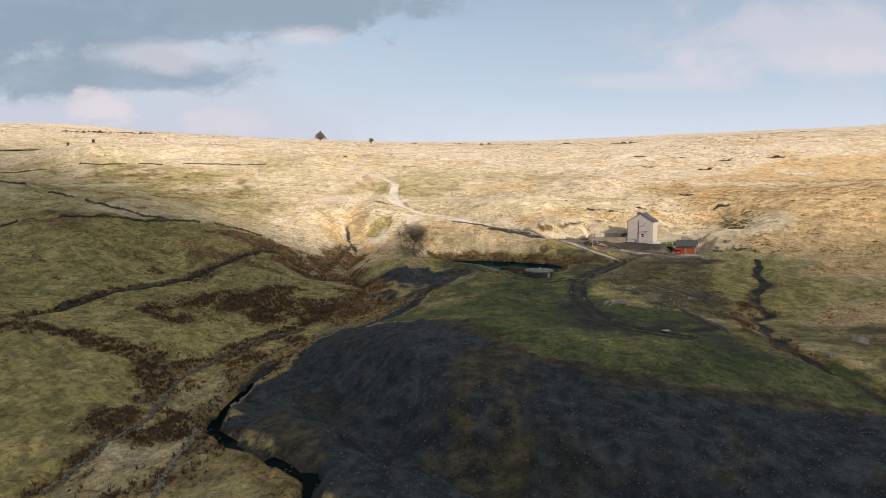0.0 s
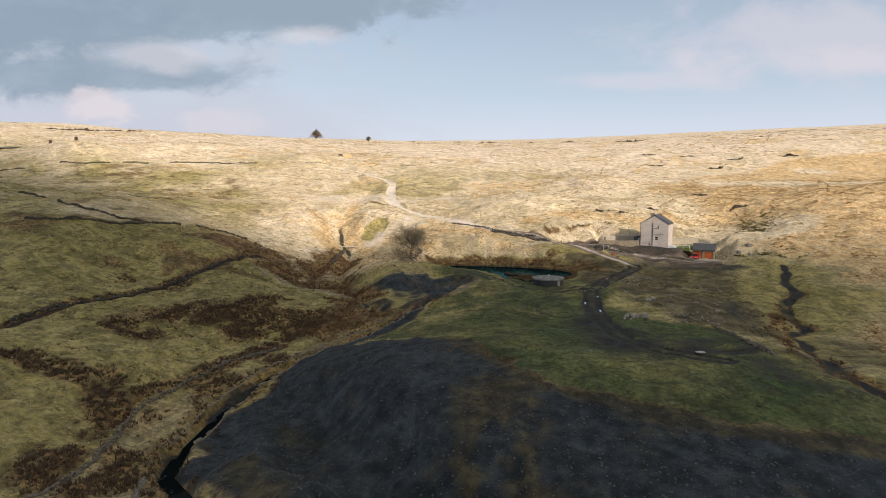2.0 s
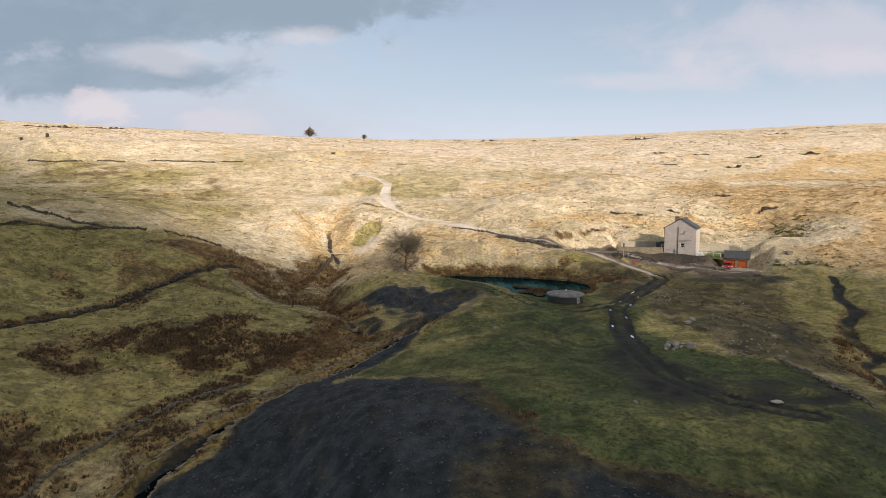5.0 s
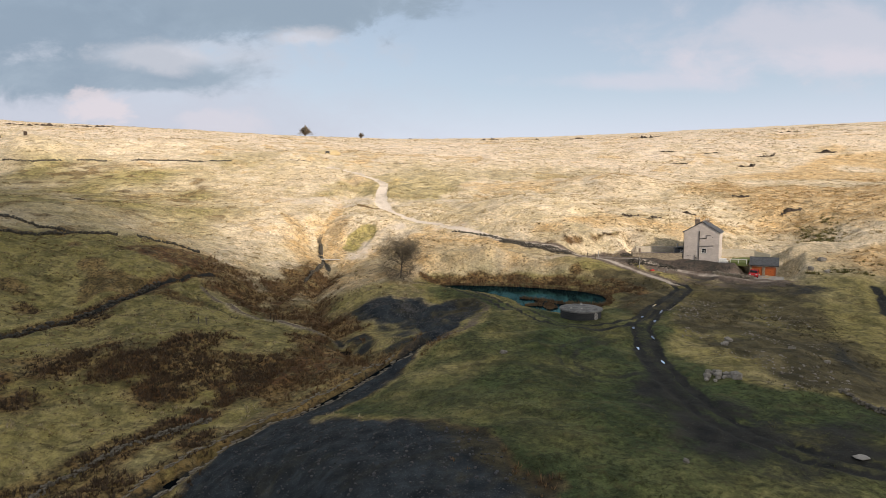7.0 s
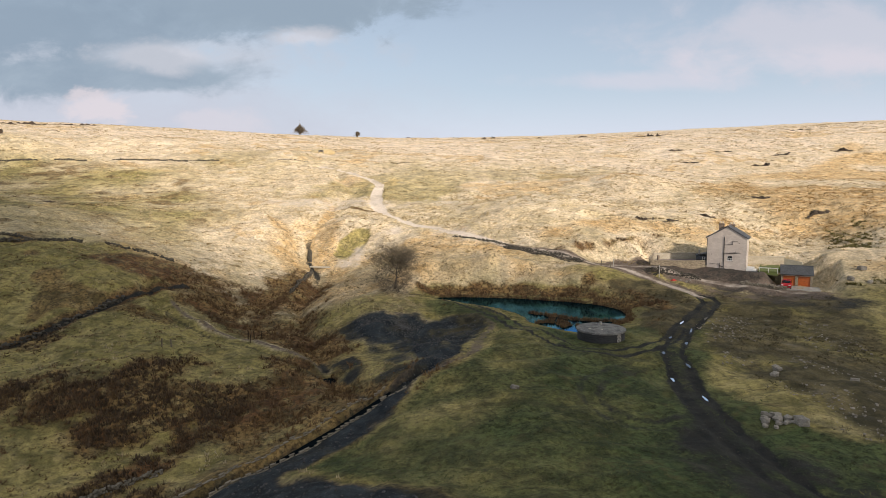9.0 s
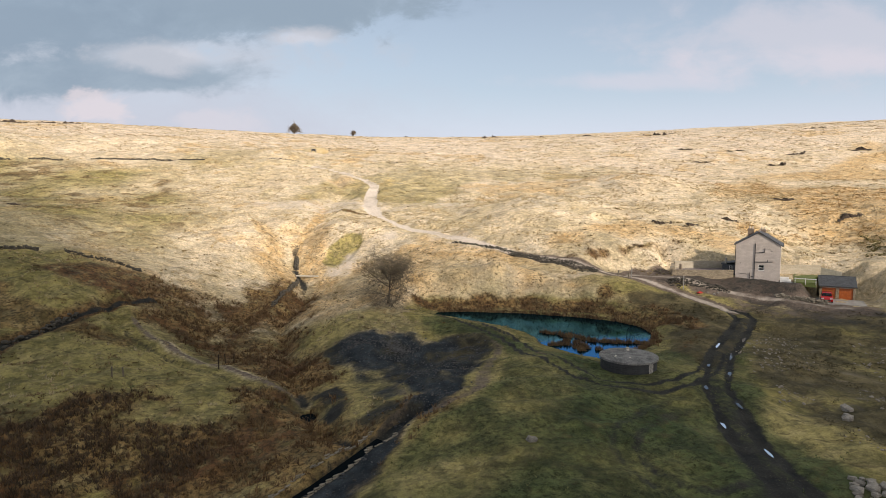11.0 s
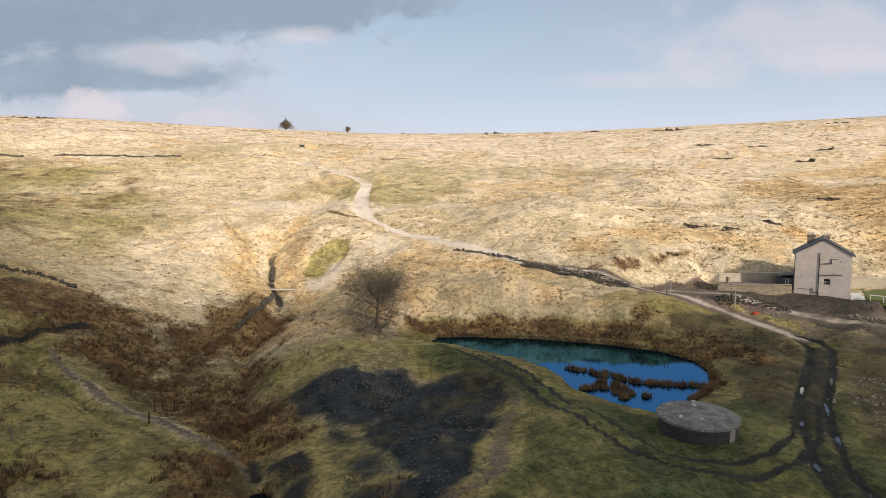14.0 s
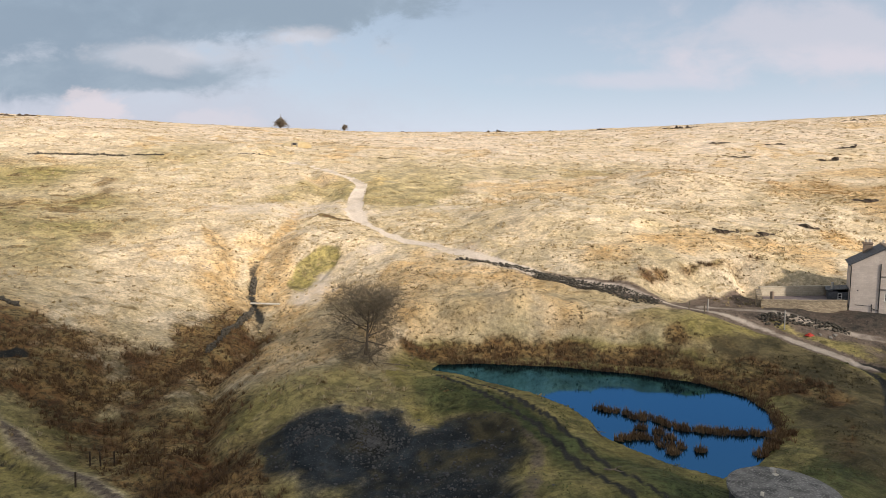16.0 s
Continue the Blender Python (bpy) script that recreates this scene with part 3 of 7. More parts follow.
CONCRETE = surface("weathered_concrete", ((0.22, 0.215, 0.205), (0.085, 0.084, 0.082), (0.36, 0.35, 0.33)), 1.1, 0.9, 0.5)
PALE_CONCRETE = surface("pale_concrete", ((0.42, 0.40, 0.37), (0.32, 0.30, 0.27)), 0.8, 0.9, 0.4)
PAVING = surface("purple_paving", ((0.16, 0.13, 0.135), (0.22, 0.18, 0.18)), 0.7, 0.85, 0.3)
WHITE = surface("white_paint", ((0.78, 0.77, 0.74), (0.70, 0.69, 0.66)), 0.6, 0.5, 0.05)
CREAM = surface("cream_boards", ((0.62, 0.56, 0.44), (0.52, 0.46, 0.35)), 0.5, 0.7, 0.2)
PIPE = surface("black_pipe", ((0.018, 0.018, 0.019), (0.03, 0.03, 0.03)), 0.3, 0.45, 0.05)
ORANGE = surface("orange_timber", ((0.50, 0.125, 0.022), (0.42, 0.095, 0.018)), 0.35, 0.45, 0.15)
POT = surface("cream_clay", ((0.62, 0.55, 0.45), (0.5, 0.43, 0.34)), 0.2, 0.8, 0.2)
LAWN = surface("lawn", ((0.11, 0.15, 0.040), (0.16, 0.18, 0.055), (0.07, 0.10, 0.025)), 0.8, 0.95, 0.8)
WOOD = surface("grey_timber", ((0.20, 0.165, 0.12), (0.13, 0.105, 0.08)), 0.25, 0.85, 0.5)
PLANK = surface("bleached_plank", ((0.62, 0.58, 0.50), (0.5, 0.46, 0.39)), 0.3, 0.8, 0.3)
STONE = surface("gritstone", ((0.34, 0.31, 0.265), (0.21, 0.185, 0.155), (0.48, 0.45, 0.40)), 0.35, 0.92, 0.7, thing=0.4)
DARK_STONE = surface("dark_gritstone", ((0.098, 0.086, 0.066), (0.058, 0.052, 0.042), (0.18, 0.16, 0.13)), 0.4, 0.92, 0.7, island=0.4)
BANK_STONE = surface("bleached_stone", ((0.27, 0.235, 0.18), (0.15, 0.13, 0.10), (0.38, 0.34, 0.28)), 0.4, 0.92, 0.7, thing=0.35)
SHALE = surface("shale_lumps", ((0.035, 0.036, 0.04), (0.07, 0.07, 0.075), (0.18, 0.18, 0.185)), 0.3, 0.8, 0.6, island=0.6)
PALE_RUBBLE = surface("pale_rubble", ((0.36, 0.31, 0.26), (0.22, 0.19, 0.155), (0.50, 0.46, 0.40)), 0.4, 0.92, 0.7, island=0.4)
PEAT = surface("peat", ((0.030, 0.020, 0.014), (0.055, 0.037, 0.024), (0.10, 0.07, 0.04)), 0.6, 0.95, 0.9)
RUSH = surface("dead_rushes", ((0.105, 0.060, 0.030), (0.235, 0.145, 0.068)), 2.2, 0.9, 0.0, island=0.45)
HEATHER = surface("dead_heather", ((0.075, 0.052, 0.032), (0.13, 0.085, 0.050)), 3.0, 0.9, 0.0, island=0.45)
TUSSOCK = surface("bleached_tussocks", ((0.48, 0.395, 0.25), (0.41, 0.315, 0.165)), 4.0, 0.9, 0.0, island=0.35)
TURF = surface("rough_turf", ((0.075, 0.098, 0.033), (0.145, 0.142, 0.058)), 5.0, 0.9, 0.0, island=0.4)
MOOR_RUSH = surface("moor_rush", ((0.17, 0.12, 0.055), (0.28, 0.205, 0.095)), 4.0, 0.9, 0.0, island=0.4)
GORSE = surface("gorse_scrub", ((0.12, 0.115, 0.036), (0.22, 0.180, 0.066)), 3.0, 0.9, 0.0, island=0.5)
RANK = surface("rank_grass", ((0.085, 0.072, 0.036), (0.150, 0.122, 0.064)), 3.0, 0.9, 0.0, island=0.5)
BRACKEN = surface("dead_bracken", ((0.34, 0.205, 0.085), (0.52, 0.36, 0.165)), 4.0, 0.9, 0.0, island=0.5)
SCREE = surface("grey_scree", ((0.10, 0.10, 0.10), (0.06, 0.06, 0.062), (0.20, 0.195, 0.19)), 0.4, 0.85, 0.5, island=0.5)
BARK = surface("grey_bark", ((0.12, 0.095, 0.07), (0.075, 0.058, 0.043)), 0.4, 0.9, 0.4)
TWIG = surface("brown_twigs", ((0.22, 0.180, 0.125), (0.16, 0.128, 0.090)), 0.6, 0.9, 0.0, island=0.3)
RED = surface("red_car_paint", ((0.50, 0.014, 0.016), (0.46, 0.012, 0.014)), 0.5, 0.25, 0.0)
RED_TARP = surface("red_sheet", ((0.62, 0.05, 0.03), (0.5, 0.035, 0.02)), 0.3, 0.6, 0.4)
GLASS = surface("dark_glass", ((0.012, 0.014, 0.017), (0.02, 0.022, 0.026)), 0.8, 0.08, 0.0)
TYRE = surface("tyre_rubber", ((0.016, 0.016, 0.016), (0.028, 0.028, 0.028)), 0.2, 0.85, 0.2)
RIM = surface("alloy_rim", ((0.5, 0.5, 0.5), (0.42, 0.42, 0.43)), 0.2, 0.35, 0.0, metal=0.9)
LAMP = surface("lamp_glass", ((0.7, 0.7, 0.7), (0.6, 0.6, 0.6)), 0.2, 0.15, 0.0)
SHADE_CLOUD = surface("cloud", ((0.85, 0.85, 0.87), (0.8, 0.8, 0.82)), 60.0, 1.0, 0.0)


# offset, radii and edge sharpness, sized to the shadow wanted on the ground
SHADE_CLOUD_BODIES = [(30, 5, 290, 209, 1.0), (-232, 186, 176, 158, 0.55)]


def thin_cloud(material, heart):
    """A cloud dense at its heart and thinner to its edge, softening its shadow; heart: the share of light that passes
    there.
    """
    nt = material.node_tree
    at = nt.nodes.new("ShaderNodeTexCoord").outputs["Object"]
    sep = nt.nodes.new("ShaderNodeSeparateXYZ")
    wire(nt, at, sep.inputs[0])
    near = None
    for ox, oy, rx, ry, sharp in SHADE_CLOUD_BODIES:
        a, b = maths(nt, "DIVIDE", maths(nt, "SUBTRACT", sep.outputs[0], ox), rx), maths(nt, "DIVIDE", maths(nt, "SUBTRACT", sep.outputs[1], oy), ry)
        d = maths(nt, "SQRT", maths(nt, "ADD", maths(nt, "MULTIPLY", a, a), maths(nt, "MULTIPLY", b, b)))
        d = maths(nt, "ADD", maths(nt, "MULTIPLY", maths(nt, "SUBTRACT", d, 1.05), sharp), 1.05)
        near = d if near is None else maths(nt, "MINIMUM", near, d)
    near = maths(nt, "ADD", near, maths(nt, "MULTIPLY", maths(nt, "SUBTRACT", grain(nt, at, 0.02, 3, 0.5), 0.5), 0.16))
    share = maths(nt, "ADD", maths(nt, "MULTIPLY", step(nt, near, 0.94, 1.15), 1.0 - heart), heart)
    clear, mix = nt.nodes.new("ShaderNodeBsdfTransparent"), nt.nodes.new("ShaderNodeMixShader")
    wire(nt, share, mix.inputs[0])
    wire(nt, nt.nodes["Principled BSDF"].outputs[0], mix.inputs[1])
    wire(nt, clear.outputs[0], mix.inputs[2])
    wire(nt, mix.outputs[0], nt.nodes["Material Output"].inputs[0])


thin_cloud(SHADE_CLOUD, 0.28)


# ---------------------------------------------------------------- building blocks
def solid(name, verts, faces, material, parent=None, shade=False):
    """A mesh object from arrays; faces are all triangles or all quads."""
    verts, faces = np.asarray(verts, np.float32), np.asarray(faces, np.int32)
    me = bpy.data.meshes.new(name)
    me.vertices.add(len(verts))
    me.vertices.foreach_set("co", verts.ravel())
    n, k = faces.shape
    me.loops.add(n * k)
    me.loops.foreach_set("vertex_index", faces.ravel())
    me.polygons.add(n)
    me.polygons.foreach_set("loop_start", np.arange(0, n * k, k, dtype=np.int32))
    if shade:
        me.polygons.foreach_set("use_smooth", np.ones(n, bool))
    me.update(calc_edges=True)
    me.materials.append(material)
    ob = new(name, me)
    ob.parent = parent
    return ob


def part(name, bm, material, parent=None, label="", smooth_faces=False):
    me = bpy.data.meshes.new(name)
    bmesh.ops.recalc_face_normals(bm, faces=bm.faces)
    bm.to_mesh(me)
    bm.free()
    if smooth_faces:
        me.polygons.foreach_set("use_smooth", np.ones(len(me.polygons), bool))
    me.materials.append(material)
    ob = new(name, me)
    ob.parent = parent
    if label:
        tagged(ob, label)
    return ob


def group(name, m, label, category, team=""):
    ob = new(name)
    ob.empty_display_size = 0.3
    ob.matrix_world = m
    return tagged(ob, label, category, team)


def box(bm, x0, x1, y0, y1, z0, z1, bevel=0.0, m=None):
    got = bmesh.ops.create_cube(bm, size=1.0)["verts"]
    for v in got:
        v.co = Vector((x0 + (v.co.x + 0.5) * (x1 - x0), y0 + (v.co.y + 0.5) * (y1 - y0), z0 + (v.co.z + 0.5) * (z1 - z0)))
    if bevel:
        edges = list({e for v in got for e in v.link_edges})
        got = bmesh.ops.bevel(bm, geom=edges, offset=bevel, segments=1, affect="EDGES", profile=0.5)["verts"]
    if m is not None:
        bmesh.ops.transform(bm, matrix=m, verts=got)
    return bm


def prism(bm, outline, y0, y1):
    """An outline in x and z, drawn out along y."""
    a = [bm.verts.new((x, y0, z)) for x, z in outline]
    b = [bm.verts.new((x, y1, z)) for x, z in outline]
    bm.faces.new(a), bm.faces.new(b[::-1])
    for i in range(len(a)):
        j = (i + 1) % len(a)
        bm.faces.new((a[i], b[i], b[j], a[j]))
    return bm


def tube(bm, points, radius, sides=8):
    """A pipe through points; radius may be a list."""
    points = [Vector(p) for p in points]
    radii = radius if isinstance(radius, (list, tuple)) else [radius] * len(points)
    rings = []
    for i, p in enumerate(points):
        d = (points[min(i + 1, len(points) - 1)] - points[max(i - 1, 0)]).normalized()
        q = d.to_track_quat("Z", "Y")
        rings.append([bm.verts.new(p + q @ Vector((radii[i] * math.cos(2 * math.pi * k / sides), radii[i] * math.sin(2 * math.pi * k / sides), 0))) for k in range(sides)])
    for a, b in zip(rings, rings[1:]):
        for k in range(sides):
            bm.faces.new((a[k], a[(k + 1) % sides], b[(k + 1) % sides], b[k]))
    bm.faces.new(rings[0][::-1]), bm.faces.new(rings[-1])
    return bm


def lathe(bm, profile, sides=24, centre=(0, 0)):
    rings = [[bm.verts.new((centre[0] + r * math.cos(2 * math.pi * k / sides), centre[1] + r * math.sin(2 * math.pi * k / sides), z)) for k in range(sides)] for r, z in profile]
    for a, b in zip(rings, rings[1:]):
        for k in range(sides):
            bm.faces.new((a[k], a[(k + 1) % sides], b[(k + 1) % sides], b[k]))
    bm.faces.new(rings[0][::-1]), bm.faces.new(rings[-1])
    return bm


def ground_at(x, y):
    return float(height(x, y)[0])


# ---------------------------------------------------------------- ground
def paced(low, fine_low, fine_high, high, pitch, growth, most):
    """Coordinates at an even pitch between the fine limits, wider and wider outside."""
    mid = list(np.arange(fine_low, fine_high, pitch))
    def out(start, end, sign):
        got, s, at = [], pitch, start
        while (at - end) * sign < 0:
            s = min(s * growth, most(abs(at)))
            at += sign * s
            got.append(at)
        return got
    return np.array(out(mid[0], low, -1)[::-1] + mid + out(mid[-1], high, 1))


GREEN = [(4, 126), (-2, 118), (-4.5, 113), (-6.5, 109.5), (-10, 107), (-13, 104.5), (-11, 100.5), (-5, 96.5), (1, 87), (7, 75), (18, 67), (30, 64), (46, 61), (58, 64), (51, 78), (45, 90), (42, 100), (34, 103), (31, 112),
         (31, 122), (36, 134), (41, 146), (33, 150), (30, 140), (20, 136), (13, 141), (10, 148), (6, 154), (1, 159), (-5, 158), (-2, 151), (7, 141), (6, 133)]
FIELD = [(-190, 40), (-32, 40), (-36, 72), (-40, 88), (-32, 104), (-14, 126), (-22, 140), (-30, 146), (-45, 156), (-50, 166), (-64, 172), (-76, 164), (-96, 146), (-190, 130)]
TIP = [(-3.5, 119), (-10, 113), (-16, 106.5), (-23, 95), (-27, 87), (-28, 79), (-25, 69), (-20, 63), (-14, 57), (-8, 48), (-7, 34), (-10, 20), (-16, 2), (-5, -22), (40, -38), (95, -22), (118, 22), (75, 58), (46, 64), (37, 66.5),
       (30, 68), (26, 69), (20, 71), (14, 74.5), (9, 79), (5.5, 85), (3.4, 90), (-1, 95), (-5, 97), (-9, 101.5), (-13, 103.5), (-10.5, 106.5), (-7, 109.5), (-5.2, 114)]
SPOIL_FOOT = [(-4, 143), (-10, 141), (-9.5, 134), (-8.5, 128), (-7, 122), (-4, 120), (-2, 126), (-3.5, 134)]
SPOIL_EAST = [(56, 129), (55, 119), (49, 109), (45, 110), (49, 120)]
TIP_SCRUB = [(4.6, 86), (1.6, 76), (-1.0, 70), (-2.4, 66), (-1.4, 60), (0, 46), (8, 46), (10, 60), (13, 66), (16, 70.5), (9, 76)]
LEAT_SCRUB = [(-25, 78), (-19.5, 63), (-16.5, 58.7), (-12, 54.4), (-10.5, 55.2), (-14, 60), (-19, 69), (-21, 74)]
PALE_SCAR = [(-23.3, 190.5), (-19.7, 196.5), (-15.6, 199.6), (-11.3, 205), (-8.0, 199), (-14, 192.5), (-18.3, 186.6)]
PALE_SLOPE = [(-36, 184), (-33, 196), (-38, 206), (-45, 212), (-52, 205), (-48, 192), (-42, 185)]
SPOIL_GRASS = [(-10.2, 144.3), (-8.7, 145.6), (-7.0, 143.2), (-5.6, 142), (-7.5, 139.8)]
HEATH = [(-55, 102), (-56, 110), (-50, 121), (-43, 127), (-37, 134), (-30, 134), (-26, 127), (-27, 121), (-33, 109), (-38, 113), (-45, 104)]
HEATH_SOUTH = [(-72, 92), (-62, 94), (-49, 94), (-42, 95), (-38, 86), (-37, 74), (-35, 58), (-40, 58), (-43, 76), (-45, 86), (-56, 88), (-72, 86)]
BOG = [(-62, 160), (-56, 168), (-46, 169), (-35, 173), (-33, 188), (-29, 190), (-23, 178), (-19, 160), (-17, 152), (-13, 142), (-6, 122), (-11, 115), (-20, 113), (-27, 112), (-30, 118), (-22, 128), (-24, 140), (-36, 150), (-48, 155)]
GULLY = [(-47, 190), (-46, 218), (-30, 245), (-12, 228), (-6, 200), (-12, 188), (-26, 190)]
OCHRE_BANK = [(-10.1, 188.6), (-8.1, 193.7), (-4.1, 193.8), (0.5, 190), (0.5, 185), (-4.3, 181.5), (-7.9, 181.6)]
RUST_EAST = [(74, 236), (102, 272), (135, 282), (165, 308), (300, 320), (300, 90), (66, 70), (62, 100), (75, 130), (84, 143), (76, 163), (82, 212)]
YARD = [(30, 175), (35, 180), (44, 179), (42, 174), (38, 170.5), (33, 172.5)]
RUBBLE_FIELD = [(37, 142), (51, 149), (58, 138), (50, 116), (40, 99), (34, 101), (34, 111), (32, 121)]
TANK_RUT = [(1, 158), (5, 154), (9, 147), (10.5, 140), (12.5, 133), (15, 127.5), (18, 125), (21.5, 124.6), (25, 126.5), (29, 130.5), (33, 137)]
RING_RUT = [(23.6, 122), (19, 118.5), (16, 115.5), (14.6, 112.5), (14.9, 109.5), (16.6, 106.6), (19.4, 105.2), (22.4, 106.2)]
EARTH = [(38, 170), (42, 173.6), (52, 173.5), (58.5, 171), (62.5, 168.5), (64, 166), (63, 163), (57, 165.2), (50, 168.5), (43, 170)]


def covers(x, y):
    wob = 3.0 * (rough(x, y, 8, 5) - 0.5) + 1.6 * (rough(x, y, 2.6, 6) - 0.5)
    def area(outline, soft):
        return smooth(inside(outline, x, y) + wob, -soft, soft)
    def line(points, half, soft):
        return 1 - smooth(along(points, x, y)[0] + 0.35 * wob, half - soft, half + soft)
    tip = area(TIP, 2.2)
    streaks = smooth(rough(x, y * 0.22, 2.2, 87) + 0.5 * (rough(x, y * 0.4, 0.9, 88) - 0.5), 0.40, 0.66)
    rib = line(RIB, 0.9, 1.2)
    scrub = np.maximum.reduce([area(TIP_SCRUB, 3.5) * (0.62 + 0.4 * streaks), 0.8 * rib, area(LEAT_SCRUB, 1.2), 0.45 * streaks * smooth(x, 12, 16) * smooth(-along(BROW, x, y)[0], -16, -4)])
    shale = np.maximum(tip, np.maximum((0.56 + 0.4 * rough(x, y, 3, 35) + 0.35 * rough(x, y, 1.3, 92)) * area(SPOIL, 1.8), np.maximum(0.65 * area(SPOIL_EAST, 2.5), (0.28 + 0.6 * rough(x, y, 2.4, 93)) * area(SPOIL_FOOT, 2.5))))
    shale = np.maximum(shale, line(LEAT, 0.8, 0.4))
    patch = smooth(rough(x, y, 9, 8) + 0.5 * (rough(x, y, 3, 9) - 0.5), 0.60, 0.85)
    shale = shale * (1 - 0.2 * patch * tip) * (1 - 0.2 * area(SPOIL_GRASS, 0.8))
    green = np.maximum(area(GREEN, 2.5) * (0.78 + 0.3 * rough(x, y, 7, 19)), 0.50 * area(FIELD, 5.0))
    green = np.maximum(green, 0.7 * line(POND + POND[:1], 4.5, 2.0))
    green = np.maximum(green, (0.30 + 0.25 * rough(x, y, 14, 18)) * smooth(-y, -172, -150))
    dome = np.exp(-((x - 10.5) ** 2 + (y - 170.5) ** 2) / 16) + 0.7 * np.exp(-((x - 3.6) ** 2 + (y - 170.8) ** 2) / 10)
    green = green * (1 - np.clip(dome, 0, 0.85))
    rim = line(TRACK[13:] + RUTS[1:3], 8, 4) * (y < 171)
    green = np.maximum(green, 0.55 * rim)
    green = np.maximum(green, (0.16 + 0.24 * rough(x, y, 9, 83)) * area([(-58, 164), (-44, 172), (-48, 192), (-60, 215), (-85, 240), (-140, 262), (-260, 262), (-260, 120), (-100, 140)], 12.0))
    # the upper west pasture, greener towards the hill wall, with brown clumps
    upper = area([(-52, 196), (-47, 208), (-56, 228), (-70, 248), (-84, 268), (-150, 272), (-150, 215), (-90, 190), (-62, 178)], 22.0)
    green = np.maximum(green, (0.16 + 0.26 * rough(x, y, 12, 57)) * upper)
    # thin scattered green on the lower moor
    green = np.maximum(green, 0.30 * smooth(rough(x, y, 34, 11) + 0.4 * (rough(x, y, 5, 46) - 0.5), 0.40, 0.8) * smooth(-y, -380, -230))
    green = np.maximum(green, (0.10 + 0.28 * rough(x, y, 5, 47)) * smooth(-y, -196, -176) * smooth(x, -24, -12) * smooth(-x, -48, -32))
    strip = area([(-36, 54), (-38, 88), (-33, 100), (-20, 112), (-17, 109), (-27, 97), (-32, 86), (-31, 74), (-24, 62), (-14, 52), (-14, 40), (-36, 40)], 1.5)
    green = green * (1 - 0.3 * strip)
    far_bank = (0.35 + 0.8 * rough(x, y, 3, 52)) * line([(-3, 167), (6, 168), (15, 166.5), (23.5, 163.5), (30, 159), (33, 153)], 1.7, 1.6)
    east_bank = area([(22, 164), (31, 158), (34, 150), (33, 143), (30, 139), (38, 150), (36, 160), (28, 168)], 2.0)
    rush = np.maximum.reduce([(0.05 + 0.6 * rough(x, y, 7, 23) + 0.7 * rough(x, y, 2.4, 48)) * area(HEATH, 6.5), (0.05 + 0.5 * rough(x, y, 6, 24) + 0.7 * rough(x, y, 2.2, 49)) * area(HEATH_SOUTH, 4.0), (0.22 + 0.55 * rough(x, y, 7, 25) + 0.6 * rough(x, y, 2.4, 50)) * area(BOG, 6.0), far_bank, (0.15 + 0.5 * rough(x, y, 4, 98) + 0.5 * rough(x, y, 1.8, 99)) * east_bank, (0.35 + 0.6 * rough(x, y, 2.4, 57)) * line([(-70, 98), (-60, 91), (-51, 89.5), (-44, 88.5), (-40.5, 89), (-39.5, 81), (-38, 70), (-36.8, 61), (-38.5, 55), (-40, 46)], 1.7, 1.3), (0.15 + 0.7 * rough(x, y, 3.5, 58)) * strip, (0.4 + 0.6 * rough(x, y, 2.4, 59)) * line([(-40, 90), (-32, 102), (-25, 116), (-15, 131)], 2.6, 2.0), 0.2 * scrub,
                              0.75 * line(SIKE, 2.2, 1.2), (0.2 + 0.7 * rough(x, y, 3, 51)) * line(BECK[3:], 2.2, 1.8), 0.6 * line(LEAT, 5.0, 2.5) * (1 - tip), 0.25 * line(BROOK[7:12], 3.0, 2.0), (0.25 + 0.6 * rough(x, y, 2.2, 56)) * line([(24, 179), (31, 181.5), (38, 184.5), (47, 186.5)], 1.0, 1.0), (0.2 + 0.75 * rough(x, y, 2.6, 96)) * area([(62, 128), (52, 108), (43, 90), (41, 84), (46, 84), (57, 110), (66, 127)], 1.5)])
    knot = smooth(rough(x, y, 5.5, 12), 0.55, 0.75) * smooth(rough(x, y, 30, 13), 0.45, 0.7) * (y < 250)
    rush = np.maximum(rush, 0.6 * knot * (x < -10))
    rush = np.maximum(rush, 0.6 * upper * smooth(rough(x, y * 1.5, 3.2, 58) + 0.6 * (rough(x, y, 16, 59) - 0.5), 0.62, 0.82))
    gravel = np.maximum.reduce([line(TRACK, 1.05 + 0.7 * smooth(y, 212, 226) - 0.95 * smooth(y, 244, 258), 0.45) * (1 - 0.42 * smooth(-y, -196, -178)), 0.15 * area(YARD, 1.5), 0.5 * (1 - smooth(along(LANE, x, y)[0], 0.6, 1.5)) * smooth(-x, -67, -61), 0.3 * area(RUBBLE_FIELD, 3.0) * smooth(rough(x, y, 2.2, 14), 0.55, 0.8)])
    scars = smooth(rough(x * 0.8, y, 17, 15), 0.74, 0.84) * smooth(y, 165, 200) * (np.abs(x + 20) < 30) * (y < 260)
    gravel = np.maximum.reduce([gravel, 0.45 * scars, (0.25 + 0.4 * rough(x, y, 3, 91)) * area(PALE_SCAR, 2.0), 0.32 * area(PALE_SLOPE, 4.0)])
    d = along(RUTS, x, y)[0]
    mud = np.maximum.reduce([1 - smooth(np.abs(d - 1.1) + 0.1 * wob, 0.2, 0.7), 0.55 * (1 - smooth(d + 0.3 * wob, 1.2, 2.3)) * (y < 156), 0.58 * area(EARTH, 1.2), 0.2 * area(YARD, 2.0)])
    d, s = along(DYKE, x, y)
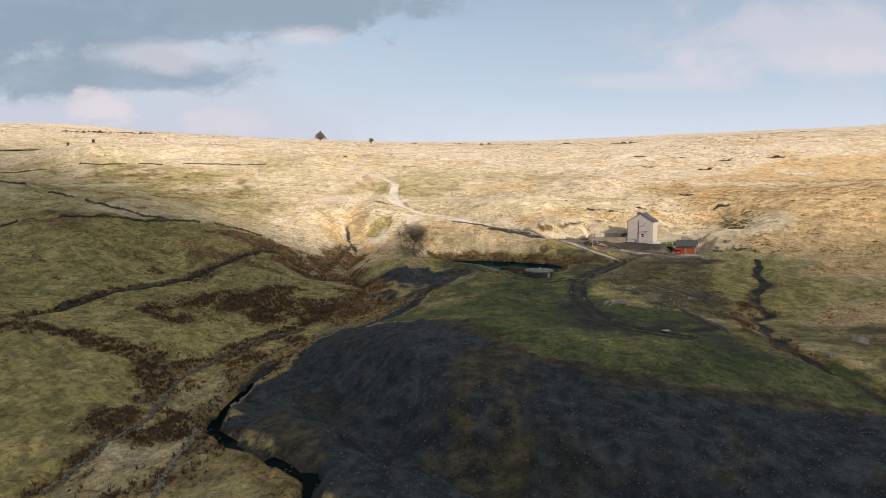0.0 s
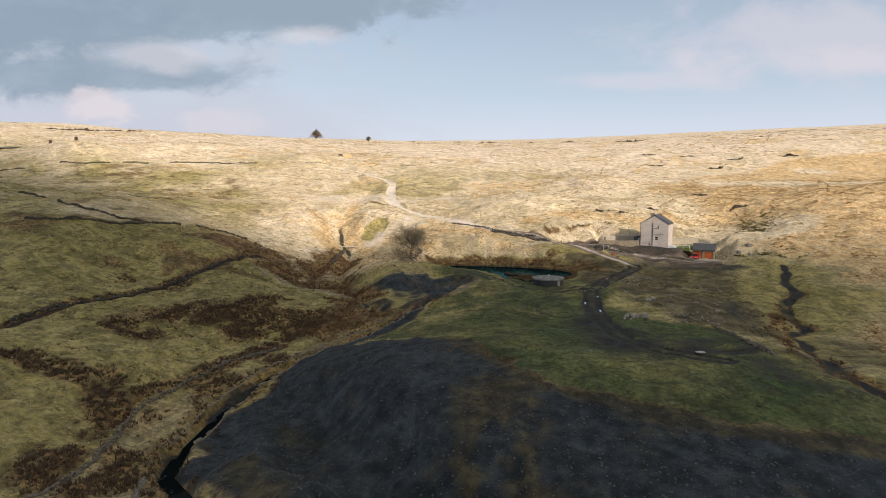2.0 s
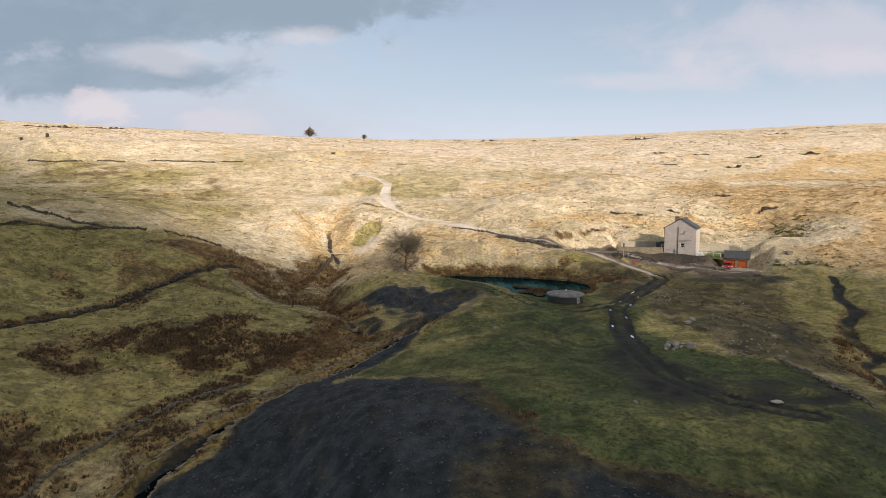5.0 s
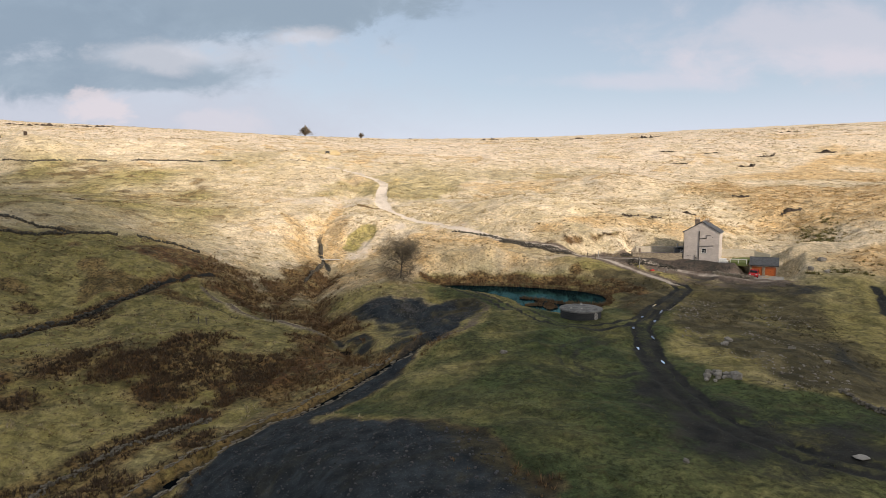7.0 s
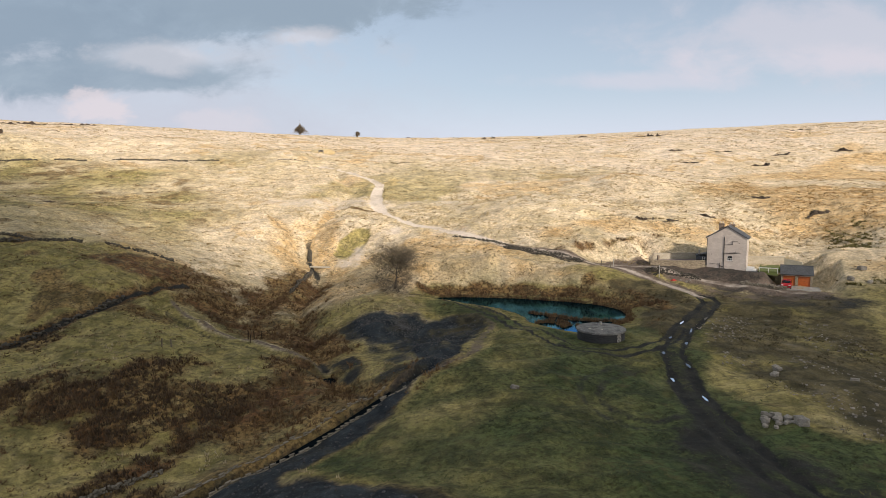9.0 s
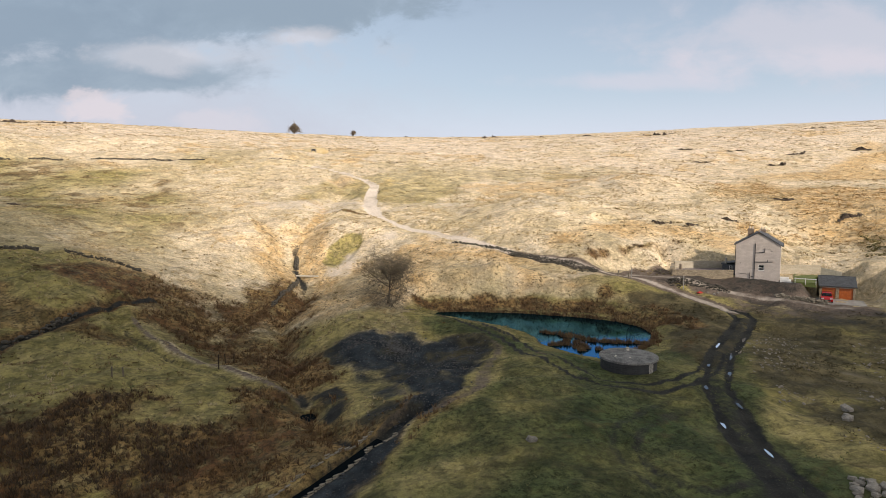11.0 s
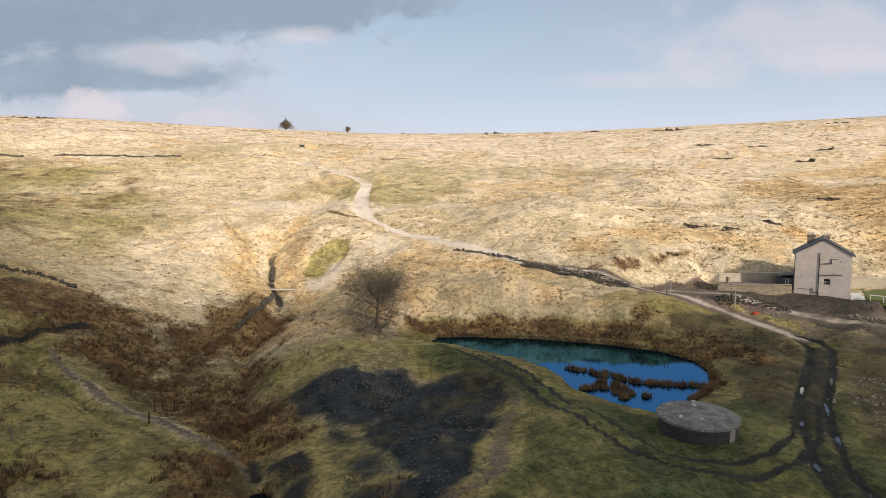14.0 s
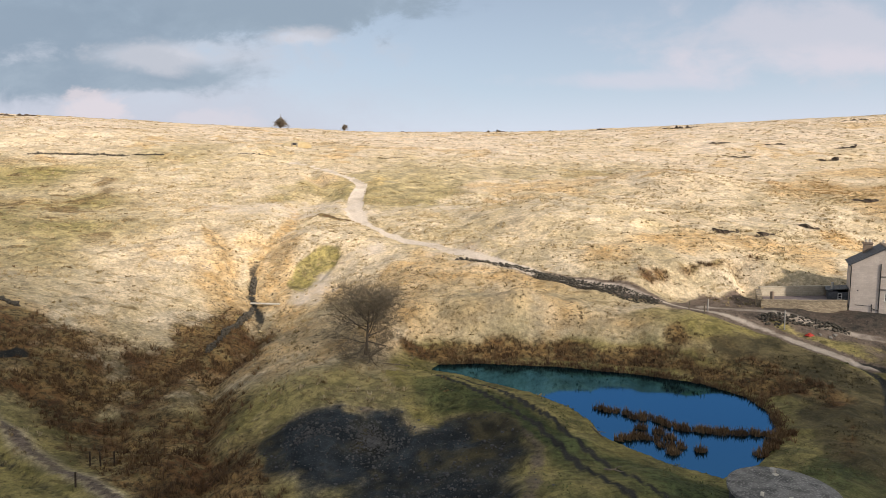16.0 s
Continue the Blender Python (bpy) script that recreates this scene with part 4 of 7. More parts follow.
    mud = np.maximum(mud, 0.5 * (1 - smooth(np.abs(d * s + 1.9) + 0.1 * wob, 0.15, 0.7)))
    crest = 0.7 * (1 - smooth(d + 0.3 * wob, 0.2, 1.2)) * smooth(x, -46, -36) * smooth(rough(x, y, 3, 94), 0.15, 0.45)
    green, rush = green * (1 - 0.75 * crest), rush * (1 - crest)
    d = along(TANK_RUT, x, y)[0]
    mud = np.maximum(mud, 0.85 * (1 - smooth(np.abs(d - 0.9) + 0.05 * wob, 0.15, 0.6)))
    d = along(RING_RUT, x, y)[0]
    mud = np.maximum(mud, 0.5 * (1 - smooth(np.abs(d - 0.9) + 0.15 * wob, 0.2, 0.9)))
    mud = np.maximum(mud, (0.35 + 0.6 * rough(x, y, 4, 89)) * area([(19.5, 102.4), (19, 93), (20.5, 85), (26.4, 83.4), (36.2, 86.5), (45, 87), (41, 95), (31.5, 95), (26.8, 100.6), (25.9, 112), (22, 112)], 2.5))
    mud = np.maximum(mud, (0.15 + 0.5 * rough(x, y, 6, 55)) * area([(14, 86), (19, 104), (24, 114), (28, 110), (31, 99), (45, 97), (54, 86), (46, 76), (28, 74)], 5.0))
    mud = np.maximum(mud, 0.25 * area(RUBBLE_FIELD, 5.0) * smooth(rough(x, y, 5, 53) + 0.4 * (rough(x, y, 1.8, 54) - 0.5), 0.25, 0.6))
    mud = np.maximum.reduce([mud, 0.95 * line(SIKE, 0.9, 0.5), 0.8 * line(BROOK, 0.6, 0.4) * smooth(rough(x, y, 5, 90), 0.35, 0.6) * (1 - 0.6 * smooth(y, 196, 206)) * np.maximum(smooth(y, 180, 190), smooth(-y, -146, -138)), (0.35 + 0.6 * rough(x, y, 1.8, 97)) * area([(-16.5, 134.5), (-12, 136.5), (-9, 132), (-8.5, 127), (-12, 126), (-14, 130)], 1.0), (0.5 + 0.45 * rough(x, y, 3, 95)) * line(BECK, 1.15, 0.6), 0.5 * line(LEAT, 1.5, 0.5), 0.45 * area([(50, 165), (62, 160), (75, 148), (60, 145), (48, 152)], 3.0) * (0.6 + 0.7 * rough(x, y, 3, 61))])
    ochre = np.maximum.reduce([0.9 * area(RUST_EAST, 8.0) * smooth(rough(x, y, 26, 16), 0.15, 0.55), 1.1 * line(BROOK[8:14], 9.0, 6.0) * rough(x, y, 5, 28), 0.7 * line(BROOK[:9], 4.0, 3.0) * rough(x, y, 4, 29),
                               1.1 * rough(x, y, 6, 32) * line([(26, 188), (45, 194), (60, 194), (72, 200)], 6.0, 5.0), 1.1 * rough(x, y, 5, 33) * line([(-62, 172), (-54, 171), (-46, 166), (-40, 172)], 4.0, 2.5),
                               0.6 * smooth(rough(x, y, 15, 17) + 0.5 * (rough(x, y, 3, 34) - 0.5), 0.60, 0.9) * smooth(y, 160, 190)])
    green = green * (1 - 0.7 * ochre * (x > 50)) * (1 - 0.9 * smooth(x, 60, 90) * smooth(y, 150, 200))
    green = green * (1 - 0.8 * tip * smooth(inside(GREEN, x, y), 4, -1))
    gully = area(GULLY, 3.0)
    ochre = np.maximum(ochre, (0.25 + 0.6 * rough(x, y, 4, 60)) * area([(-27, 168), (-21, 161), (-12, 159.5), (-4, 165), (4, 169), (15, 168), (24, 166), (31, 167), (33, 171), (24, 178), (8, 190), (-20, 194), (-27, 184)], 3.0))
    green = green * (1 - 0.4 * area([(-21, 161), (-12, 159.5), (-4, 165), (4, 169), (15, 168), (24, 166), (31, 167), (35, 172), (27, 180), (8, 194), (-22, 188)], 2.5))
    green = green * (1 - (0.05 + 0.35 * rough(x, y, 3, 39)) * area([(-8, 108), (0, 117), (6, 126), (9, 137), (15, 130), (10, 118), (4, 106), (-3, 101)], 2.5))
    strip_ = line([(-27.0, 225.5), (-22.2, 222.6), (-17.7, 220)], 0.6, 0.6)
    rush = np.maximum(rush * (1 - 0.8 * gully), 0.9 * strip_)
    scarp = line(SCARP, 0.5, 0.6) * smooth(rough(x, y, 2.2, 45), 0.3, 0.6)
    mud = np.maximum.reduce([mud, 0.75 * line(LIP, 0.22, 0.25), 0.45 * scarp, 0.6 * line([(-35.3, 266.3), (-31, 258), (-26.5, 248)], 0.35, 0.4) * smooth(rough(x, y, 3, 43), 0.3, 0.6)])
    ochre = np.maximum.reduce([ochre, (0.4 + 0.7 * rough(x, y, 3, 42)) * line([(-38, 238), (-34.2, 235.8), (-30.4, 229.5), (-30.1, 216.6), (-30.7, 207.6), (-31.6, 203), (-30, 197), (-24, 192.5)], 1.4, 1.4),
                               (0.3 + 0.8 * rough(x, y, 3, 40)) * area(OCHRE_BANK, 2.0), 0.7 * line(SCARP, 1.8, 1.5)])
    green = np.maximum(green * (1 - 0.7 * gully), 0.45 * area(BOWL, 0.8))
    rush = np.maximum(rush, tip)
    green = green * (1 - 0.35 * area(SPOIL, 1.0)) + 0.28 * smooth(rough(x, y, 3.4, 84), 0.5, 0.8) * area(SPOIL, 1.0)
    green = np.maximum(green, (0.30 + 0.45 * rough(x, y, 5, 44)) * scrub * tip * (1 - 0.5 * rib))
    return np.stack([green, shale, rush], 1), np.stack([gravel, mud, ochre], 1)


ROUGH_GROUND = [(44, 156), (48, 163), (60, 160), (67, 152), (63, 140), (57, 118), (50, 98), (42, 97), (34, 101), (33, 120), (36, 134), (41, 146)]
POND_EAST = [(29, 165), (38, 164), (44, 158), (43, 150), (38, 142), (33, 133), (29, 134), (30, 142), (33, 150), (31, 158)]


def soils(x, y):
    """Bare earth, rank dark grass, and how far down the valley the ground lies."""
    wob = 3.0 * (rough(x, y, 8, 5) - 0.5) + 1.6 * (rough(x, y, 2.6, 6) - 0.5)
    def area(outline, soft):
        return smooth(inside(outline, x, y) + wob, -soft, soft)
    lane = along(LANE, x, y)[0]
    earth = np.maximum.reduce([0.9 * area([(29.5, 174.4), (33, 177.4), (37, 180.2), (42.5, 182.0), (46, 181.8), (44.5, 178.5), (43, 173.5), (52, 174), (58.5, 171.5), (63, 169), (64.5, 165.5), (63, 163), (56, 164.5), (46, 168), (37, 170)], 1.0),
                               0.8 * (1 - smooth(lane + 0.3 * wob, 2.4, 4.6)) * smooth(x, 40, 44) * smooth(-x, -72, -62), 0.9 * (1 - smooth(along(TRACK, x, y)[0] + 0.2 * wob, 1.3, 2.2)) * smooth(-y, -196, -178), 0.55 * area([(46, 165), (60, 161), (66, 155), (56, 151), (46, 157)], 3.0),
                               0.55 * (1 - smooth(np.abs(inside(SPOIL, x, y)) + 0.2 * wob, 0.2, 0.9)), 0.7 * (1 - smooth(along(DYKE, x, y)[0] + 0.1 * wob, 0.25, 0.8)) * (rough(x, y, 4, 67) > 0.3),
                               0.15 * (1 - smooth(along(RUTS, x, y)[0] + 0.5 * wob, 1.5, 4.0)) * (y < 156)])
    sedge = np.maximum((0.45 + 0.55 * rough(x, y, 6, 62)) * area(ROUGH_GROUND, 4.0), (0.7 + 0.4 * rough(x, y, 4, 63)) * area(POND_EAST, 2.5))
    sedge = np.maximum(sedge, (0.35 + 0.5 * rough(x, y, 6, 68)) * area([(50, 94), (60, 108), (88, 100), (125, 60), (60, 56)], 6.0))
    sedge = np.maximum(sedge, (0.25 + 0.5 * rough(x, y, 5, 64)) * area(BOG, 9.0))
    low = 1 - smooth(y + 60 * (rough(x, y, 60, 65) - 0.5), 225, 350)
    return np.stack([earth, sedge, low], 1)


GRID = {}


def lie(x, y):
    """Height of the ground's mesh itself."""
    i = int(np.clip(np.searchsorted(GRID["x"], x) - 1, 0, len(GRID["x"]) - 2))
    j = int(np.clip(np.searchsorted(GRID["y"], y) - 1, 0, len(GRID["y"]) - 2))
    f = (x - GRID["x"][i]) / (GRID["x"][i + 1] - GRID["x"][i])
    g = (y - GRID["y"][j]) / (GRID["y"][j + 1] - GRID["y"][j])
    z = GRID["z"]
    return float((z[j, i] * (1 - f) + z[j, i + 1] * f) * (1 - g) + (z[j + 1, i] * (1 - f) + z[j + 1, i + 1] * f) * g)


def build_ground():
    xs = paced(-3600, -76, 92, 3600, 0.50, 1.03, lambda a: 0.6 + 0.05 * a)
    ys = paced(-900, 46, 205, 4200, 0.50, 1.025, lambda a: 0.6 + 0.014 * max(a - 190, 8) + 0.03 * max(a - 480, 0))
    gx, gy = np.meshgrid(xs, ys)
    x, y = gx.ravel(), gy.ravel()
    z = height(x, y)
    GRID.update(x=xs, y=ys, z=z.reshape(len(ys), len(xs)))
    a, b = covers(x, y)
    i = (np.arange(len(ys) - 1)[:, None] * len(xs) + np.arange(len(xs) - 1)).ravel()
    ob = solid("ground", np.stack([x, y, z], 1), np.stack([i, i + 1, i + 1 + len(xs), i + len(xs)], 1), MOOR, shade=True)
    for name, value in (("cover_a", a), ("cover_b", b), ("cover_c", soils(x, y))):
        layer = ob.data.color_attributes.new(name, "FLOAT_COLOR", "POINT")
        layer.data.foreach_set("color", np.concatenate([value, np.ones((len(x), 1))], 1).astype(np.float32).ravel())
    return tagged(ob, "rough moorland valley with bleached grass, black tip and green turf", "ground", kind="structure")


build_ground()


def sheet(name, outline, z, material, label, category, kind="structure"):
    bm = bmesh.new()
    bm.faces.new([bm.verts.new((x, y, z)) for x, y in outline])
    ob = part(name, bm, material)
    return tagged(ob, label, category, kind=kind)


cx, cy = 15, 152
sheet("water", [(cx + (x - cx) * 1.07, cy + (y - cy) * 1.07) for x, y in POND], WATER, POND_WATER, "still deep blue pond water below a rushy bank", "water")


# ---------------------------------------------------------------- house
def wall_with_hole(bm, width, z0, z1, thick, hole):
    """An upright slab along x with one window opening (x0, x1, z0, z1)."""
    a, b, c, d = hole
    for x0, x1, low, top in ((0, a, z0, z1), (b, width, z0, z1), (a, b, z0, c), (a, b, d, z1)):
        box(bm, x0, x1, 0, thick, low, top)
    return bm


def build_window(parent, x, y, z, w, h, bars=1):
    """A white sash window in an opening that faces -y."""
    bm = bmesh.new()
    for x0, x1, z0, z1 in ((0, 0.09, 0, h), (w - 0.09, w, 0, h), (0.09, w - 0.09, 0, 0.10), (0.09, w - 0.09, h - 0.09, h), (0.09, w - 0.09, h / 2 - 0.03, h / 2 + 0.03)):
        box(bm, x + x0, x + x1, y - 0.02, y + 0.07, z + z0, z + z1)
    for k in range(bars):
        c = w * (k + 1) / (bars + 1)
        box(bm, x + c - 0.02, x + c + 0.02, y + 0.0, y + 0.06, z + 0.1, z + h / 2 - 0.03)
    win = part("window", bm, WHITE, parent, "white painted sash window")
    for low, top in ((0.10, h / 2 - 0.03), (h / 2 + 0.03, h - 0.09)):
        bm = bmesh.new()
        box(bm, x + 0.09, x + w - 0.09, y + 0.03, y + 0.045, z + low, z + top)
        part("pane", bm, GLASS, win)
    bm = bmesh.new()
    box(bm, x - 0.08, x + w + 0.08, y - 0.09, y + 0.06, z - 0.09, z - 0.004, 0.01)
    part("sill", bm, PALE_CONCRETE, win)
    return win


def build_house():
    base = 4.5
    W, D, E, A = 6.9, 6.2, 6.1, 8.27
    h = group("house", pose(*HOUSE, base, 0, 0, HOUSE_TURN), "two-storey pale stone farmhouse with slate roof and bare gable", "house")
    bm = bmesh.new()
    wall_with_hole(bm, W, -0.5, E, 0.4, (3.55, 4.5, 1.7, 2.7))
    prism(bm, [(0, E), (W, E), (W / 2, A - 0.1)], 0, 0.4)
    part("gable_wall", bm, GABLE, h, "pale coursed stone gable")
    bm = bmesh.new()
    box(bm, 0, 0.4, 0.4, D - 0.4, -0.5, E)
    part("side_wall", bm, GABLE, h)
    bm = bmesh.new()
    box(bm, W - 0.4, W, 0.4, D - 0.4, -0.5, E)
    part("side_wall", bm, GABLE, h)
    bm = bmesh.new()
    box(bm, 0, W, D - 0.4, D, -0.5, E)
    prism(bm, [(0, E), (W, E), (W / 2, A - 0.1)], D - 0.4, D)
    part("gable_wall", bm, GABLE, h)
    run, rise = W / 2 + 0.28, A - E + 0.15
    for sign in (-1, 1):
        bm = bmesh.new()
        xe = W / 2 + sign * run
        outline = [(W / 2, A), (xe, A - rise), (xe, A - rise + 0.12), (W / 2, A + 0.14)]
        prism(bm, outline if sign > 0 else outline[::-1], -0.14, D + 0.14)
        slope = part("roof", bm, SLATE, h, "dark slate roof slope")
        # slate courses stand proud in steps
        bm = bmesh.new()
        for k in range(1, 13):
            f0, f1 = k / 13 - 0.055, k / 13 + 0.006
            x0, x1 = W / 2 + sign * run * f0, W / 2 + sign * run * f1
            z0, z1 = A + 0.14 - rise * f0, A + 0.14 - rise * f1
            prism(bm, [(x0, z0 + 0.004), (x1, z1 + 0.004), (x1, z1 + 0.024), (x0, z0 + 0.006)], -0.15, D + 0.15)
        part("slate_course", bm, SLATE, slope)
    bm = bmesh.new()
    tube(bm, [(W / 2, -0.16, A + 0.15), (W / 2, D + 0.16, A + 0.15)], 0.12, 8)
    part("ridge_tile", bm, BRICK, h, "brown clay ridge")
    for u, v, top in ((1.95, 4.9, 8.65), (3.85, 5.0, 8.55)):
        bm = bmesh.new()
        box(bm, u - 0.5, u + 0.5, v - 0.36, v + 0.36, 6.4, top - 0.3)
        box(bm, u - 0.58, u + 0.58, v - 0.44, v + 0.44, top - 0.3, top - 0.12, 0.03)
        box(bm, u - 0.48, u + 0.48, v - 0.34, v + 0.34, top - 0.12, top - 0.02)
        stack = part("chimney", bm, BRICK, h, "brown stone chimney stack")
        for du in (-0.22, 0.24):
            bm = bmesh.new()
            lathe(bm, [(0.15, top - 0.03), (0.12, top + 0.3), (0.15, top + 0.34), (0.13, top + 0.36)], 10, (u + du, v))
            part("chimney_pot", bm, POT, stack, "cream clay chimney pot")
    build_window(h, 3.55, 0.08, 1.7, 0.95, 1.0, 2)
    # soil pipes on the gable
    bm = bmesh.new()
    tube(bm, [(3.0, -0.07, -0.1), (3.0, -0.07, 6.35)], 0.055)
    part("soil_pipe", bm, PIPE, h, "black upright soil pipe")
    for name, path, r in (("branch_pipe", [(3.0, -0.08, 4.75), (4.42, -0.08, 4.88), (4.46, -0.08, 4.92), (4.46, -0.08, 5.6)], 0.05),
                          ("cable", [(4.46, -0.04, 5.52), (5.3, -0.04, 5.48)], 0.02), ("branch_pipe", [(3.0, -0.08, 3.15), (5.8, -0.08, 3.32)], 0.05),
                          ("vent_pipe", [(4.95, -0.08, 3.27), (4.95, -0.08, 3.6)], 0.04), ("cable", [(0.55, -0.04, 1.05), (2.3, -0.04, 0.98)], 0.025),
                          ("waste_pipe", [(2.3, -0.08, -0.1), (2.3, -0.08, 1.25)], 0.045), ("waste_pipe", [(2.3, -0.08, 0.75), (2.55, -0.08, 0.6), (3.0, -0.08, 0.55)], 0.045)):
        bm = bmesh.new()
        tube(bm, path, r, 7)
        part(name, bm, PIPE, h)
    bm = bmesh.new()
    tube(bm, [(-0.06, -0.06, 0.6), (-0.06, -0.06, 5.9), (-0.22, -0.05, 6.02)], 0.06)
    part("downpipe", bm, PIPE, h, "black downpipe")
    for x, z in ((0.75, 2.85), (5.55, 5.15)):
        bm = bmesh.new()
        box(bm, x - 0.07, x + 0.07, -0.04, 0.01, z - 0.07, z + 0.07, 0.01)
        part("air_vent", bm, PIPE, h)
    for side in (-0.34, W + 0.34):
        bm = bmesh.new()
        tube(bm, [(side, -0.12, E + 0.0), (side, D + 0.12, E + 0.0)], 0.065)
        part("gutter", bm, PIPE, h)
    # lean-to porch against the west wall
    bm = bmesh.new()
    a, b, c, d = -1.15, -0.65, 1.15, 1.95
    for x0, x1, z0, z1 in ((-2.3, a, -0.3, 2.15), (b, -0.02, -0.3, 2.15), (a, b, -0.3, c), (a, b, d, 2.15)):
        box(bm, x0, x1, 2.6, 2.8, z0, z1)
    box(bm, -2.3, -2.1, 2.8, 5.4, -0.3, 2.15)
    box(bm, -2.3, -0.02, 5.4, 5.6, -0.3, 2.15)
    porch = part("porch", bm, SLATE, h, "low dark lean-to porch")
    bm = bmesh.new()
    prism(bm, [(-2.5, 2.17), (-0.02, 2.6), (-0.02, 2.72), (-2.5, 2.29)], 2.45, 5.75)
    part("porch_roof", bm, SLATE, porch)
    build_window(h, -1.15, 2.66, 1.15, 0.5, 0.8, 0)
    bm = bmesh.new()
    tube(bm, [(-1.8, 3.0, 2.2), (-1.8, 3.0, 3.3)], 0.16, 10)
    part("flue", bm, RIM, porch, "grey metal flue")
    # white steps at the east corner
    for k in range(3):
        bm = bmesh.new()
        box(bm, W + 0.05, W + 2.1 - 0.35 * k, -0.4 + 0.3 * k, 1.6, -0.4 + 0.36 * k, -0.05 + 0.36 * k, 0.02)
        part("step", bm, WHITE, h, "white painted step" if k == 0 else "")
    return h


build_house()


def stone_wall(name, points, low, thick, tall, material, label, top=None):
    """A mortared wall along points on the plan, with a coping; low: base levels at the points."""
    w = group(name, pose(points[0][0], points[0][1], low[0]), label, "wall")
    o = Vector((points[0][0], points[0][1], low[0]))
    for (a, b), (za, zb) in zip(zip(points, points[1:]), zip(low, low[1:])):
        p, q = Vector((*a, za)) - o, Vector((*b, zb)) - o
        d = Vector((q.x - p.x, q.y - p.y, 0)).normalized()
        side = Vector((-d.y, d.x, 0)) * thick / 2
        for z0, z1, grow, mat_, kind in ((-0.6, tall, 1.0, material, "walling"), (tall + 0.004, tall + 0.12, 1.25, top or material, "coping")):
            bm = bmesh.new()
            vs = [bm.verts.new(e + s * side * grow + Vector((0, 0, z))) for z in (z0, z1) for e, s in ((p, -1), (q, -1), (q, 1), (p, 1))]
            for f in ((0, 1, 2, 3), (4, 5, 6, 7), (0, 1, 5, 4), (1, 2, 6, 5), (2, 3, 7, 6), (3, 0, 4, 7)):
                bm.faces.new([vs[i] for i in f])
            bmesh.ops.subdivide_edges(bm, edges=[e for e in bm.edges if e.calc_length() > 2], cuts=12)
            for v in bm.verts:
                v.co.z += 0.06 * (noise.noise(v.co * 1.3) if v.co.z > 0.3 else 0)
            part(kind, bm, mat_, w)
    return w


stone_wall("terrace_wall", [(41.6, 174.1), (47, 173.3), (51.9, 172.9)], [4.35, 4.35, 4.4], 0.45, 1.5, RUBBLE, "rough buff stone wall in front of the terrace")
stone_wall("terrace_back_wall", [(43.6, 178.4), (49, 178.8), (54.6, 179.0)], [5.0, 5.0, 5.0], 0.4, 1.75, ASHLAR, "straight buff stone wall behind the terrace")
stone_wall("terrace_end_wall", [(41.7, 174.6), (42.6, 176.6), (43.3, 178.2)], [4.5, 4.7, 4.9], 0.5, 1.6, RUBBLE, "short rough stone wall end of the terrace")
stone_wall("garden_wall", [(61.5, 177.2), (65.5, 176.6), (69.2, 175.9)], [4.9, 4.9, 4.9], 0.4, 1.35, ASHLAR, "buff stone garden wall beside the lawn")
sheet("paving", [(42.3, 174.5), (51.4, 173.4), (54.2, 178.5), (43.8, 178.0)], 5.6, PAVING, "dull purple paving of the terrace", "paving")


def build_lawn():
    bm = bmesh.new()
    plan = [(9.0, -0.6), (12.3, -0.6), (12.3, 6.9), (17.0, 6.9), (17.0, 9.6), (9.0, 9.6)]
    low, top = [bm.verts.new((u, v, -0.5)) for u, v in plan], [bm.verts.new((u, v, 0.24)) for u, v in plan]
    bm.faces.new(low[::-1]), bm.faces.new(top)
    for i in range(6):
        bm.faces.new((low[i], low[(i + 1) % 6], top[(i + 1) % 6], top[i]))
    ob = part("lawn", bm, LAWN)
    ob.matrix_world = pose(*HOUSE, 4.5, 0, 0, HOUSE_TURN)
    tagged(ob, "mown green lawn behind a white rail", "lawn", kind="structure")


build_lawn()


def build_rail():
    f = group("garden_rail", pose(*HOUSE, 4.7, 0, 0, HOUSE_TURN), "white timber rail along the lawn edge", "fence")
    for u in (9.2, 10.7, 12.2):
        bm = bmesh.new()
        box(bm, u - 0.04, u + 0.04, -0.7, -0.62, -0.3, 0.72, 0.01)
        part("post", bm, WHITE, f)
    bm = bmesh.new()
    box(bm, 9.1, 12.3, -0.73, -0.70, 0.58, 0.70)
    part("rail", bm, WHITE, f)


build_rail()


def build_boards():
    f = group("board_fence", pose(67.7, 173.4, 4.6, 0, 0, -45), "cream board fence sloping down beside the garage", "fence")
    for k in range(9):
        bm = bmesh.new()
        box(bm, 0.36 * k, 0.36 * k + 0.345, -0.03, 0.03, -1.8 - 0.05 * k, 1.75 - 0.06 * k, 0.008)
        part("board", bm, CREAM, f)
    bm = bmesh.new()
    tube(bm, [(0, 0.08, 1.2), (3.2, 0.08, 0.7)], 0.05, 4)
    part("rail", bm, WOOD, f)


build_boards()


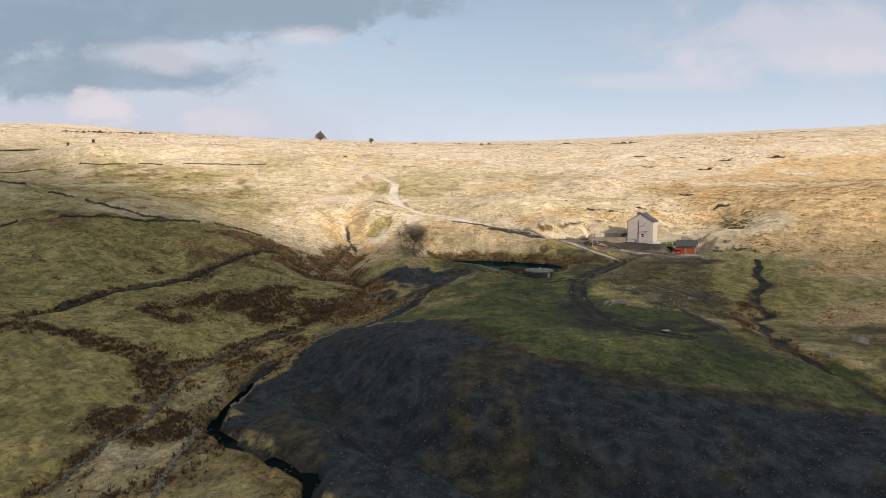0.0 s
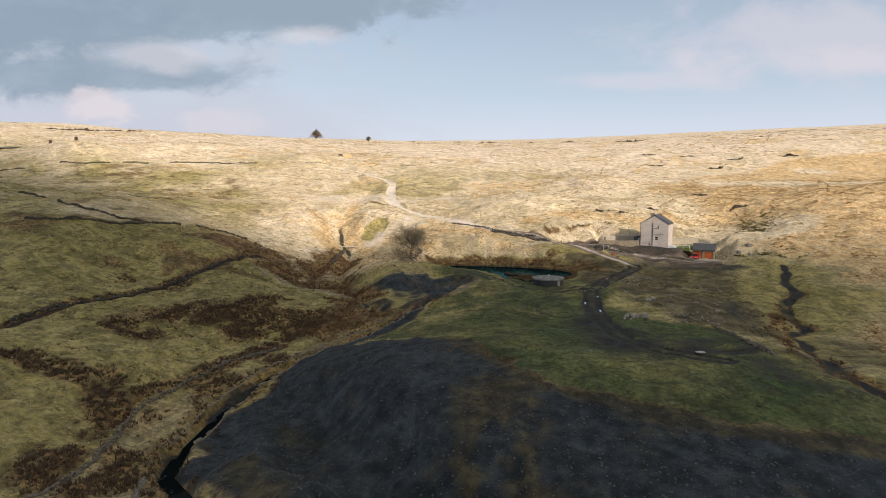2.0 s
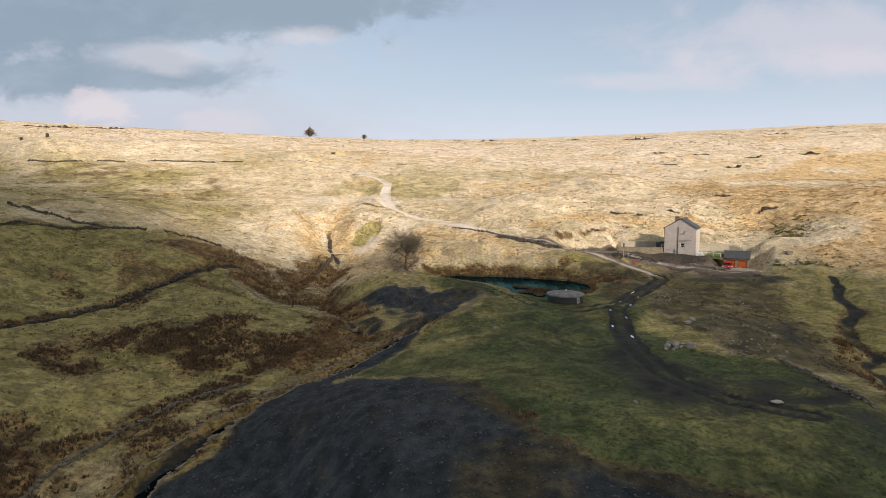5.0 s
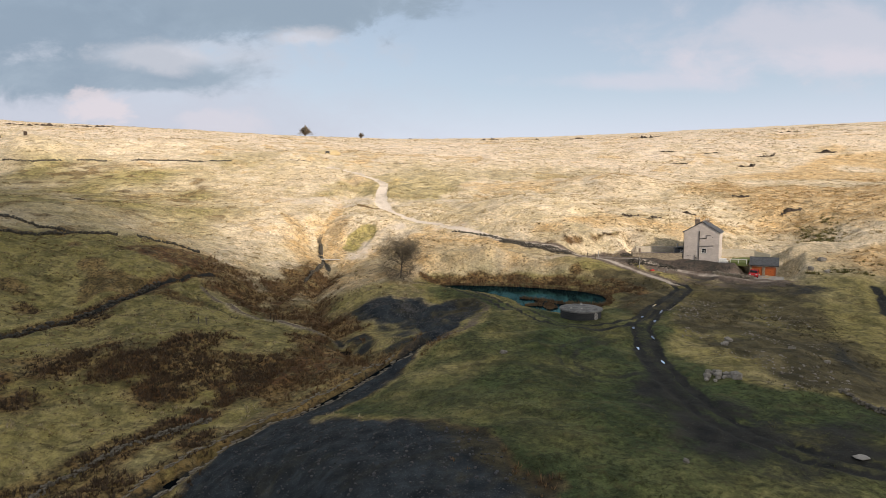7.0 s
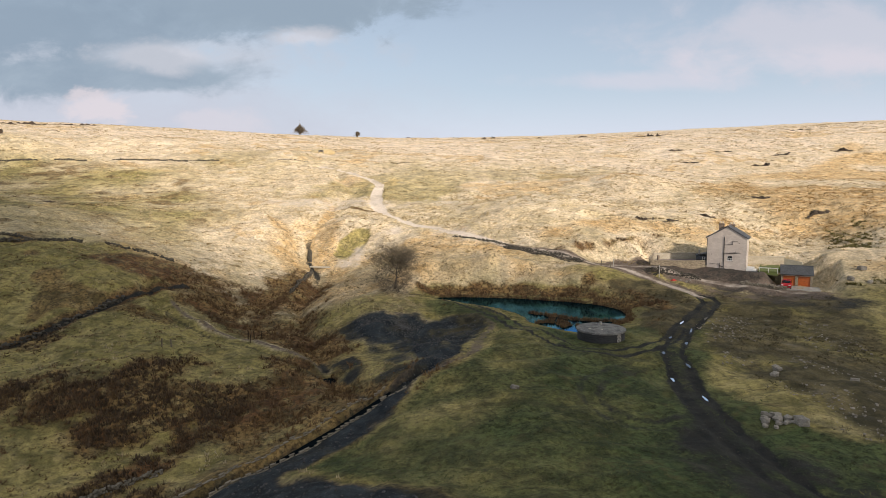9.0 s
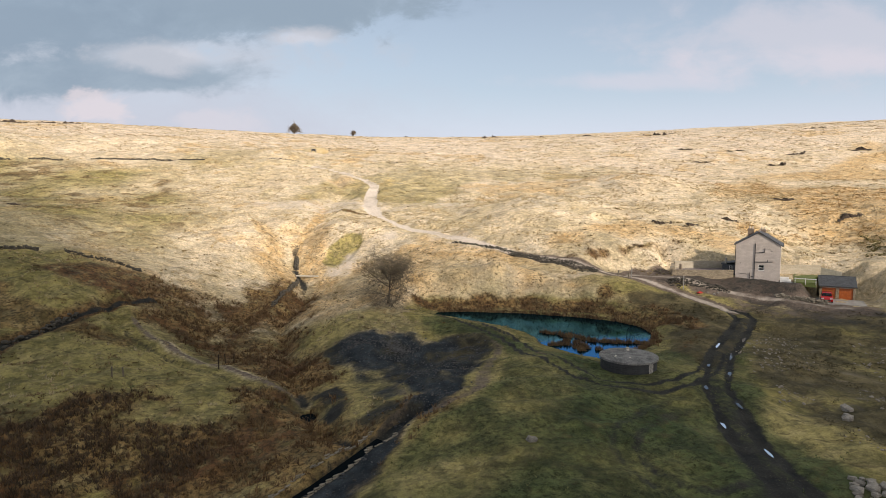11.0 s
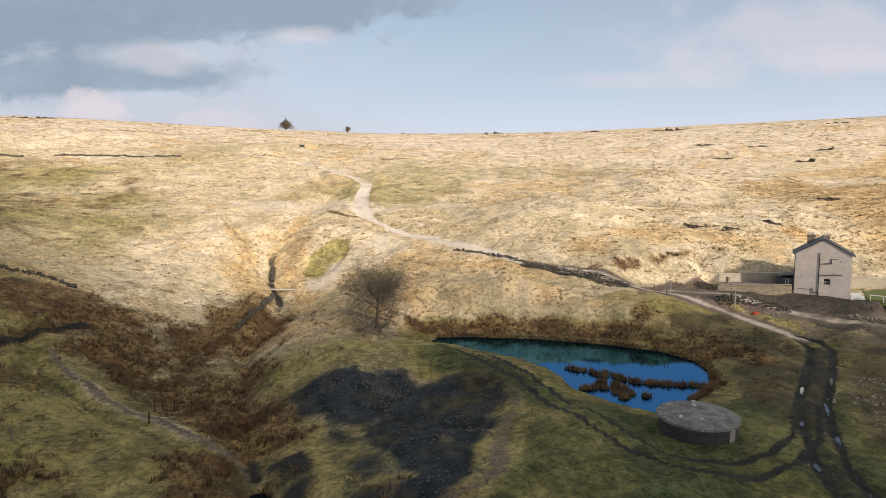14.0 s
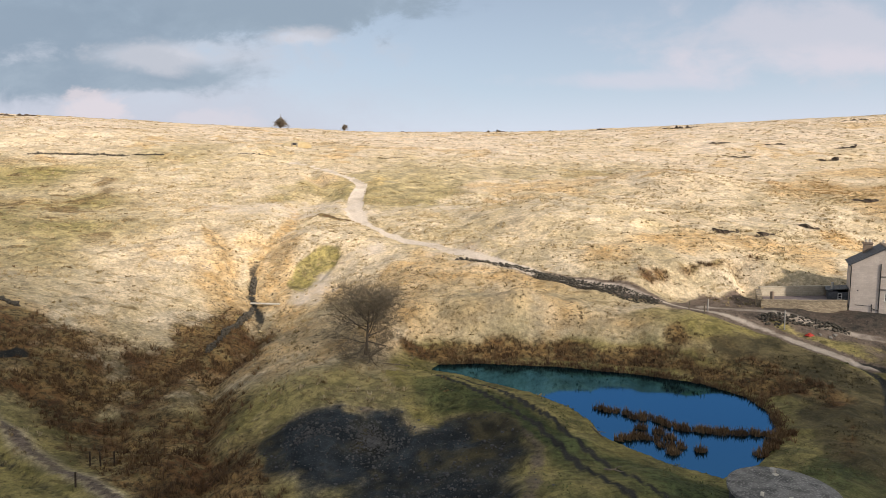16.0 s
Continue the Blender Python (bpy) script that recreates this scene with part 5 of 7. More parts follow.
def build_garage():
    g = group("garage", pose(*GARAGE, 2.06, 0, 0, GARAGE_TURN), "low stone double garage with slate roof and orange doors", "garage")
    W, D, E, A = 5.2, 5.0, 2.14, 3.42
    for x0, x1 in ((0.05, 0.42), (2.36, 2.84), (4.78, W - 0.05)):
        bm = bmesh.new()
        box(bm, x0, x1, 0, 0.35, -0.4, E)
        part("pier", bm, RUBBLE, g, "buff stone pier")
    bm = bmesh.new()
    box(bm, 0.42, 4.78, 0.02, 0.33, 1.86, E)
    part("lintel", bm, ASHLAR, g)
    for x0, x1 in ((0.05, 0.4), (W - 0.4, W - 0.05)):
        bm = bmesh.new()
        box(bm, x0, x1, 0.35, D, -0.4, E)
        bm2 = [(0.0, E), (D, E), (D / 2, A - 0.08)]
        a = [bm.verts.new((x0, y, z)) for y, z in bm2]
        b = [bm.verts.new((x1, y, z)) for y, z in bm2]
        bm.faces.new(a), bm.faces.new(b[::-1])
        for i in range(3):
            bm.faces.new((a[i], b[i], b[(i + 1) % 3], a[(i + 1) % 3]))
        part("side_wall", bm, RUBBLE, g)
    bm = bmesh.new()
    box(bm, 0.4, W - 0.4, D - 0.3, D, -0.4, E)
    part("back_wall", bm, RUBBLE, g)
    for y0, y1 in ((-0.28, D / 2), (D + 0.28, D / 2)):
        bm = bmesh.new()
        z0 = E - 0.08
        vs = [bm.verts.new(v) for v in ((-0.1, y0, z0), (W + 0.1, y0, z0), (W + 0.1, y1, A), (-0.1, y1, A), (-0.1, y0, z0 + 0.12), (W + 0.1, y0, z0 + 0.12), (W + 0.1, y1, A + 0.13), (-0.1, y1, A + 0.13))]
        for f in ((0, 1, 2, 3), (4, 5, 6, 7), (0, 1, 5, 4), (1, 2, 6, 5), (2, 3, 7, 6), (3, 0, 4, 7)):
            bm.faces.new([vs[i] for i in f])
        part("roof", bm, SLATE, g, "blue-grey slate roof slope")
    bm = bmesh.new()
    tube(bm, [(-0.12, D / 2, A + 0.12), (W + 0.12, D / 2, A + 0.12)], 0.09, 8)
    part("ridge_tile", bm, SLATE, g)
    bm = bmesh.new()
    tube(bm, [(-0.1, -0.34, E - 0.02), (W + 0.1, -0.34, E - 0.02)], 0.055, 8)
    part("gutter", bm, PIPE, g)
    for x0 in (0.42, 2.84):
        bm = bmesh.new()
        box(bm, x0 + 0.02, x0 + 1.92, 0.14, 0.19, 0.0, 1.86)
        door = part("garage_door", bm, ORANGE, g, "orange stained timber garage door")
        for k in range(8):
            bm = bmesh.new()
            box(bm, x0 + 0.03 + 0.236 * k, x0 + 0.03 + 0.236 * k + 0.224, 0.115, 0.138, 0.02, 1.84, 0.006)
            part("board", bm, ORANGE, door)
        bm = bmesh.new()
        box(bm, x0 + 0.9, x0 + 1.05, 0.09, 0.113, 0.95, 1.0, 0.005)
        part("handle", bm, PIPE, door)


build_garage()


def build_drive():
    bm = bmesh.new()
    prism(bm, [(-0.4, -0.4), (6.2, -0.4), (6.2, 0.05), (-0.4, 0.05)], -4.9, -0.02)
    ob = part("drive", bm, PALE_CONCRETE)
    ob.matrix_world = pose(*GARAGE, 2.06, 0, 0, GARAGE_TURN)
    tagged(ob, "pale concrete drive in front of the garage", "drive", kind="structure")


build_drive()


def build_car():
    m = pose(*GARAGE, 2.06, 0, 0, GARAGE_TURN) @ pose(0.9, -2.9, 0.055, 0, 0, 86)
    c = group("car", m, "small red hatchback parked on the concrete drive", "car")
    L, W = 3.9, 1.68
    side = [(-1.95, 0.28), (-1.97, 0.62), (-1.9, 0.86), (-1.25, 0.95), (-0.55, 1.40), (0.2, 1.46), (1.25, 1.40), (1.80, 0.98), (1.95, 0.85), (1.95, 0.30)]
    # body in slices across, narrower at the roof
    bm = bmesh.new()
    rows = []
    for s in (-1.0, -0.96, -0.5, 0.5, 0.96, 1.0):
        row = []
        for x, z in side:
            tuck = 0.80 if z > 1.2 else 0.93 if z > 0.9 else 1.0
            y = s * W / 2 * tuck
            k = 0.97 if abs(s) == 1.0 else 1.0
            row.append(bm.verts.new((x * k, y, 0.3 + (z - 0.3) * (0.985 if abs(s) == 1.0 else 1.0))))
        rows.append(row)
    for a, b in zip(rows, rows[1:]):
        for i in range(len(side)):
            j = (i + 1) % len(side)
            bm.faces.new((a[i], a[j], b[j], b[i]))
    bm.faces.new(rows[0]), bm.faces.new(rows[-1][::-1])
    body = part("body", bm, RED, c, "glossy red car body", smooth_faces=False)
    for name, x0, z0, x1, z1 in (("windscreen", -1.20, 1.00, -0.60, 1.385), ("rear_window", 1.74, 1.03, 1.30, 1.38)):
        bm = bmesh.new()
        w0, w1 = W / 2 * 0.86, W / 2 * 0.72
        out = -0.022 if x0 < 0 else 0.022
        bm.faces.new([bm.verts.new(v) for v in ((x0 + out, -w0, z0 + 0.02), (x0 + out, w0, z0 + 0.02), (x1 + out, w1, z1 + 0.02), (x1 + out, -w1, z1 + 0.02))])
        bmesh.ops.solidify(bm, geom=bm.faces[:], thickness=0.012)
        part(name, bm, GLASS, c)
    for s in (-1, 1):
        bm = bmesh.new()
        bm.faces.new([bm.verts.new(v) for v in ((-1.05, s * 0.795, 0.98), (1.55, s * 0.795, 0.98), (1.15, s * 0.70, 1.34), (-0.52, s * 0.70, 1.34))])
        bmesh.ops.solidify(bm, geom=bm.faces[:], thickness=0.02)
        part("side_window", bm, GLASS, c)
        for x in (-1.22, 1.2):
            bm = bmesh.new()
            bmesh.ops.create_cone(bm, segments=20, radius1=0.31, radius2=0.31, depth=0.2, cap_ends=True, matrix=pose(x, s * 0.76, 0.31, 90))
            wheel = part("wheel", bm, TYRE, c)
            bm = bmesh.new()
            bmesh.ops.create_cone(bm, segments=14, radius1=0.19, radius2=0.17, depth=0.03, cap_ends=True, matrix=pose(x, s * 0.87, 0.31, 90))
            part("rim", bm, RIM, wheel)
        bm = bmesh.new()
        box(bm, -1.985, -1.90, s * 0.58 - 0.17, s * 0.58 + 0.17, 0.64, 0.80, 0.02)
        part("headlight", bm, LAMP, c)
        bm = bmesh.new()
        box(bm, 1.90, 1.965, s * 0.62 - 0.12, s * 0.62 + 0.12, 0.70, 0.92, 0.02)
        part("tail_light", bm, RED_TARP, c)
    bm = bmesh.new()
    box(bm, -2.0, -1.93, -0.55, 0.55, 0.36, 0.52, 0.02)
    part("grille", bm, PIPE, c)


build_car()


# ---------------------------------------------------------------- tank
def build_tank():
    x, y, R = 20.8, 131.5, 3.12
    t = group("water_tank", pose(x, y, 1.15), "round dark brick water tank with a stained concrete lid", "tank")
    bm = bmesh.new()
    lathe(bm, [(R - 0.16, -0.5), (R - 0.16, 1.14), (R - 0.4, 1.14)], 56)
    part("tank_wall", bm, TANK_BRICK, t)
    bm = bmesh.new()
    lathe(bm, [(R - 0.2, 1.145), (R, 1.16), (R + 0.01, 1.36), (R - 0.05, 1.40), (R - 0.7, 1.425), (R - 1.6, 1.44), (0.5, 1.46)], 72)
    for v in bm.verts:
        if v.co.z > 1.3:
            v.co.z += 0.02 * noise.noise(v.co * 1.7)
    part("lid", bm, CONCRETE, t, "stained grey concrete lid")
    for a, r, w, d in ((200, 1.7, 0.5, 0.2), (262, 1.15, 0.25, 0.22), (75, 1.9, 0.3, 0.3)):
        bm = bmesh.new()
        box(bm, -w / 2, w / 2, -d / 2, d / 2, 0, 0.10, 0.02, pose(r * math.cos(radians(a)), r * math.sin(radians(a)), 1.40, 0, 0, a * 0.3))
        part("hatch", bm, PLANK, t, "small pale hatch cover")
    bm = bmesh.new()
    lathe(bm, [(0.16, 1.42), (0.16, 1.62), (0.2, 1.63), (0.2, 1.68), (0.05, 1.70)], 12, (0.55, 2.2))
    part("vent", bm, PALE_CONCRETE, t)
    # whitewashed patch of brick
    bm = bmesh.new()
    for k in range(9):
        for j in range(9):
            if (k * 5 + j * 3) % 4 == 0:
                continue
            a = radians(-62 + k * 1.5 + (j % 2) * 0.7)
            r = R - 0.15
            box(bm, -0.012, 0.012, -0.035, 0.035, -0.045, 0.045, 0, pose(r * math.cos(a), r * math.sin(a), 0.16 + 0.11 * j, 0, 0, math.degrees(a)))
    part("whitewash", bm, PALE_CONCRETE, t, "worn pale patch on the brick")
    return t


build_tank()


# ---------------------------------------------------------------- trees
def build_tree(name, x, y, tall, broad, spread, seed, label, levels=5, lean=0.0, bole=0.30, stems=1):
    rng = random.Random(seed)
    z = ground_at(x, y) - 0.1
    t = group(name, pose(x, y, z), label, "tree")
    wood, twigs = bmesh.new(), []

    def grow(p, d, length, radius, level):
        pts, radii = [p], [radius]
        bend = Vector((rng.uniform(-1, 1), rng.uniform(-1, 1), rng.uniform(-0.2, 0.6))) * 0.16
        n = 3 if level < 3 else 2
        for k in range(n):
            d = (d + bend + Vector((rng.uniform(-1, 1), rng.uniform(-1, 1), rng.uniform(-1, 1))) * 0.13).normalized()
            p = p + d * length / n
            pts.append(p)
            radii.append(radius * (1 - 0.45 * (k + 1) / n))
        if level < 3:
            tube(wood, pts, radii, 6 if level < 2 else 5)
        else:
            twigs.append((pts, radii))
        if level >= levels:
            return
        kids = (8 if stems > 1 else 15, 5, 4, 4, 3, 3)[level] + rng.randint(0, 1)
        for k in range(kids):
            f = rng.uniform(0.35, 1.0) if level else rng.uniform(0.22, 1.0)
            at = pts[0].lerp(pts[-1], f) if n == 1 else pts[min(int(f * n), n - 1)].lerp(pts[min(int(f * n) + 1, n)], f * n - int(f * n))
            around = Vector((rng.uniform(-1, 1), rng.uniform(-1, 1), rng.uniform(-0.45, 0.75)))
            e = (d * 0.75 + around.normalized() * spread).normalized()
            grow(at, e, length * rng.uniform(0.58, 0.80), radii[-1] * rng.uniform(0.55, 0.8), level + 1)

    for k in range(stems):
        away = 0.0 if stems == 1 else 0.55
        grow(Vector((0, 0, 0)), Vector((lean + away * math.cos(2.4 * k), away * math.sin(2.4 * k), 1)).normalized(), tall * bole, tall * 0.028 / stems ** 0.5, 0)
    # bring the crown to its height and breadth
    ends = [p for pts, _ in twigs for p in pts]
    up = tall / np.percentile([p.z for p in ends], 99)
    side = broad / 2 / np.percentile([math.hypot(p.x, p.y) for p in ends], 96)
    for v in wood.verts:
        k = min(1.0, v.co.z / (tall * 0.12))
        v.co = Vector((v.co.x * (1 + (side - 1) * k), v.co.y * (1 + (side - 1) * k), v.co.z * up))
    # a clump of stems narrows to a point, a single bole carries a dome
    taper = lambda z: 1.0 if stems == 1 else max(0.12, 1.75 - 1.6 * z / tall)
    twigs = [([Vector((p.x * side * taper(p.z * up), p.y * side * taper(p.z * up), p.z * up)) for p in pts], radii) for pts, radii in twigs]
    part("trunk", wood, BARK, t, "grey bare trunk and limbs")
    verts, faces = [], []
    for pts, radii in twigs:
        for (p, q), (r0, r1) in zip(zip(pts, pts[1:]), zip(radii, radii[1:])):
            r0, r1 = max(r0, 0.0013 * tall), max(r1, 0.0009 * tall)
            d = (q - p).normalized()
            u = d.cross(Vector((0.3, 0.5, 0.8))).normalized()
            w = d.cross(u)
            i = len(verts)
            for c, r in ((p, r0), (q, r1)):
                for k in range(3):
                    a = 2 * math.pi * k / 3
                    verts.append(c + u * r * math.cos(a) + w * r * math.sin(a))
            for k in range(3):
                j = (k + 1) % 3
                faces.append((i + k, i + j, i + 3 + j, i + 3 + k))
    ob = solid("crown", verts, faces, TWIG, t)
    tagged(ob, "fine bare brown twigs")
    return t


build_tree("bare_tree", -8.0, 162.3, 8.1, 9.6, 1.55, 5, "wide leafless tree with dense fine twigs beside the pond", 5, 0.0, 0.66, 1)
build_tree("moor_tree", -88, 445, 7.2, 8.4, 1.0, 11, "leafless pointed tree on the moor's skyline", 4, 0.0, 0.10, 7)
build_tree("moor_shrub", -49, 422, 4.0, 5.2, 1.0, 12, "small leafless shrub on the moor's skyline", 3, 0.0, 0.08, 7)


# ---------------------------------------------------------------- stones, walls and posts
def stone_mesh(name, seed, sx, sy, sz, material, cuts=1):
    rng = random.Random(seed)
    bm = bmesh.new()
    bmesh.ops.create_icosphere(bm, subdivisions=cuts, radius=0.5)
    for v in bm.verts:
        c = v.co
        c.x, c.y, c.z = (math.copysign(abs(2 * c.x) ** 0.6, c.x) * sx / 2, math.copysign(abs(2 * c.y) ** 0.6, c.y) * sy / 2, math.copysign(abs(2 * c.z) ** 0.6, c.z) * sz / 2)
        c += Vector((rng.uniform(-1, 1) * sx, rng.uniform(-1, 1) * sy, rng.uniform(-1, 1) * sz)) * 0.09
    me = bpy.data.meshes.new(name)
    bm.to_mesh(me)
    bm.free()
    me.materials.append(material)
    return me


def scatter(name, meshes_at, material, label, category, kind="stuff", parent=None):
    """Many small lumps joined in one mesh: rows of (mesh, x, y, z, turn, size)."""
    verts, faces, at = [], [], 0
    cache = {}
    for me, x, y, z, turn, size in meshes_at:
        if me not in cache:
            co = np.empty(len(me.vertices) * 3)
            me.vertices.foreach_get("co", co)
            cache[me] = co.reshape(-1, 3), np.array([tuple(p.vertices) for p in me.polygons])
        co, fa = cache[me]
        c, s = math.cos(turn), math.sin(turn)
        verts.append(np.stack([(co[:, 0] * c - co[:, 1] * s) * size + x, (co[:, 0] * s + co[:, 1] * c) * size + y, co[:, 2] * size + z], 1))
        faces.append(fa + at)
        at += len(co)
    ob = solid(name, np.concatenate(verts), np.concatenate(faces), material, parent)
    return tagged(ob, label, category, kind=kind) if label else ob


def dry_wall(name, points, wide, tall, gaps, seed, label, material=DARK_STONE, pace=0.42, lump=1.0):
    """A tumbled dry stone wall: courses of lumps along points, with gaps."""
    rng = random.Random(seed)
    kinds = [stone_mesh("stone_shape", seed * 10 + k, 0.62 * lump, 0.42 * lump, 0.36 * lump, material) for k in range(4)]
    rows, seen = [], 0.0
    for (ax, ay), (bx, by) in zip(points, points[1:]):
        length = math.hypot(bx - ax, by - ay)
        far = max(1.0, 0.6 + (ay + by) / 2 / 350)
        s = 0.0
        while s < length:
            if noise.noise(Vector((seen * 0.07, seed, 0))) > gaps:
                f = s / length
                cx0, cy0 = ax + f * (bx - ax), ay + f * (by - ay)
                wobble = 0.5 * noise.noise(Vector((seen * 0.12, seed + 9, 3)))
                nx, ny = -(by - ay) / length, (bx - ax) / length
                h = tall * (0.55 + 0.6 * noise.noise(Vector((seen * 0.3, seed + 5, 0))) + 0.3 * rng.random())
                lift = 0.0
                while lift < max(h, 0.15):
                    off = rng.uniform(-0.5, 0.5) * wide * (1 - 0.4 * lift / tall) + wobble
                    x, y = cx0 + nx * off, cy0 + ny * off
                    rows.append([rng.choice(kinds), x, y, lift, rng.uniform(0, 6.28), far * rng.uniform(0.7, 1.4)])
                    lift += 0.26 * far * lump
            step_ = pace * far * rng.uniform(0.7, 1.3)
            s += step_
            seen += step_
    zs = height([r[1] for r in rows], [r[2] for r in rows])
    for r, z in zip(rows, zs):
        r[3] += z + 0.05
    return scatter(name, rows, material, label, "wall")


dry_wall("field_wall", [(-171, 239), (-161, 244), (-139, 254), (-124, 263), (-98, 271), (-75, 276)], 0.5, 0.5, -0.08, 1, "tumbled dark dry stone wall across the upper field", pace=0.3, lump=0.65)
dry_wall("field_wall", [(-75, 276), (-55, 281), (-20, 292), (0, 304)], 0.4, 0.25, 0.12, 2, "low broken remains of a dark stone wall", lump=0.55)
dry_wall("field_wall", [(-136, 189), (-116, 177), (-97, 170), (-80, 165), (-73, 164)], 0.6, 0.55, -0.12, 3, "dark ruined stone wall running down the field", pace=0.3, lump=0.65)
dry_wall("field_wall", [(-110, 130), (-101, 139), (-96, 145), (-88, 147), (-81, 155), (-73, 164), (-64, 170.5)], 0.6, 0.6, -0.2, 4, "dark tumbled stone wall round the lower field", pace=0.3, lump=0.7)
dry_wall("field_wall", [(-64, 170.5), (-54, 170.5), (-47, 168), (-43, 170)], 0.6, 0.5, 0.0, 5, "scattered stones of a fallen field wall", pace=0.3, lump=0.6)
dry_wall("stream_wall", [(-70, 96), (-67, 104), (-63, 118), (-59, 131), (-54, 141), (-49, 152)], 0.9, 0.5, -0.15, 6, "dark stones along a small stream")
dry_wall("track_wall", [(3, 191.5), (9, 188.5), (14, 185.5), (19, 181.5)], 1.2, 0.35, -0.2, 7, "dark rubble heaped along the gravel track", pace=0.2, lump=0.55)
dry_wall("track_wall", [(14, 184), (19, 180), (24, 176), (28, 172.5)], 2.6, 0.45, -0.4, 8, "dark stone rubble bank beside the track", pace=0.07, lump=0.38)
dry_wall("culvert_wall", [(-28.6, 189.5), (-29, 184), (-29, 178), (-29, 172)], 0.45, 0.8, -0.9, 9, "dark stone wall along the gully bottom", pace=0.14, lump=0.55)
dry_wall("culvert_wall", [(-30, 194), (-30.5, 197.5)], 0.9, 1.3, -0.9, 10, "dark stone abutment in the gully", pace=0.14, lump=0.55)
dry_wall("yard_rubble", [(39, 168.8), (44, 169.6), (49, 168)], 2.2, 0.4, -0.3, 13, "dark rubble bank below the terrace", pace=0.1, lump=0.5)
dry_wall("kerb_wall", [(55, 164.6), (59, 163.4), (62.2, 162.4)], 0.5, 0.8, -0.9, 14, "low pale rubble wall beside the drive", BANK_STONE, 0.18, 0.55)
dry_wall("stone_line", [(40, 101), (41, 94), (41.5, 86)], 0.6, 0.5, -0.3, 15, "line of pale stones along the tip's edge", BANK_STONE, 0.25, 0.6)
dry_wall("field_wall", [(-37, 54), (-35.5, 61), (-36, 73), (-38.5, 86), (-36, 96), (-31, 103), (-26, 109)], 0.6, 0.45, -0.35, 16, "low bleached stones of an old boundary wall", BANK_STONE, 0.28, 0.65)
dry_wall("path_edge", [(-25, 50), (-26.5, 60), (-28, 67)], 0.5, 0.35, -0.6, 17, "stone edge of a narrow path", BANK_STONE, 0.28, 0.65)


def build_leat():
    """Two stone-lined banks of the leat, stone by stone along its nearest stretch."""
    rng = random.Random(31)
    kinds = [stone_mesh("stone_shape", 900 + k, 0.70, 0.24, 0.14, BANK_STONE) for k in range(5)]
    for sign, label in ((-1, "pale stone bank of the leat below the fields"), (1, "pale stone bank of the leat below the tip")):
        w = group("leat_bank", pose(LEAT[3][0], LEAT[3][1], ground_at(*LEAT[3])), label, "wall")
        o = w.matrix_world.translation
        xs, ys, turns, lifts = [], [], [], []
        for (ax, ay), (bx, by) in zip(LEAT[1:6], LEAT[2:7]):
            length = math.hypot(bx - ax, by - ay)
            nx, ny = -(by - ay) / length, (bx - ax) / length
            for k in range(int(length / 0.52)):
                f = (k + 0.5 * rng.random()) * 0.52 / length
                for lift in (0.0, 0.2):
                    if lift and rng.random() < 0.5:
                        continue
                    off = sign * (1.75 + rng.uniform(-0.07, 0.07))
                    xs.append(ax + f * (bx - ax) + nx * off)
                    ys.append(ay + f * (by - ay) + ny * off)
                    turns.append(math.degrees(math.atan2(by - ay, bx - ax)) + rng.uniform(-5, 5))
                    lifts.append(lift)
        zs = height(xs, ys)
        for x, y, z, a, lift in zip(xs, ys, zs, turns, lifts):
            ob = new("stone", kinds[rng.randrange(5)])
            ob.parent = w
            ob.matrix_basis = pose(x - o.x, y - o.y, z + lift + 0.06 - o.z, rng.uniform(-5, 5), rng.uniform(-4, 4), a) @ Matrix.Scale(rng.uniform(0.85, 1.1), 4)


build_leat()


def leat_water():
    """Dark water lying in the leat."""
    verts = []
    for i, (x, y) in enumerate(LEAT[1:]):
        (ax, ay), (bx, by) = LEAT[i], LEAT[min(i + 2, len(LEAT) - 1)]
        length = math.hypot(bx - ax, by - ay)
        nx, ny = -(by - ay) / length, (bx - ax) / length
        z = ground_at(x, y) + 0.12
        verts += [(x + nx * 0.8, y + ny * 0.8, z), (x - nx * 0.8, y - ny * 0.8, z)]
    ob = solid("water", verts, [(2 * i, 2 * i + 1, 2 * i + 3, 2 * i + 2) for i in range(len(verts) // 2 - 1)], DITCH_WATER)
    tagged(ob, "dark water standing in the stone-lined leat", "water", kind="structure")


leat_water()


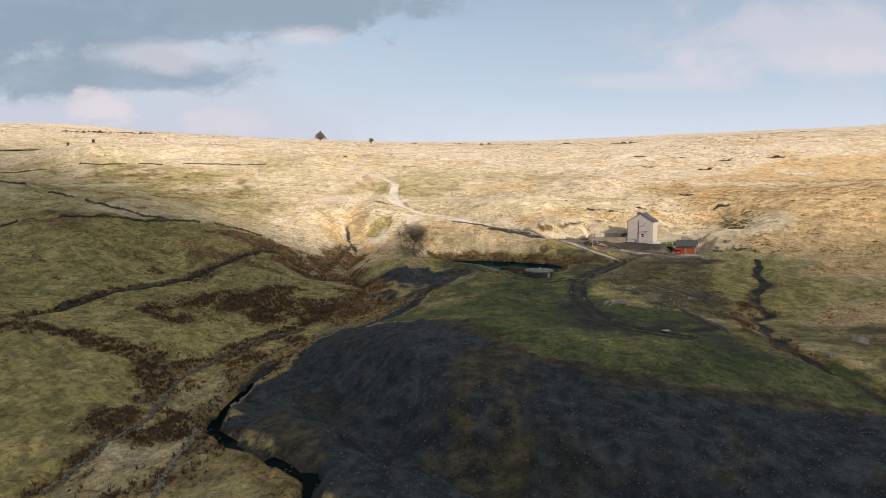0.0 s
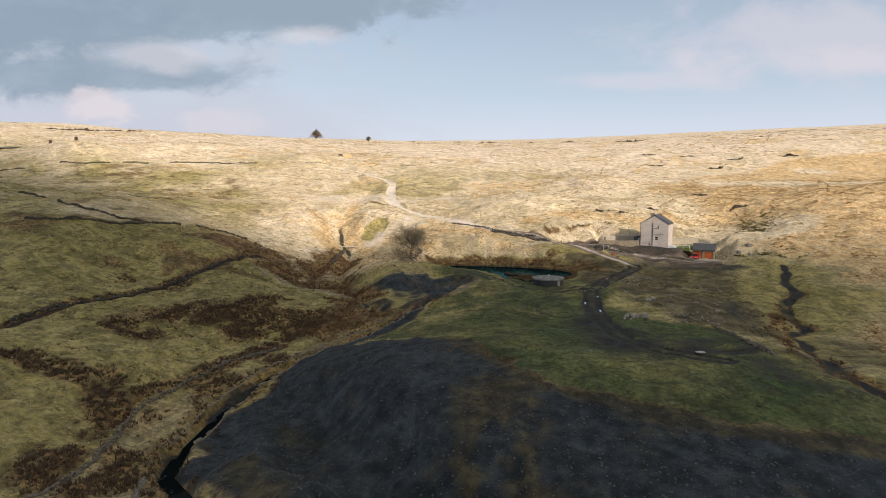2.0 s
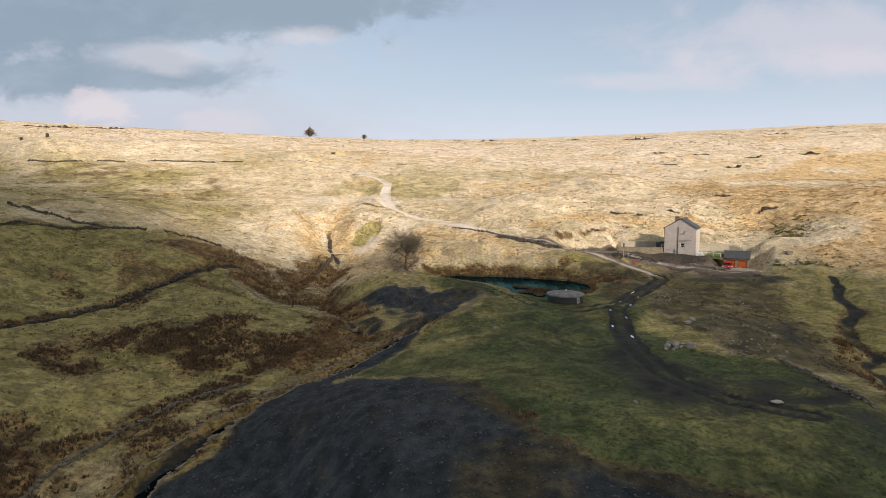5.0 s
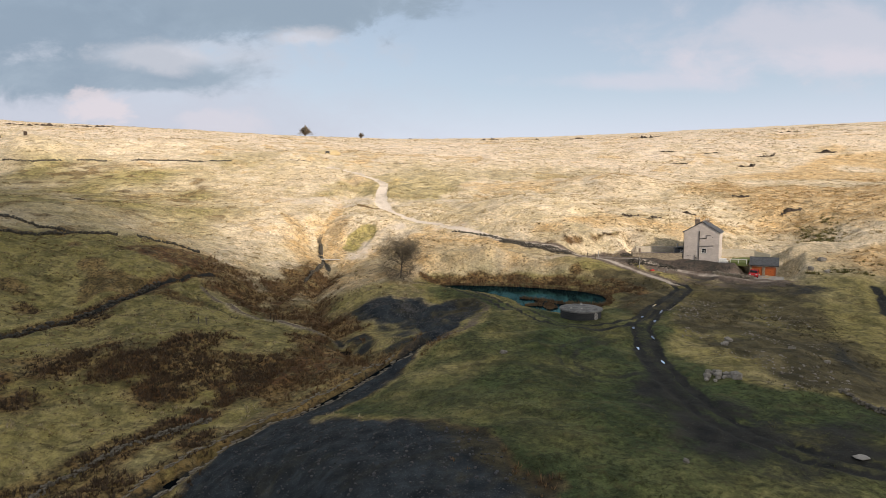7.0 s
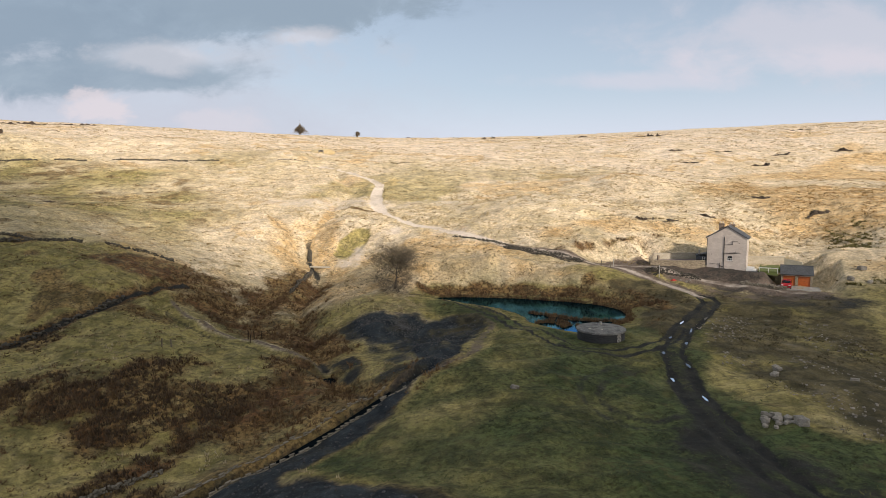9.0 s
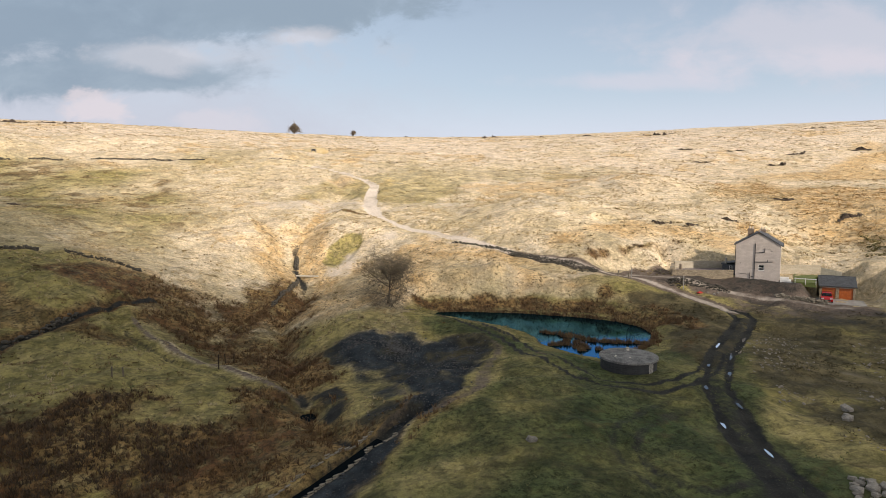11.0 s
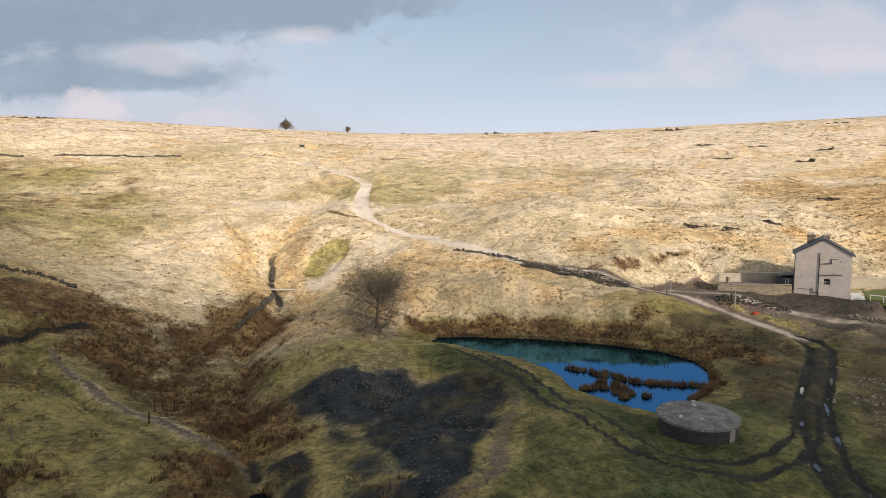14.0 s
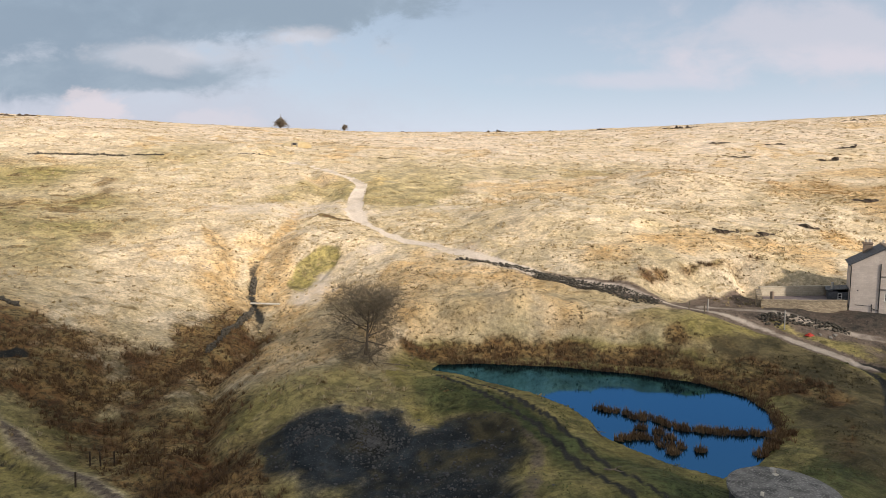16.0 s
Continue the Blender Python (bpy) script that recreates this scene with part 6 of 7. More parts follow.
def build_boulders():
    rng = random.Random(17)
    kinds = [stone_mesh("boulder_shape", 500 + k, 1.6, 1.2, 1.0, STONE, 1) for k in range(4)]
    spots = [(28.0, 106.0, 0.5), (28.9, 107.1, 0.4), (29.6, 106.0, 0.5), (30.4, 107.3, 0.4), (30.2, 104.9, 0.35), (31.8, 104.4, 0.85), (32.3, 105.4, 0.45), (28.4, 104.2, 0.3), (29.3, 105.1, 0.35), (30.0, 106.6, 0.45),
             (30.9, 105.9, 0.5), (29.1, 108.3, 0.35), (27.2, 104.6, 0.3), (28.3, 106.9, 0.3), (31.2, 106.7, 0.3), (27.6, 105.3, 0.35), (29.9, 108.0, 0.3), (31.0, 104.9, 0.3), (18, 85, 0.4), (7.5, 113, 0.6), (60, 86, 1.5), (36, 118, 0.6), (38, 121, 0.7), (37, 119.6, 0.5),
             (44, 117, 0.6), (46, 113, 0.5), (45.5, 165.8, 0.35), (46.3, 166.2, 0.3), (44.6, 166.3, 0.3), (72, 160, 0.9), (74, 158, 0.7), (76, 163, 1.1), (51, 79, 0.9)]
    # the heap beside the ruts lies close together
    spots = [(30.2 + 0.68 * (x - 30.2), 106 + 0.68 * (y - 106), s * 1.15) if 27 < x < 33 and 103 < y < 109 else (x, y, s) for x, y, s in spots]
    for x, y, s in spots:
        ob = new("boulder", rng.choice(kinds))
        tagged(ob, "weathered grey gritstone boulder lying on the turf", "boulder", "boulders")
        ob.matrix_world = pose(x, y, ground_at(x, y) + 0.22 * s, rng.uniform(-12, 12), rng.uniform(-12, 12), rng.uniform(0, 360)) @ Matrix.Scale(s, 4)
    ob = new("slab", stone_mesh("slab_shape", 77, 1.5, 0.8, 0.16, PALE_CONCRETE))
    ob.matrix_world = pose(32.3, 87.0, ground_at(32.3, 87) + 0.08, 3, 4, 20)
    tagged(ob, "pale broken concrete slab in the mud", "slab")


build_boulders()


def build_post(x, y, tall, thick, material, label, lean=0.0):
    bm = bmesh.new()
    box(bm, -thick / 2, thick / 2, -thick / 2, thick / 2, -0.4, tall, thick * 0.15)
    ob = part("post", bm, material)
    ob.matrix_world = pose(x, y, ground_at(x, y), lean, lean * 0.6, 25)
    return tagged(ob, label, "post", "posts")


for x, y, tall, thick, mat_, lean, label in (
        (-29.4, 146.2, 1.3, 0.13, PEAT, 3, "dark weathered gatepost stub in the bog"), (-28.4, 146.0, 1.3, 0.13, PEAT, -2, "dark weathered gatepost stub in the bog"),
        (-27.4, 140.8, 1.2, 0.13, PEAT, 5, "dark weathered gatepost stub in the bog"), (-27.3, 146.1, 1.3, 0.13, PEAT, 4, "dark weathered gatepost stub in the bog"), (31.0, 170.8, 1.2, 0.14, WOOD, 2, "grey timber post beside the track"),
        (32.6, 170.0, 1.25, 0.14, WOOD, -3, "grey timber post beside the track"), (33.4, 171.0, 1.5, 0.12, PALE_CONCRETE, 1, "pale thin post beside the track"),
        (41.1, 167.6, 2.3, 0.12, PALE_CONCRETE, 0, "pale slim pole below the terrace"), (-37, 134, 1.2, 0.18, WOOD, 4, "dark stump of a fence post in the heather"),
        (-36, 134.6, 1.1, 0.18, WOOD, -4, "dark stump of a fence post in the heather"), (43.3, 174.6, 2.0, 0.4, BRICK, 0, "dark square gate pier at the terrace end"),
        (-171, 283, 1.5, 1.0, PEAT, 0, "small dark hut-like post on the far moor"), (-152, 270, 1.5, 1.1, PEAT, 0, "small dark hut-like post on the far moor")):
    build_post(x, y, tall, thick, mat_, label, lean)


def build_plank():
    bm = bmesh.new()
    z = max(ground_at(-29, 191), ground_at(-24.8, 190)) + 0.25
    box(bm, -2.4, 2.4, -0.22, 0.22, -0.1, 0.1, 0.02, pose(-26.9, 190.4, z, 0, 0, -8))
    ob = part("footbridge", bm, PLANK)
    tagged(ob, "bleached plank footbridge over the gully", "footbridge")


build_plank()


def build_red_heap():
    """A crumpled red sheet, thrown down in folds."""
    bm = bmesh.new()
    bmesh.ops.create_grid(bm, x_segments=14, y_segments=10, size=0.5)
    for v in bm.verts:
        f = 1 - max(abs(v.co.x), abs(v.co.y)) / 0.5
        v.co = Vector((v.co.x * 1.15 + 0.12 * noise.noise(v.co * 5), v.co.y * 0.8 + 0.10 * noise.noise(v.co * 5 + Vector((3, 0, 0))), 0.05 + 0.42 * f ** 0.7 + 0.16 * noise.noise(v.co * 6.3)))
    bmesh.ops.solidify(bm, geom=bm.faces[:], thickness=0.02)
    ob = part("red_sheet", bm, RED_TARP)
    ob.matrix_world = pose(43.3, 166.2, lie(43.3, 166.2) + 0.02, 0, 0, 20) @ Matrix.Scale(0.75, 4)
    tagged(ob, "crumpled red sheet thrown down beside the lane", "sheet")


build_red_heap()


def build_adit():
    """The old mine entrance in a low mound far up the moor."""
    x, y = -48, 306
    z = ground_at(x, y)
    a = group("mine_entrance", pose(x, y, z) @ Matrix.Scale(0.7, 4), "small stone mine portal in a grassy mound", "portal")
    bm = bmesh.new()
    bmesh.ops.create_uvsphere(bm, u_segments=24, v_segments=12, radius=1.0)
    for v in bm.verts:
        v.co = Vector((v.co.x * 7.5, v.co.y * 4 + 1.6, v.co.z * 2.9 + 0.3 * noise.noise(v.co * 2)))
    part("mound", bm, TUSSOCK, a, "grassy mound")
    bm = bmesh.new()
    for x0, x1, z0, z1 in ((-1.5, -0.9, -0.6, 1.5), (0.9, 1.5, -0.6, 1.5), (-1.5, 1.5, 1.504, 1.8)):
        box(bm, x0, x1, -2.4, -1.4, z0, z1, 0.08)
    part("portal_wall", bm, BANK_STONE, a)
    bm = bmesh.new()
    box(bm, -0.9, 0.9, -2.25, -2.15, -0.5, 1.5)
    part("grille", bm, PIPE, a)


build_adit()


def peat_hag(x, y, length, seed):
    """A dark eroded bank of peat with a turf lip."""
    rng = random.Random(seed)
    bm = bmesh.new()
    n = 26
    rows = []
    for k in range(n + 1):
        f = k / n * 2 - 1
        px = x + f * length / 2
        py = y + 2.2 * noise.noise(Vector((px * 0.3, seed, 0))) + 1.2 * f * f + rng.uniform(-0.2, 0.2)
        h = (1 - f * f) * rng.uniform(0.2, 1.3) * length * 0.085 * max(0.0, 0.6 + 1.6 * noise.noise(Vector((px * 0.45, seed * 3.1, 2)))) - 0.05
        g = ground_at(px, py)
        rows.append([bm.verts.new((px, py - 1.3 - h * 0.5, g - 0.3)), bm.verts.new((px, py - 0.7, g + h * 0.7)), bm.verts.new((px, py, g + h)), bm.verts.new((px, py + 1.6, g + h * 0.5)), bm.verts.new((px, py + 3.0, g - 0.4))])
    for a, b in zip(rows, rows[1:]):
        for i in range(4):
            bm.faces.new((a[i], b[i], b[i + 1], a[i + 1]))
    ob = part("peat_bank", bm, PEAT)
    return tagged(ob, "dark eroded bank of bare peat in the bleached moor", "peat bank", "peat banks")


for k, (x, y, length) in enumerate(((113, 386, 17), (79, 400, 10), (56, 411, 8), (30, 418, 13), (141, 309, 9), (168, 312, 10), (121, 318, 7), (104, 325, 8), (49, 200, 4.5), (54, 197.5, 4.5),
                                    (66, 205, 3.5), (92, 203, 6), (185, 372, 12), (-115, 470, 12), (8, 470, 15), (-20, 455, 9), (240, 420, 14), (-203, 340, 16), (-192, 347, 16), (-181, 353, 16), (-171, 355, 14), (-96, 205, 4), (100, 300, 7), (124, 292, 8), (88, 222, 5))):
    peat_hag(x, y, length, 40 + k)


# ---------------------------------------------------------------- plants that nobody could count
def tufts(name, spots, blades, tall, wide, flare, material, label, category, seed):
    """Tufts of narrow blades: spots are rows of x, y, size."""
    rng = np.random.RandomState(seed)
    spots = np.asarray(spots)
    n = len(spots)
    z = height(spots[:, 0], spots[:, 1]) - 0.06
    a = rng.rand(n, blades) * 2 * np.pi
    out = rng.rand(n, blades) * flare
    h = tall * spots[:, 2:3] * (0.55 + 0.6 * rng.rand(n, blades))
    r0 = 0.25 * flare * spots[:, 2:3] * rng.rand(n, blades)
    bx, by = spots[:, :1] + np.cos(a) * r0, spots[:, 1:2] + np.sin(a) * r0
    tx, ty = bx + np.cos(a) * out * h, by + np.sin(a) * out * h
    w = wide * spots[:, 2:3] * (0.6 + 0.8 * rng.rand(n, blades)) / 2
    b = a + np.pi / 2 + rng.randn(n, blades) * 0.5
    base = np.broadcast_to(z[:, None], bx.shape)
    v = np.stack([np.stack([bx - np.cos(b) * w, by - np.sin(b) * w, base], -1), np.stack([bx + np.cos(b) * w, by + np.sin(b) * w, base], -1),
                  np.stack([tx + np.cos(b) * w * 0.25, ty + np.sin(b) * w * 0.25, base + h], -1)], 2).reshape(-1, 3)
    f = np.arange(len(v)).reshape(-1, 3)
    ob = solid(name, v, f, material)
    return tagged(ob, label, category, kind="stuff")


def choose(count, area, want, seed, size=(0.7, 1.3)):
    """Random spots in a rectangle, kept where want(cover_a, cover_b, x, y) beats a random number."""
    rng = np.random.RandomState(seed)
    x, y = area[0] + (area[1] - area[0]) * rng.rand(count), area[2] + (area[3] - area[2]) * rng.rand(count)
    a, b = covers(x, y)
    keep = (want(a, b, x, y) > rng.rand(count)) & (inside(POND, x, y) < 0.3) & (np.hypot(x - 21, y - 131) > 3.4)
    c, s = math.cos(radians(HOUSE_TURN)), math.sin(radians(HOUSE_TURN))
    u, v = (x - HOUSE[0]) * c + (y - HOUSE[1]) * s, -(x - HOUSE[0]) * s + (y - HOUSE[1]) * c
    keep &= ~((u > -11) & (u < 15.5) & (v > -2) & (v < 7)) & (along(LANE, x, y)[0] > 1.2)
    u, v = (x - GARAGE[0]), (y - GARAGE[1])
    keep &= ~((np.abs(u - 2.5) < 5.5) & (np.abs(v + 1.5) < 6))
    x, y = x[keep], y[keep]
    return np.stack([x, y, size[0] + (size[1] - size[0]) * rng.rand(len(x))], 1)


bare = lambda a, b: np.clip(1 - b[:, 0] * 1.6 - b[:, 1] * 1.3 - a[:, 1] * 1.2, 0, 1)
wet = lambda a, b, x, y: smooth(a[:, 2], 0.35, 0.8) * bare(a, b) * (x > -48) * (((y > 112) & (x < 0)) | (x > 0)) * (0.35 + 0.65 * smooth(rough(x, y, 2.2, 73), 0.25, 0.6))
tufts("rushes", choose(80000, (-48, 85, 70, 205), wet, 1, (0.5, 1.4)), 11, 0.52, 0.075, 0.85, RUSH, "dense dead brown rushes in the wet ground", "rushes", 2)
dark = lambda a, b, x, y: 0.8 * smooth(a[:, 2], 0.40, 0.95) * bare(a, b) * (x < -22) * (y < 140)
tufts("heather", choose(42000, (-75, -20, 50, 140), dark, 3), 9, 0.42, 0.14, 0.9, HEATHER, "patches of dark dead heather", "heather", 4)
dry = lambda a, b, x, y: 0.55 * bare(a, b) * (1 - smooth(a[:, 2], 0.2, 0.6)) * (1 - smooth(a[:, 0], 0.3, 0.7)) * smooth(rough(x, y, 6, 21), 0.35, 0.6) * (1 - (x > -2) * (y < 150)) * (1 - (x > 22) * (y < 172))
tufts("tussocks", choose(60000, (-85, 100, 60, 250), dry, 5), 8, 0.34, 0.14, 1.1, TUSSOCK, "bleached tussocks of moor grass", "grass", 6)
lush = lambda a, b, x, y: 0.75 * bare(a, b) * smooth(a[:, 0], 0.35, 0.8) * (1 - smooth(a[:, 2], 0.3, 0.6)) * smooth(rough(x, y, 5, 22), 0.4, 0.62)
open_moor = lambda a, b, x, y: 0.5 * bare(a, b) * smooth(rough(x, y, 11, 26), 0.3, 0.6) * (np.abs(x) < 30 + 0.62 * y)
tufts("moor_tussocks", choose(36000, (-290, 300, 180, 440), open_moor, 15, (0.9, 1.9)), 8, 0.24, 0.20, 1.7, TUSSOCK, "coarse tussocks on the open moor", "grass", 16)
sedge = lambda a, b, x, y: 0.5 * bare(a, b) * smooth(rough(x, y, 13, 27) * 0.6 + 0.5 * rough(x, y, 2.6, 76), 0.52, 0.72) * (np.abs(x) < 30 + 0.62 * y)
tufts("moor_rushes", choose(34000, (-290, 300, 150, 420), sedge, 17, (0.7, 1.9)), 9, 0.17, 0.20, 2.2, MOOR_RUSH, "dark clumps of moor rush", "rushes", 18)
tufts("turf_tufts", choose(60000, (-75, 62, 46, 165), lush, 7), 9, 0.13, 0.10, 1.6, TURF, "short tufts of green turf", "grass", 8)


def reed_beds():
    """Reeds standing in the shallow south arm of the pond, and its margin."""
    rng = np.random.RandomState(9)
    rows = []
    # clumps along two broken rows: centre and radius
    clumps = [(14.9, 150.9, 0.5), (15.8, 150.2, 0.6), (16.9, 149.5, 0.45), (18.0, 148.7, 0.9), (19.2, 147.8, 0.6), (19.8, 146.9, 0.55), (20.9, 146.1, 0.85), (22.2, 145.7, 0.75), (23.5, 145.3, 0.85),
              (24.9, 145.0, 0.55), (26.0, 144.9, 0.6), (27.3, 144.6, 0.6), (28.4, 144.0, 0.5), (14.9, 144.1, 0.6), (16.0, 144.5, 0.75), (17.2, 144.3, 0.7), (18.3, 145.4, 0.5), (17.9, 142.9, 0.6),
              (18.9, 142.6, 0.55), (18.0, 141.4, 0.45), (20.3, 141.8, 0.4), (17.1, 146.3, 0.45), (18.8, 144.2, 0.4), (24.5, 141.0, 0.5), (25.6, 142.0, 0.7), (26.6, 143.0, 0.6)]
    for cx0, cy0, r in clumps:
        n = int(70 * r * r + 12)
        a, d = rng.rand(n) * 6.28, r * np.sqrt(rng.rand(n))
        rows.append(np.stack([cx0 + np.cos(a) * d * 1.25, cy0 + np.sin(a) * d * 0.8, (0.62 + 0.5 * rng.rand(n)) * (1.15 - 0.45 * d / r)], 1))
    spots = np.concatenate(rows)
    ob = tufts("reeds", spots, 8, 0.75, 0.10, 0.55, RUSH, "brown reed beds standing in the shallow pond", "reeds", 10)
    co = np.empty(len(ob.data.vertices) * 3, np.float32)
    ob.data.vertices.foreach_get("co", co)
    co = co.reshape(-1, 3)
    bed_z = np.repeat(height(spots[:, 0], spots[:, 1]) - 0.06, 24)
    co[:, 2] += np.maximum(WATER - 0.12 - bed_z, 0)
    ob.data.vertices.foreach_set("co", co.ravel())
    ob.data.update()


reed_beds()


def shore_reeds():
    """Dead reeds along the pond's far edge, leaning over the water."""
    rng = np.random.RandomState(19)
    rows = []
    for (ax, ay), (bx, by) in zip(POND[:8], POND[1:9]):
        n = int(20 * math.hypot(bx - ax, by - ay))
        t, off = rng.rand(n), np.abs(rng.randn(n)) * 0.55 + 0.15
        length = math.hypot(bx - ax, by - ay)
        nx, ny = -(by - ay) / length, (bx - ax) / length
        rows.append(np.stack([ax + t * (bx - ax) + nx * (off - 0.4), ay + t * (by - ay) + ny * (off - 0.4), 0.4 + 1.0 * rng.rand(n)], 1))
    tufts("reeds", np.concatenate(rows), 9, 0.46, 0.07, 0.8, RUSH, "brown reeds along the far edge of the pond", "reeds", 20)


shore_reeds()
in_gorse = lambda a, b, x, y: 0.45 * smooth(np.maximum(inside([(82, 180), (90, 195), (97, 194), (92, 184), (86, 175)], x, y), inside([(70, 159), (84, 158), (85, 153), (74, 150)], x, y)), -2, 2) * smooth(rough(x, y, 3.2, 71), 0.42, 0.62)
tufts("gorse", choose(9000, (60, 96, 150, 200), in_gorse, 21, (0.8, 1.6)), 14, 0.32, 0.16, 1.3, GORSE, "dark olive gorse scrub on the bank beside the garage", "gorse", 22)
rank_grass = lambda a, b, x, y: 0.6 * bare(a, b) * np.maximum(smooth(inside(ROUGH_GROUND, x, y), -1, 3), smooth(inside(POND_EAST, x, y), -1, 2)) * smooth(rough(x, y, 4, 72), 0.40, 0.62)
tufts("rank_grass", choose(26000, (28, 88, 92, 168), rank_grass, 23), 9, 0.20, 0.11, 1.5, RANK, "rank dark tussocks on the rough ground", "grass", 24)
gx, gy = [g.ravel() for g in np.meshgrid(np.arange(-19, -7, 0.5), np.arange(126, 138, 0.5))]
lowest = int(np.argmin(height(gx, gy)))
px, py, pz = float(gx[lowest]), float(gy[lowest]), float(height(gx[lowest], gy[lowest])[0])
sheet("water", [(px + 3.6 * math.cos(a) * (1 + 0.2 * math.sin(3 * a)), py + 2.6 * math.sin(a) * (1 + 0.2 * math.cos(2 * a))) for a in np.arange(0, 6.28, 0.35)], pz + 0.38, DITCH_WATER, "small dark pool where the brook meets the ditch", "water")


bracken = lambda a, b, x, y: 0.75 * bare(a, b) * smooth(b[:, 2], 0.25, 0.7) * smooth(rough(x, y, 4, 74), 0.36, 0.60)
tufts("bracken", choose(34000, (58, 190, 75, 260), bracken, 25, (0.8, 1.6)), 9, 0.22, 0.17, 1.9, BRACKEN, "dead rust-brown bracken and moor grass on the east hillside", "bracken", 26)
dark_moss = lambda a, b, x, y: 0.5 * smooth(a[:, 0], 0.2, 0.5) * bare(a, b) * smooth(rough(x, y, 3, 75), 0.50, 0.66) * (np.abs(x) < 30 + 0.7 * y)
tufts("hill_rushes", choose(38000, (-150, -30, 90, 262), dark_moss, 27, (0.8, 1.4)), 9, 0.20, 0.14, 1.8, RUSH, "brown rush clumps on the west pasture", "rushes", 28)


def grey_scree():
    """Paler broken stone on the crown and foot of the spoil heap."""
    rng = np.random.RandomState(29)
    kinds = [stone_mesh("scree_shape", 740 + k, 0.20, 0.16, 0.12, SCREE) for k in range(3)]
    rows = []
    for cx0, cy0, rx, ry, n in ((-5.5, 146.5, 3.2, 2.8, 1500), (1.0, 136, 3.5, 6.0, 500), (-11, 147, 3.0, 2.4, 320), (-1.5, 123, 2.0, 4.0, 260)):
        a, d = rng.rand(n) * 6.28, 0.6 * np.abs(rng.randn(n))
        rows.append(np.stack([cx0 + np.cos(a) * d * rx, cy0 + np.sin(a) * d * ry], 1))
    p = np.concatenate(rows)
    z = height(p[:, 0], p[:, 1])
    scatter("scree", [(kinds[i % 3], p[i, 0], p[i, 1], z[i] + 0.02, 6.28 * rng.rand(), 0.35 + 1.2 * rng.rand() ** 3) for i in range(len(p))], SCREE, "pale grey broken stone lying on the spoil heap", "scree")


grey_scree()


def loose_shale():
    rng = np.random.RandomState(12)
    kinds = [stone_mesh("lump_shape", 700 + k, 0.24, 0.17, 0.12, SHALE) for k in range(4)]
    x, y = -34 + 104 * rng.rand(36000), 46 + 112 * rng.rand(36000)
    a, b = covers(x, y)
    keep = a[:, 1] > 0.5 + 0.4 * rng.rand(len(x))
    x, y = x[keep][:7500], y[keep][:7500]
    z = height(x, y)
    scatter("loose_shale", [(kinds[i % 4], x[i], y[i], z[i] + 0.03, 6.28 * rng.rand(), 0.45 + 1.1 * rng.rand() ** 2.5) for i in range(len(x))], SHALE, "loose black shale and grey lumps on the tip", "shale")
    kinds = [stone_mesh("rubble_shape", 720 + k, 0.4, 0.3, 0.24, BANK_STONE) for k in range(3)]
    x, y = 30 + 30 * rng.rand(9000), 98 + 54 * rng.rand(9000)
    keep = (inside(RUBBLE_FIELD, x, y) > 0) & (rough(x, y, 4, 41) > 0.5)
    x, y = x[keep][:900], y[keep][:900]
    z = height(x, y)
    scatter("field_stones", [(kinds[i % 3], x[i], y[i], z[i] + 0.03, 6.28 * rng.rand(), 0.22 + 0.8 * rng.rand() ** 4) for i in range(len(x))], PALE_RUBBLE, "scattered pale rubble on the rough ground", "rubble")


loose_shale()


def puddles():
    rng = random.Random(23)
    for k, (i, f, side) in enumerate(((2, 0.25, 1), (2, 0.70, -1), (3, 0.05, 1), (3, 0.35, -1), (3, 0.60, 1), (4, 0.05, -1), (4, 0.40, 1), (4, 0.75, -1), (5, 0.2, 1))):
        (ax, ay), (bx, by) = RUTS[i], RUTS[i + 1]
        length = math.hypot(bx - ax, by - ay)
        dx, dy = (bx - ax) / length, (by - ay) / length
        x, y = ax + f * (bx - ax) - dy * side * 1.1, ay + f * (by - ay) + dx * side * 1.1
        long_ = rng.uniform(0.6, 1.5)
        z = sum(sorted(lie(x + dx * s * long_ * 0.4 - dy * q * 0.15, y + dy * s * long_ * 0.4 + dx * q * 0.15) for s in (-2, -1, 0, 1, 2) for q in (-1, 1))[2:]) / 8 + 0.01
        ring = []
        for j in range(28):
            a = 2 * math.pi * j / 28
            r = 1 + 0.16 * math.sin(2 * a + k) + 0.10 * math.sin(3 * a + 2 * k)
            u, v = math.cos(a) * long_ * r, math.sin(a) * 0.17 * r
            ring.append((x + dx * u - dy * v, y + dy * u + dx * v))
        sheet("puddle", ring, z, PUDDLE, "bright rainwater puddle in the muddy wheel rut", "puddle")


puddles()


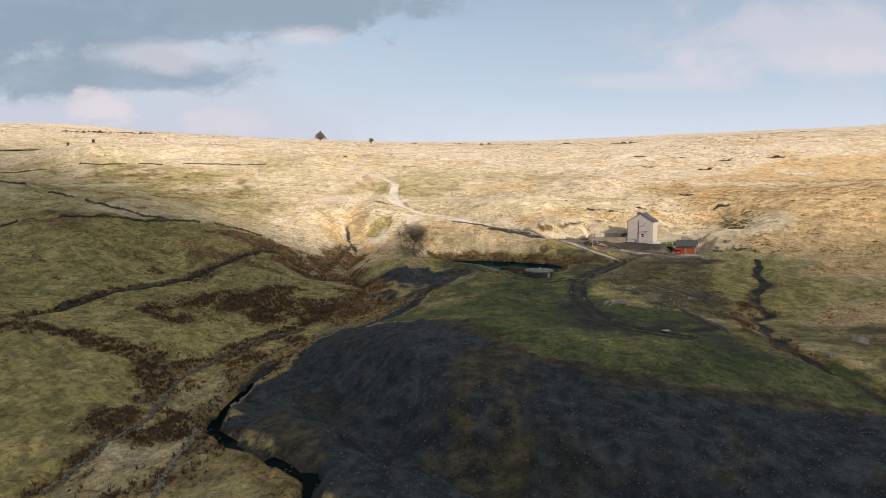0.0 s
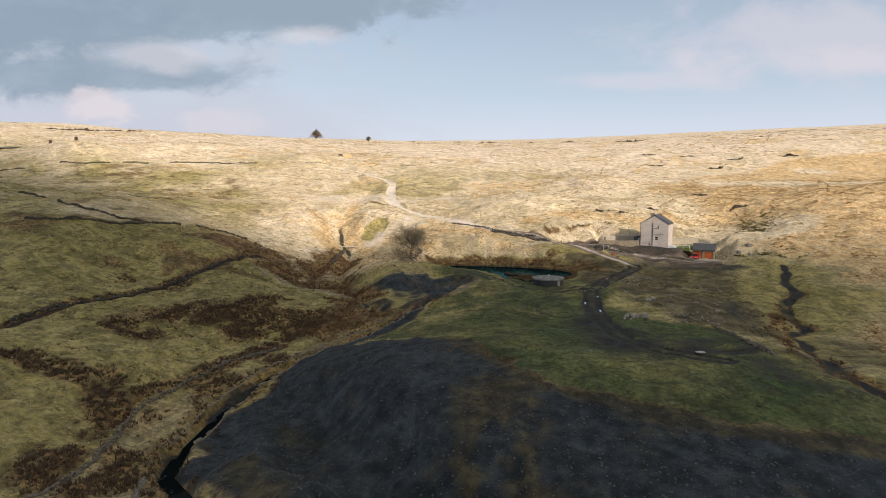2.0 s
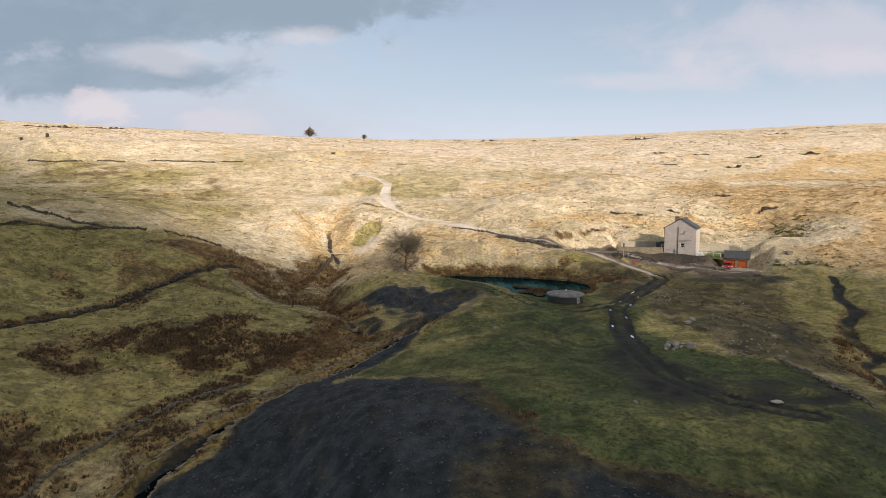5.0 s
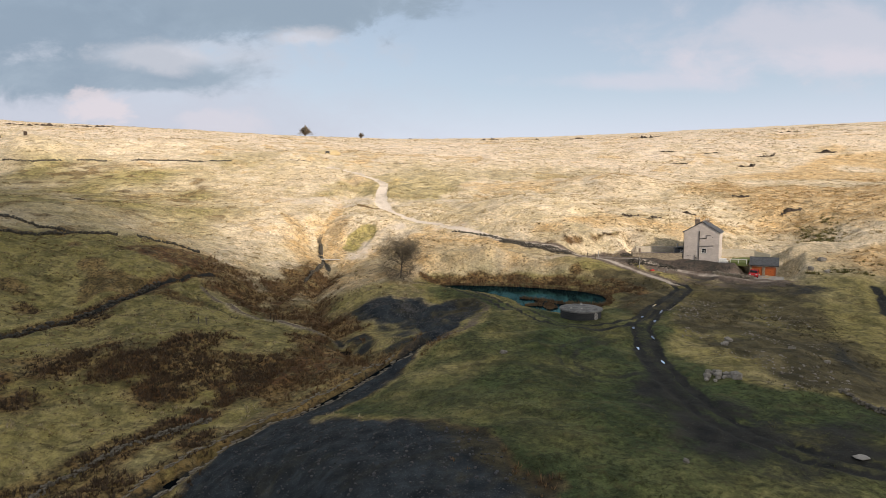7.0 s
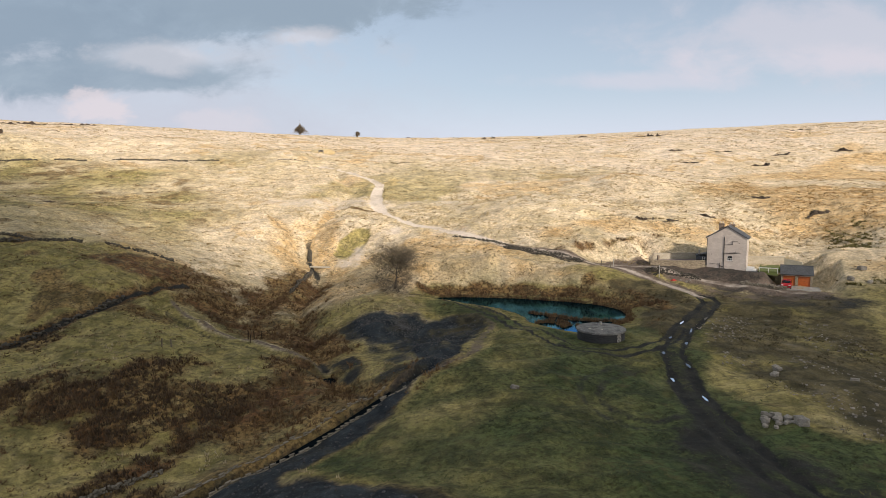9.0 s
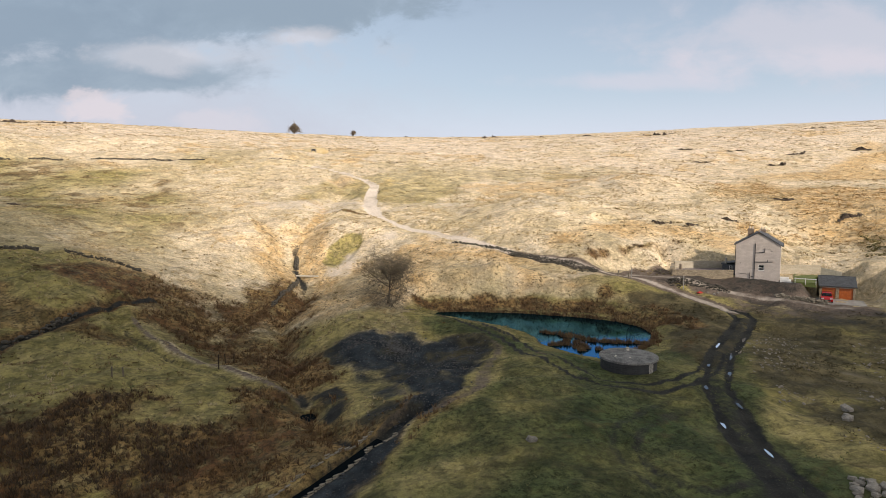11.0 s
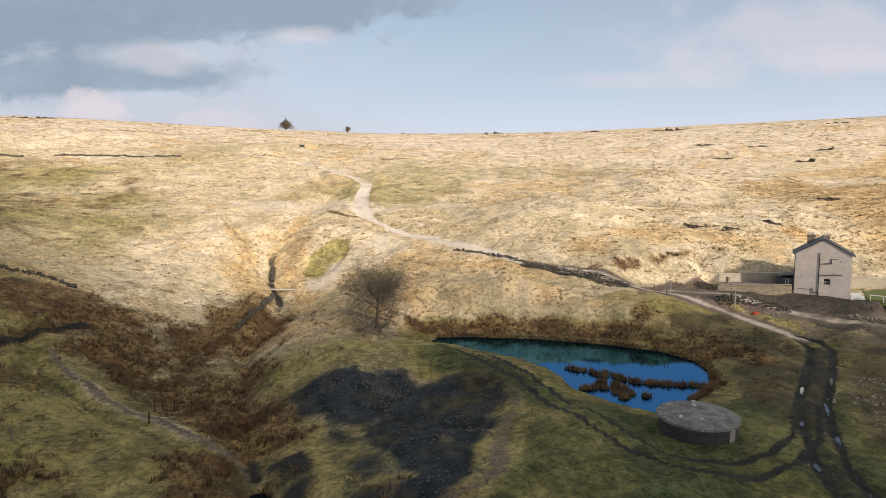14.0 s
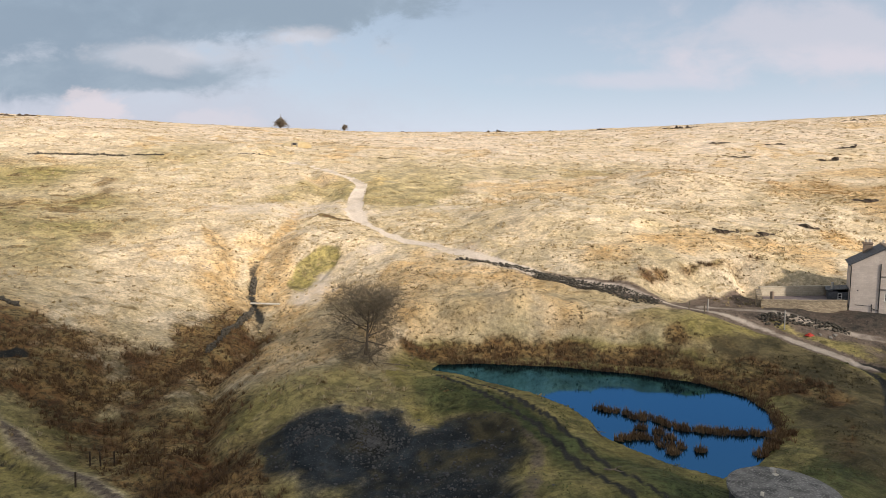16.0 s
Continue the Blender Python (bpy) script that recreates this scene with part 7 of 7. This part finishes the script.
def build_road():
    """The tarmac road on the shoulder of the west hill."""
    pts = [(-240, 262), (-215, 266), (-195, 270), (-180, 276)]
    verts, faces = [], []
    for i, (x, y) in enumerate(pts):
        for k, (ox, oy) in enumerate(((0.5, 2.2), (-0.5, -2.2))):
            verts.append((x + ox, y + oy, max(ground_at(x, y), ground_at(x + ox, y + oy)) + 0.15))
    for i in range(len(pts) - 1):
        faces.append((2 * i, 2 * i + 1, 2 * i + 3, 2 * i + 2))
    ob = solid("road", verts, faces, CONCRETE)
    tagged(ob, "grey tarmac road on the hill shoulder", "road", kind="structure")


build_road()


def build_shade_cloud():
    """Unseen cumulus added south-east, between valley and sun, to shade the foreground."""
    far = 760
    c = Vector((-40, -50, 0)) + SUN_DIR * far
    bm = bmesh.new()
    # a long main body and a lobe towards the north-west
    for seed, (ox, oy, rx, ry, sharp) in enumerate(SHADE_CLOUD_BODIES):
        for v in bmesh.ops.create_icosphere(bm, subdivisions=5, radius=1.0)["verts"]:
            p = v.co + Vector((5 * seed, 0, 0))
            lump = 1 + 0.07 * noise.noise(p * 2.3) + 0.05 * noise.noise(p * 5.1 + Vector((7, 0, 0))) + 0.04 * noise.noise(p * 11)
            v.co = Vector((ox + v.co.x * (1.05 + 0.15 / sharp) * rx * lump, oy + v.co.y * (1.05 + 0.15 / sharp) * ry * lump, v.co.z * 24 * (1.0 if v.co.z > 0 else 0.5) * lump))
    ob = part("cloud", bm, SHADE_CLOUD, smooth_faces=True)
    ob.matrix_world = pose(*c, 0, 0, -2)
    tagged(ob, "broad low grey-white cumulus, unseen, added before the sun to shade the valley", "cloud")


build_shade_cloud()


def build_branch(x, y, length, turn, seed):
    rng = random.Random(seed)
    bm = bmesh.new()
    pts = [Vector((length * (k / 5 - 0.5), 0.08 * rng.uniform(-1, 1), 0.05 * rng.uniform(0, 1))) for k in range(6)]
    tube(bm, pts, [0.07, 0.065, 0.06, 0.05, 0.04, 0.02], 6)
    tube(bm, [pts[2], pts[2] + Vector((0.25, 0.3, 0.1)), pts[2] + Vector((0.5, 0.42, 0.12))], [0.04, 0.03, 0.012], 5)
    ob = part("fallen_branch", bm, WOOD)
    ob.matrix_world = pose(x, y, lie(x, y) + 0.08, 0, 0, turn)
    tagged(ob, "grey fallen branch lying on the pond bank", "branch", "fallen branches")


for k, (x, y, length, turn) in enumerate(((13.2, 145.0, 2.6, -80), (12.2, 136.5, 1.6, -20), (-4.5, 160.5, 3.2, -18), (3.0, 134.0, 1.3, 40))):
    build_branch(x, y, length, turn, 70 + k)
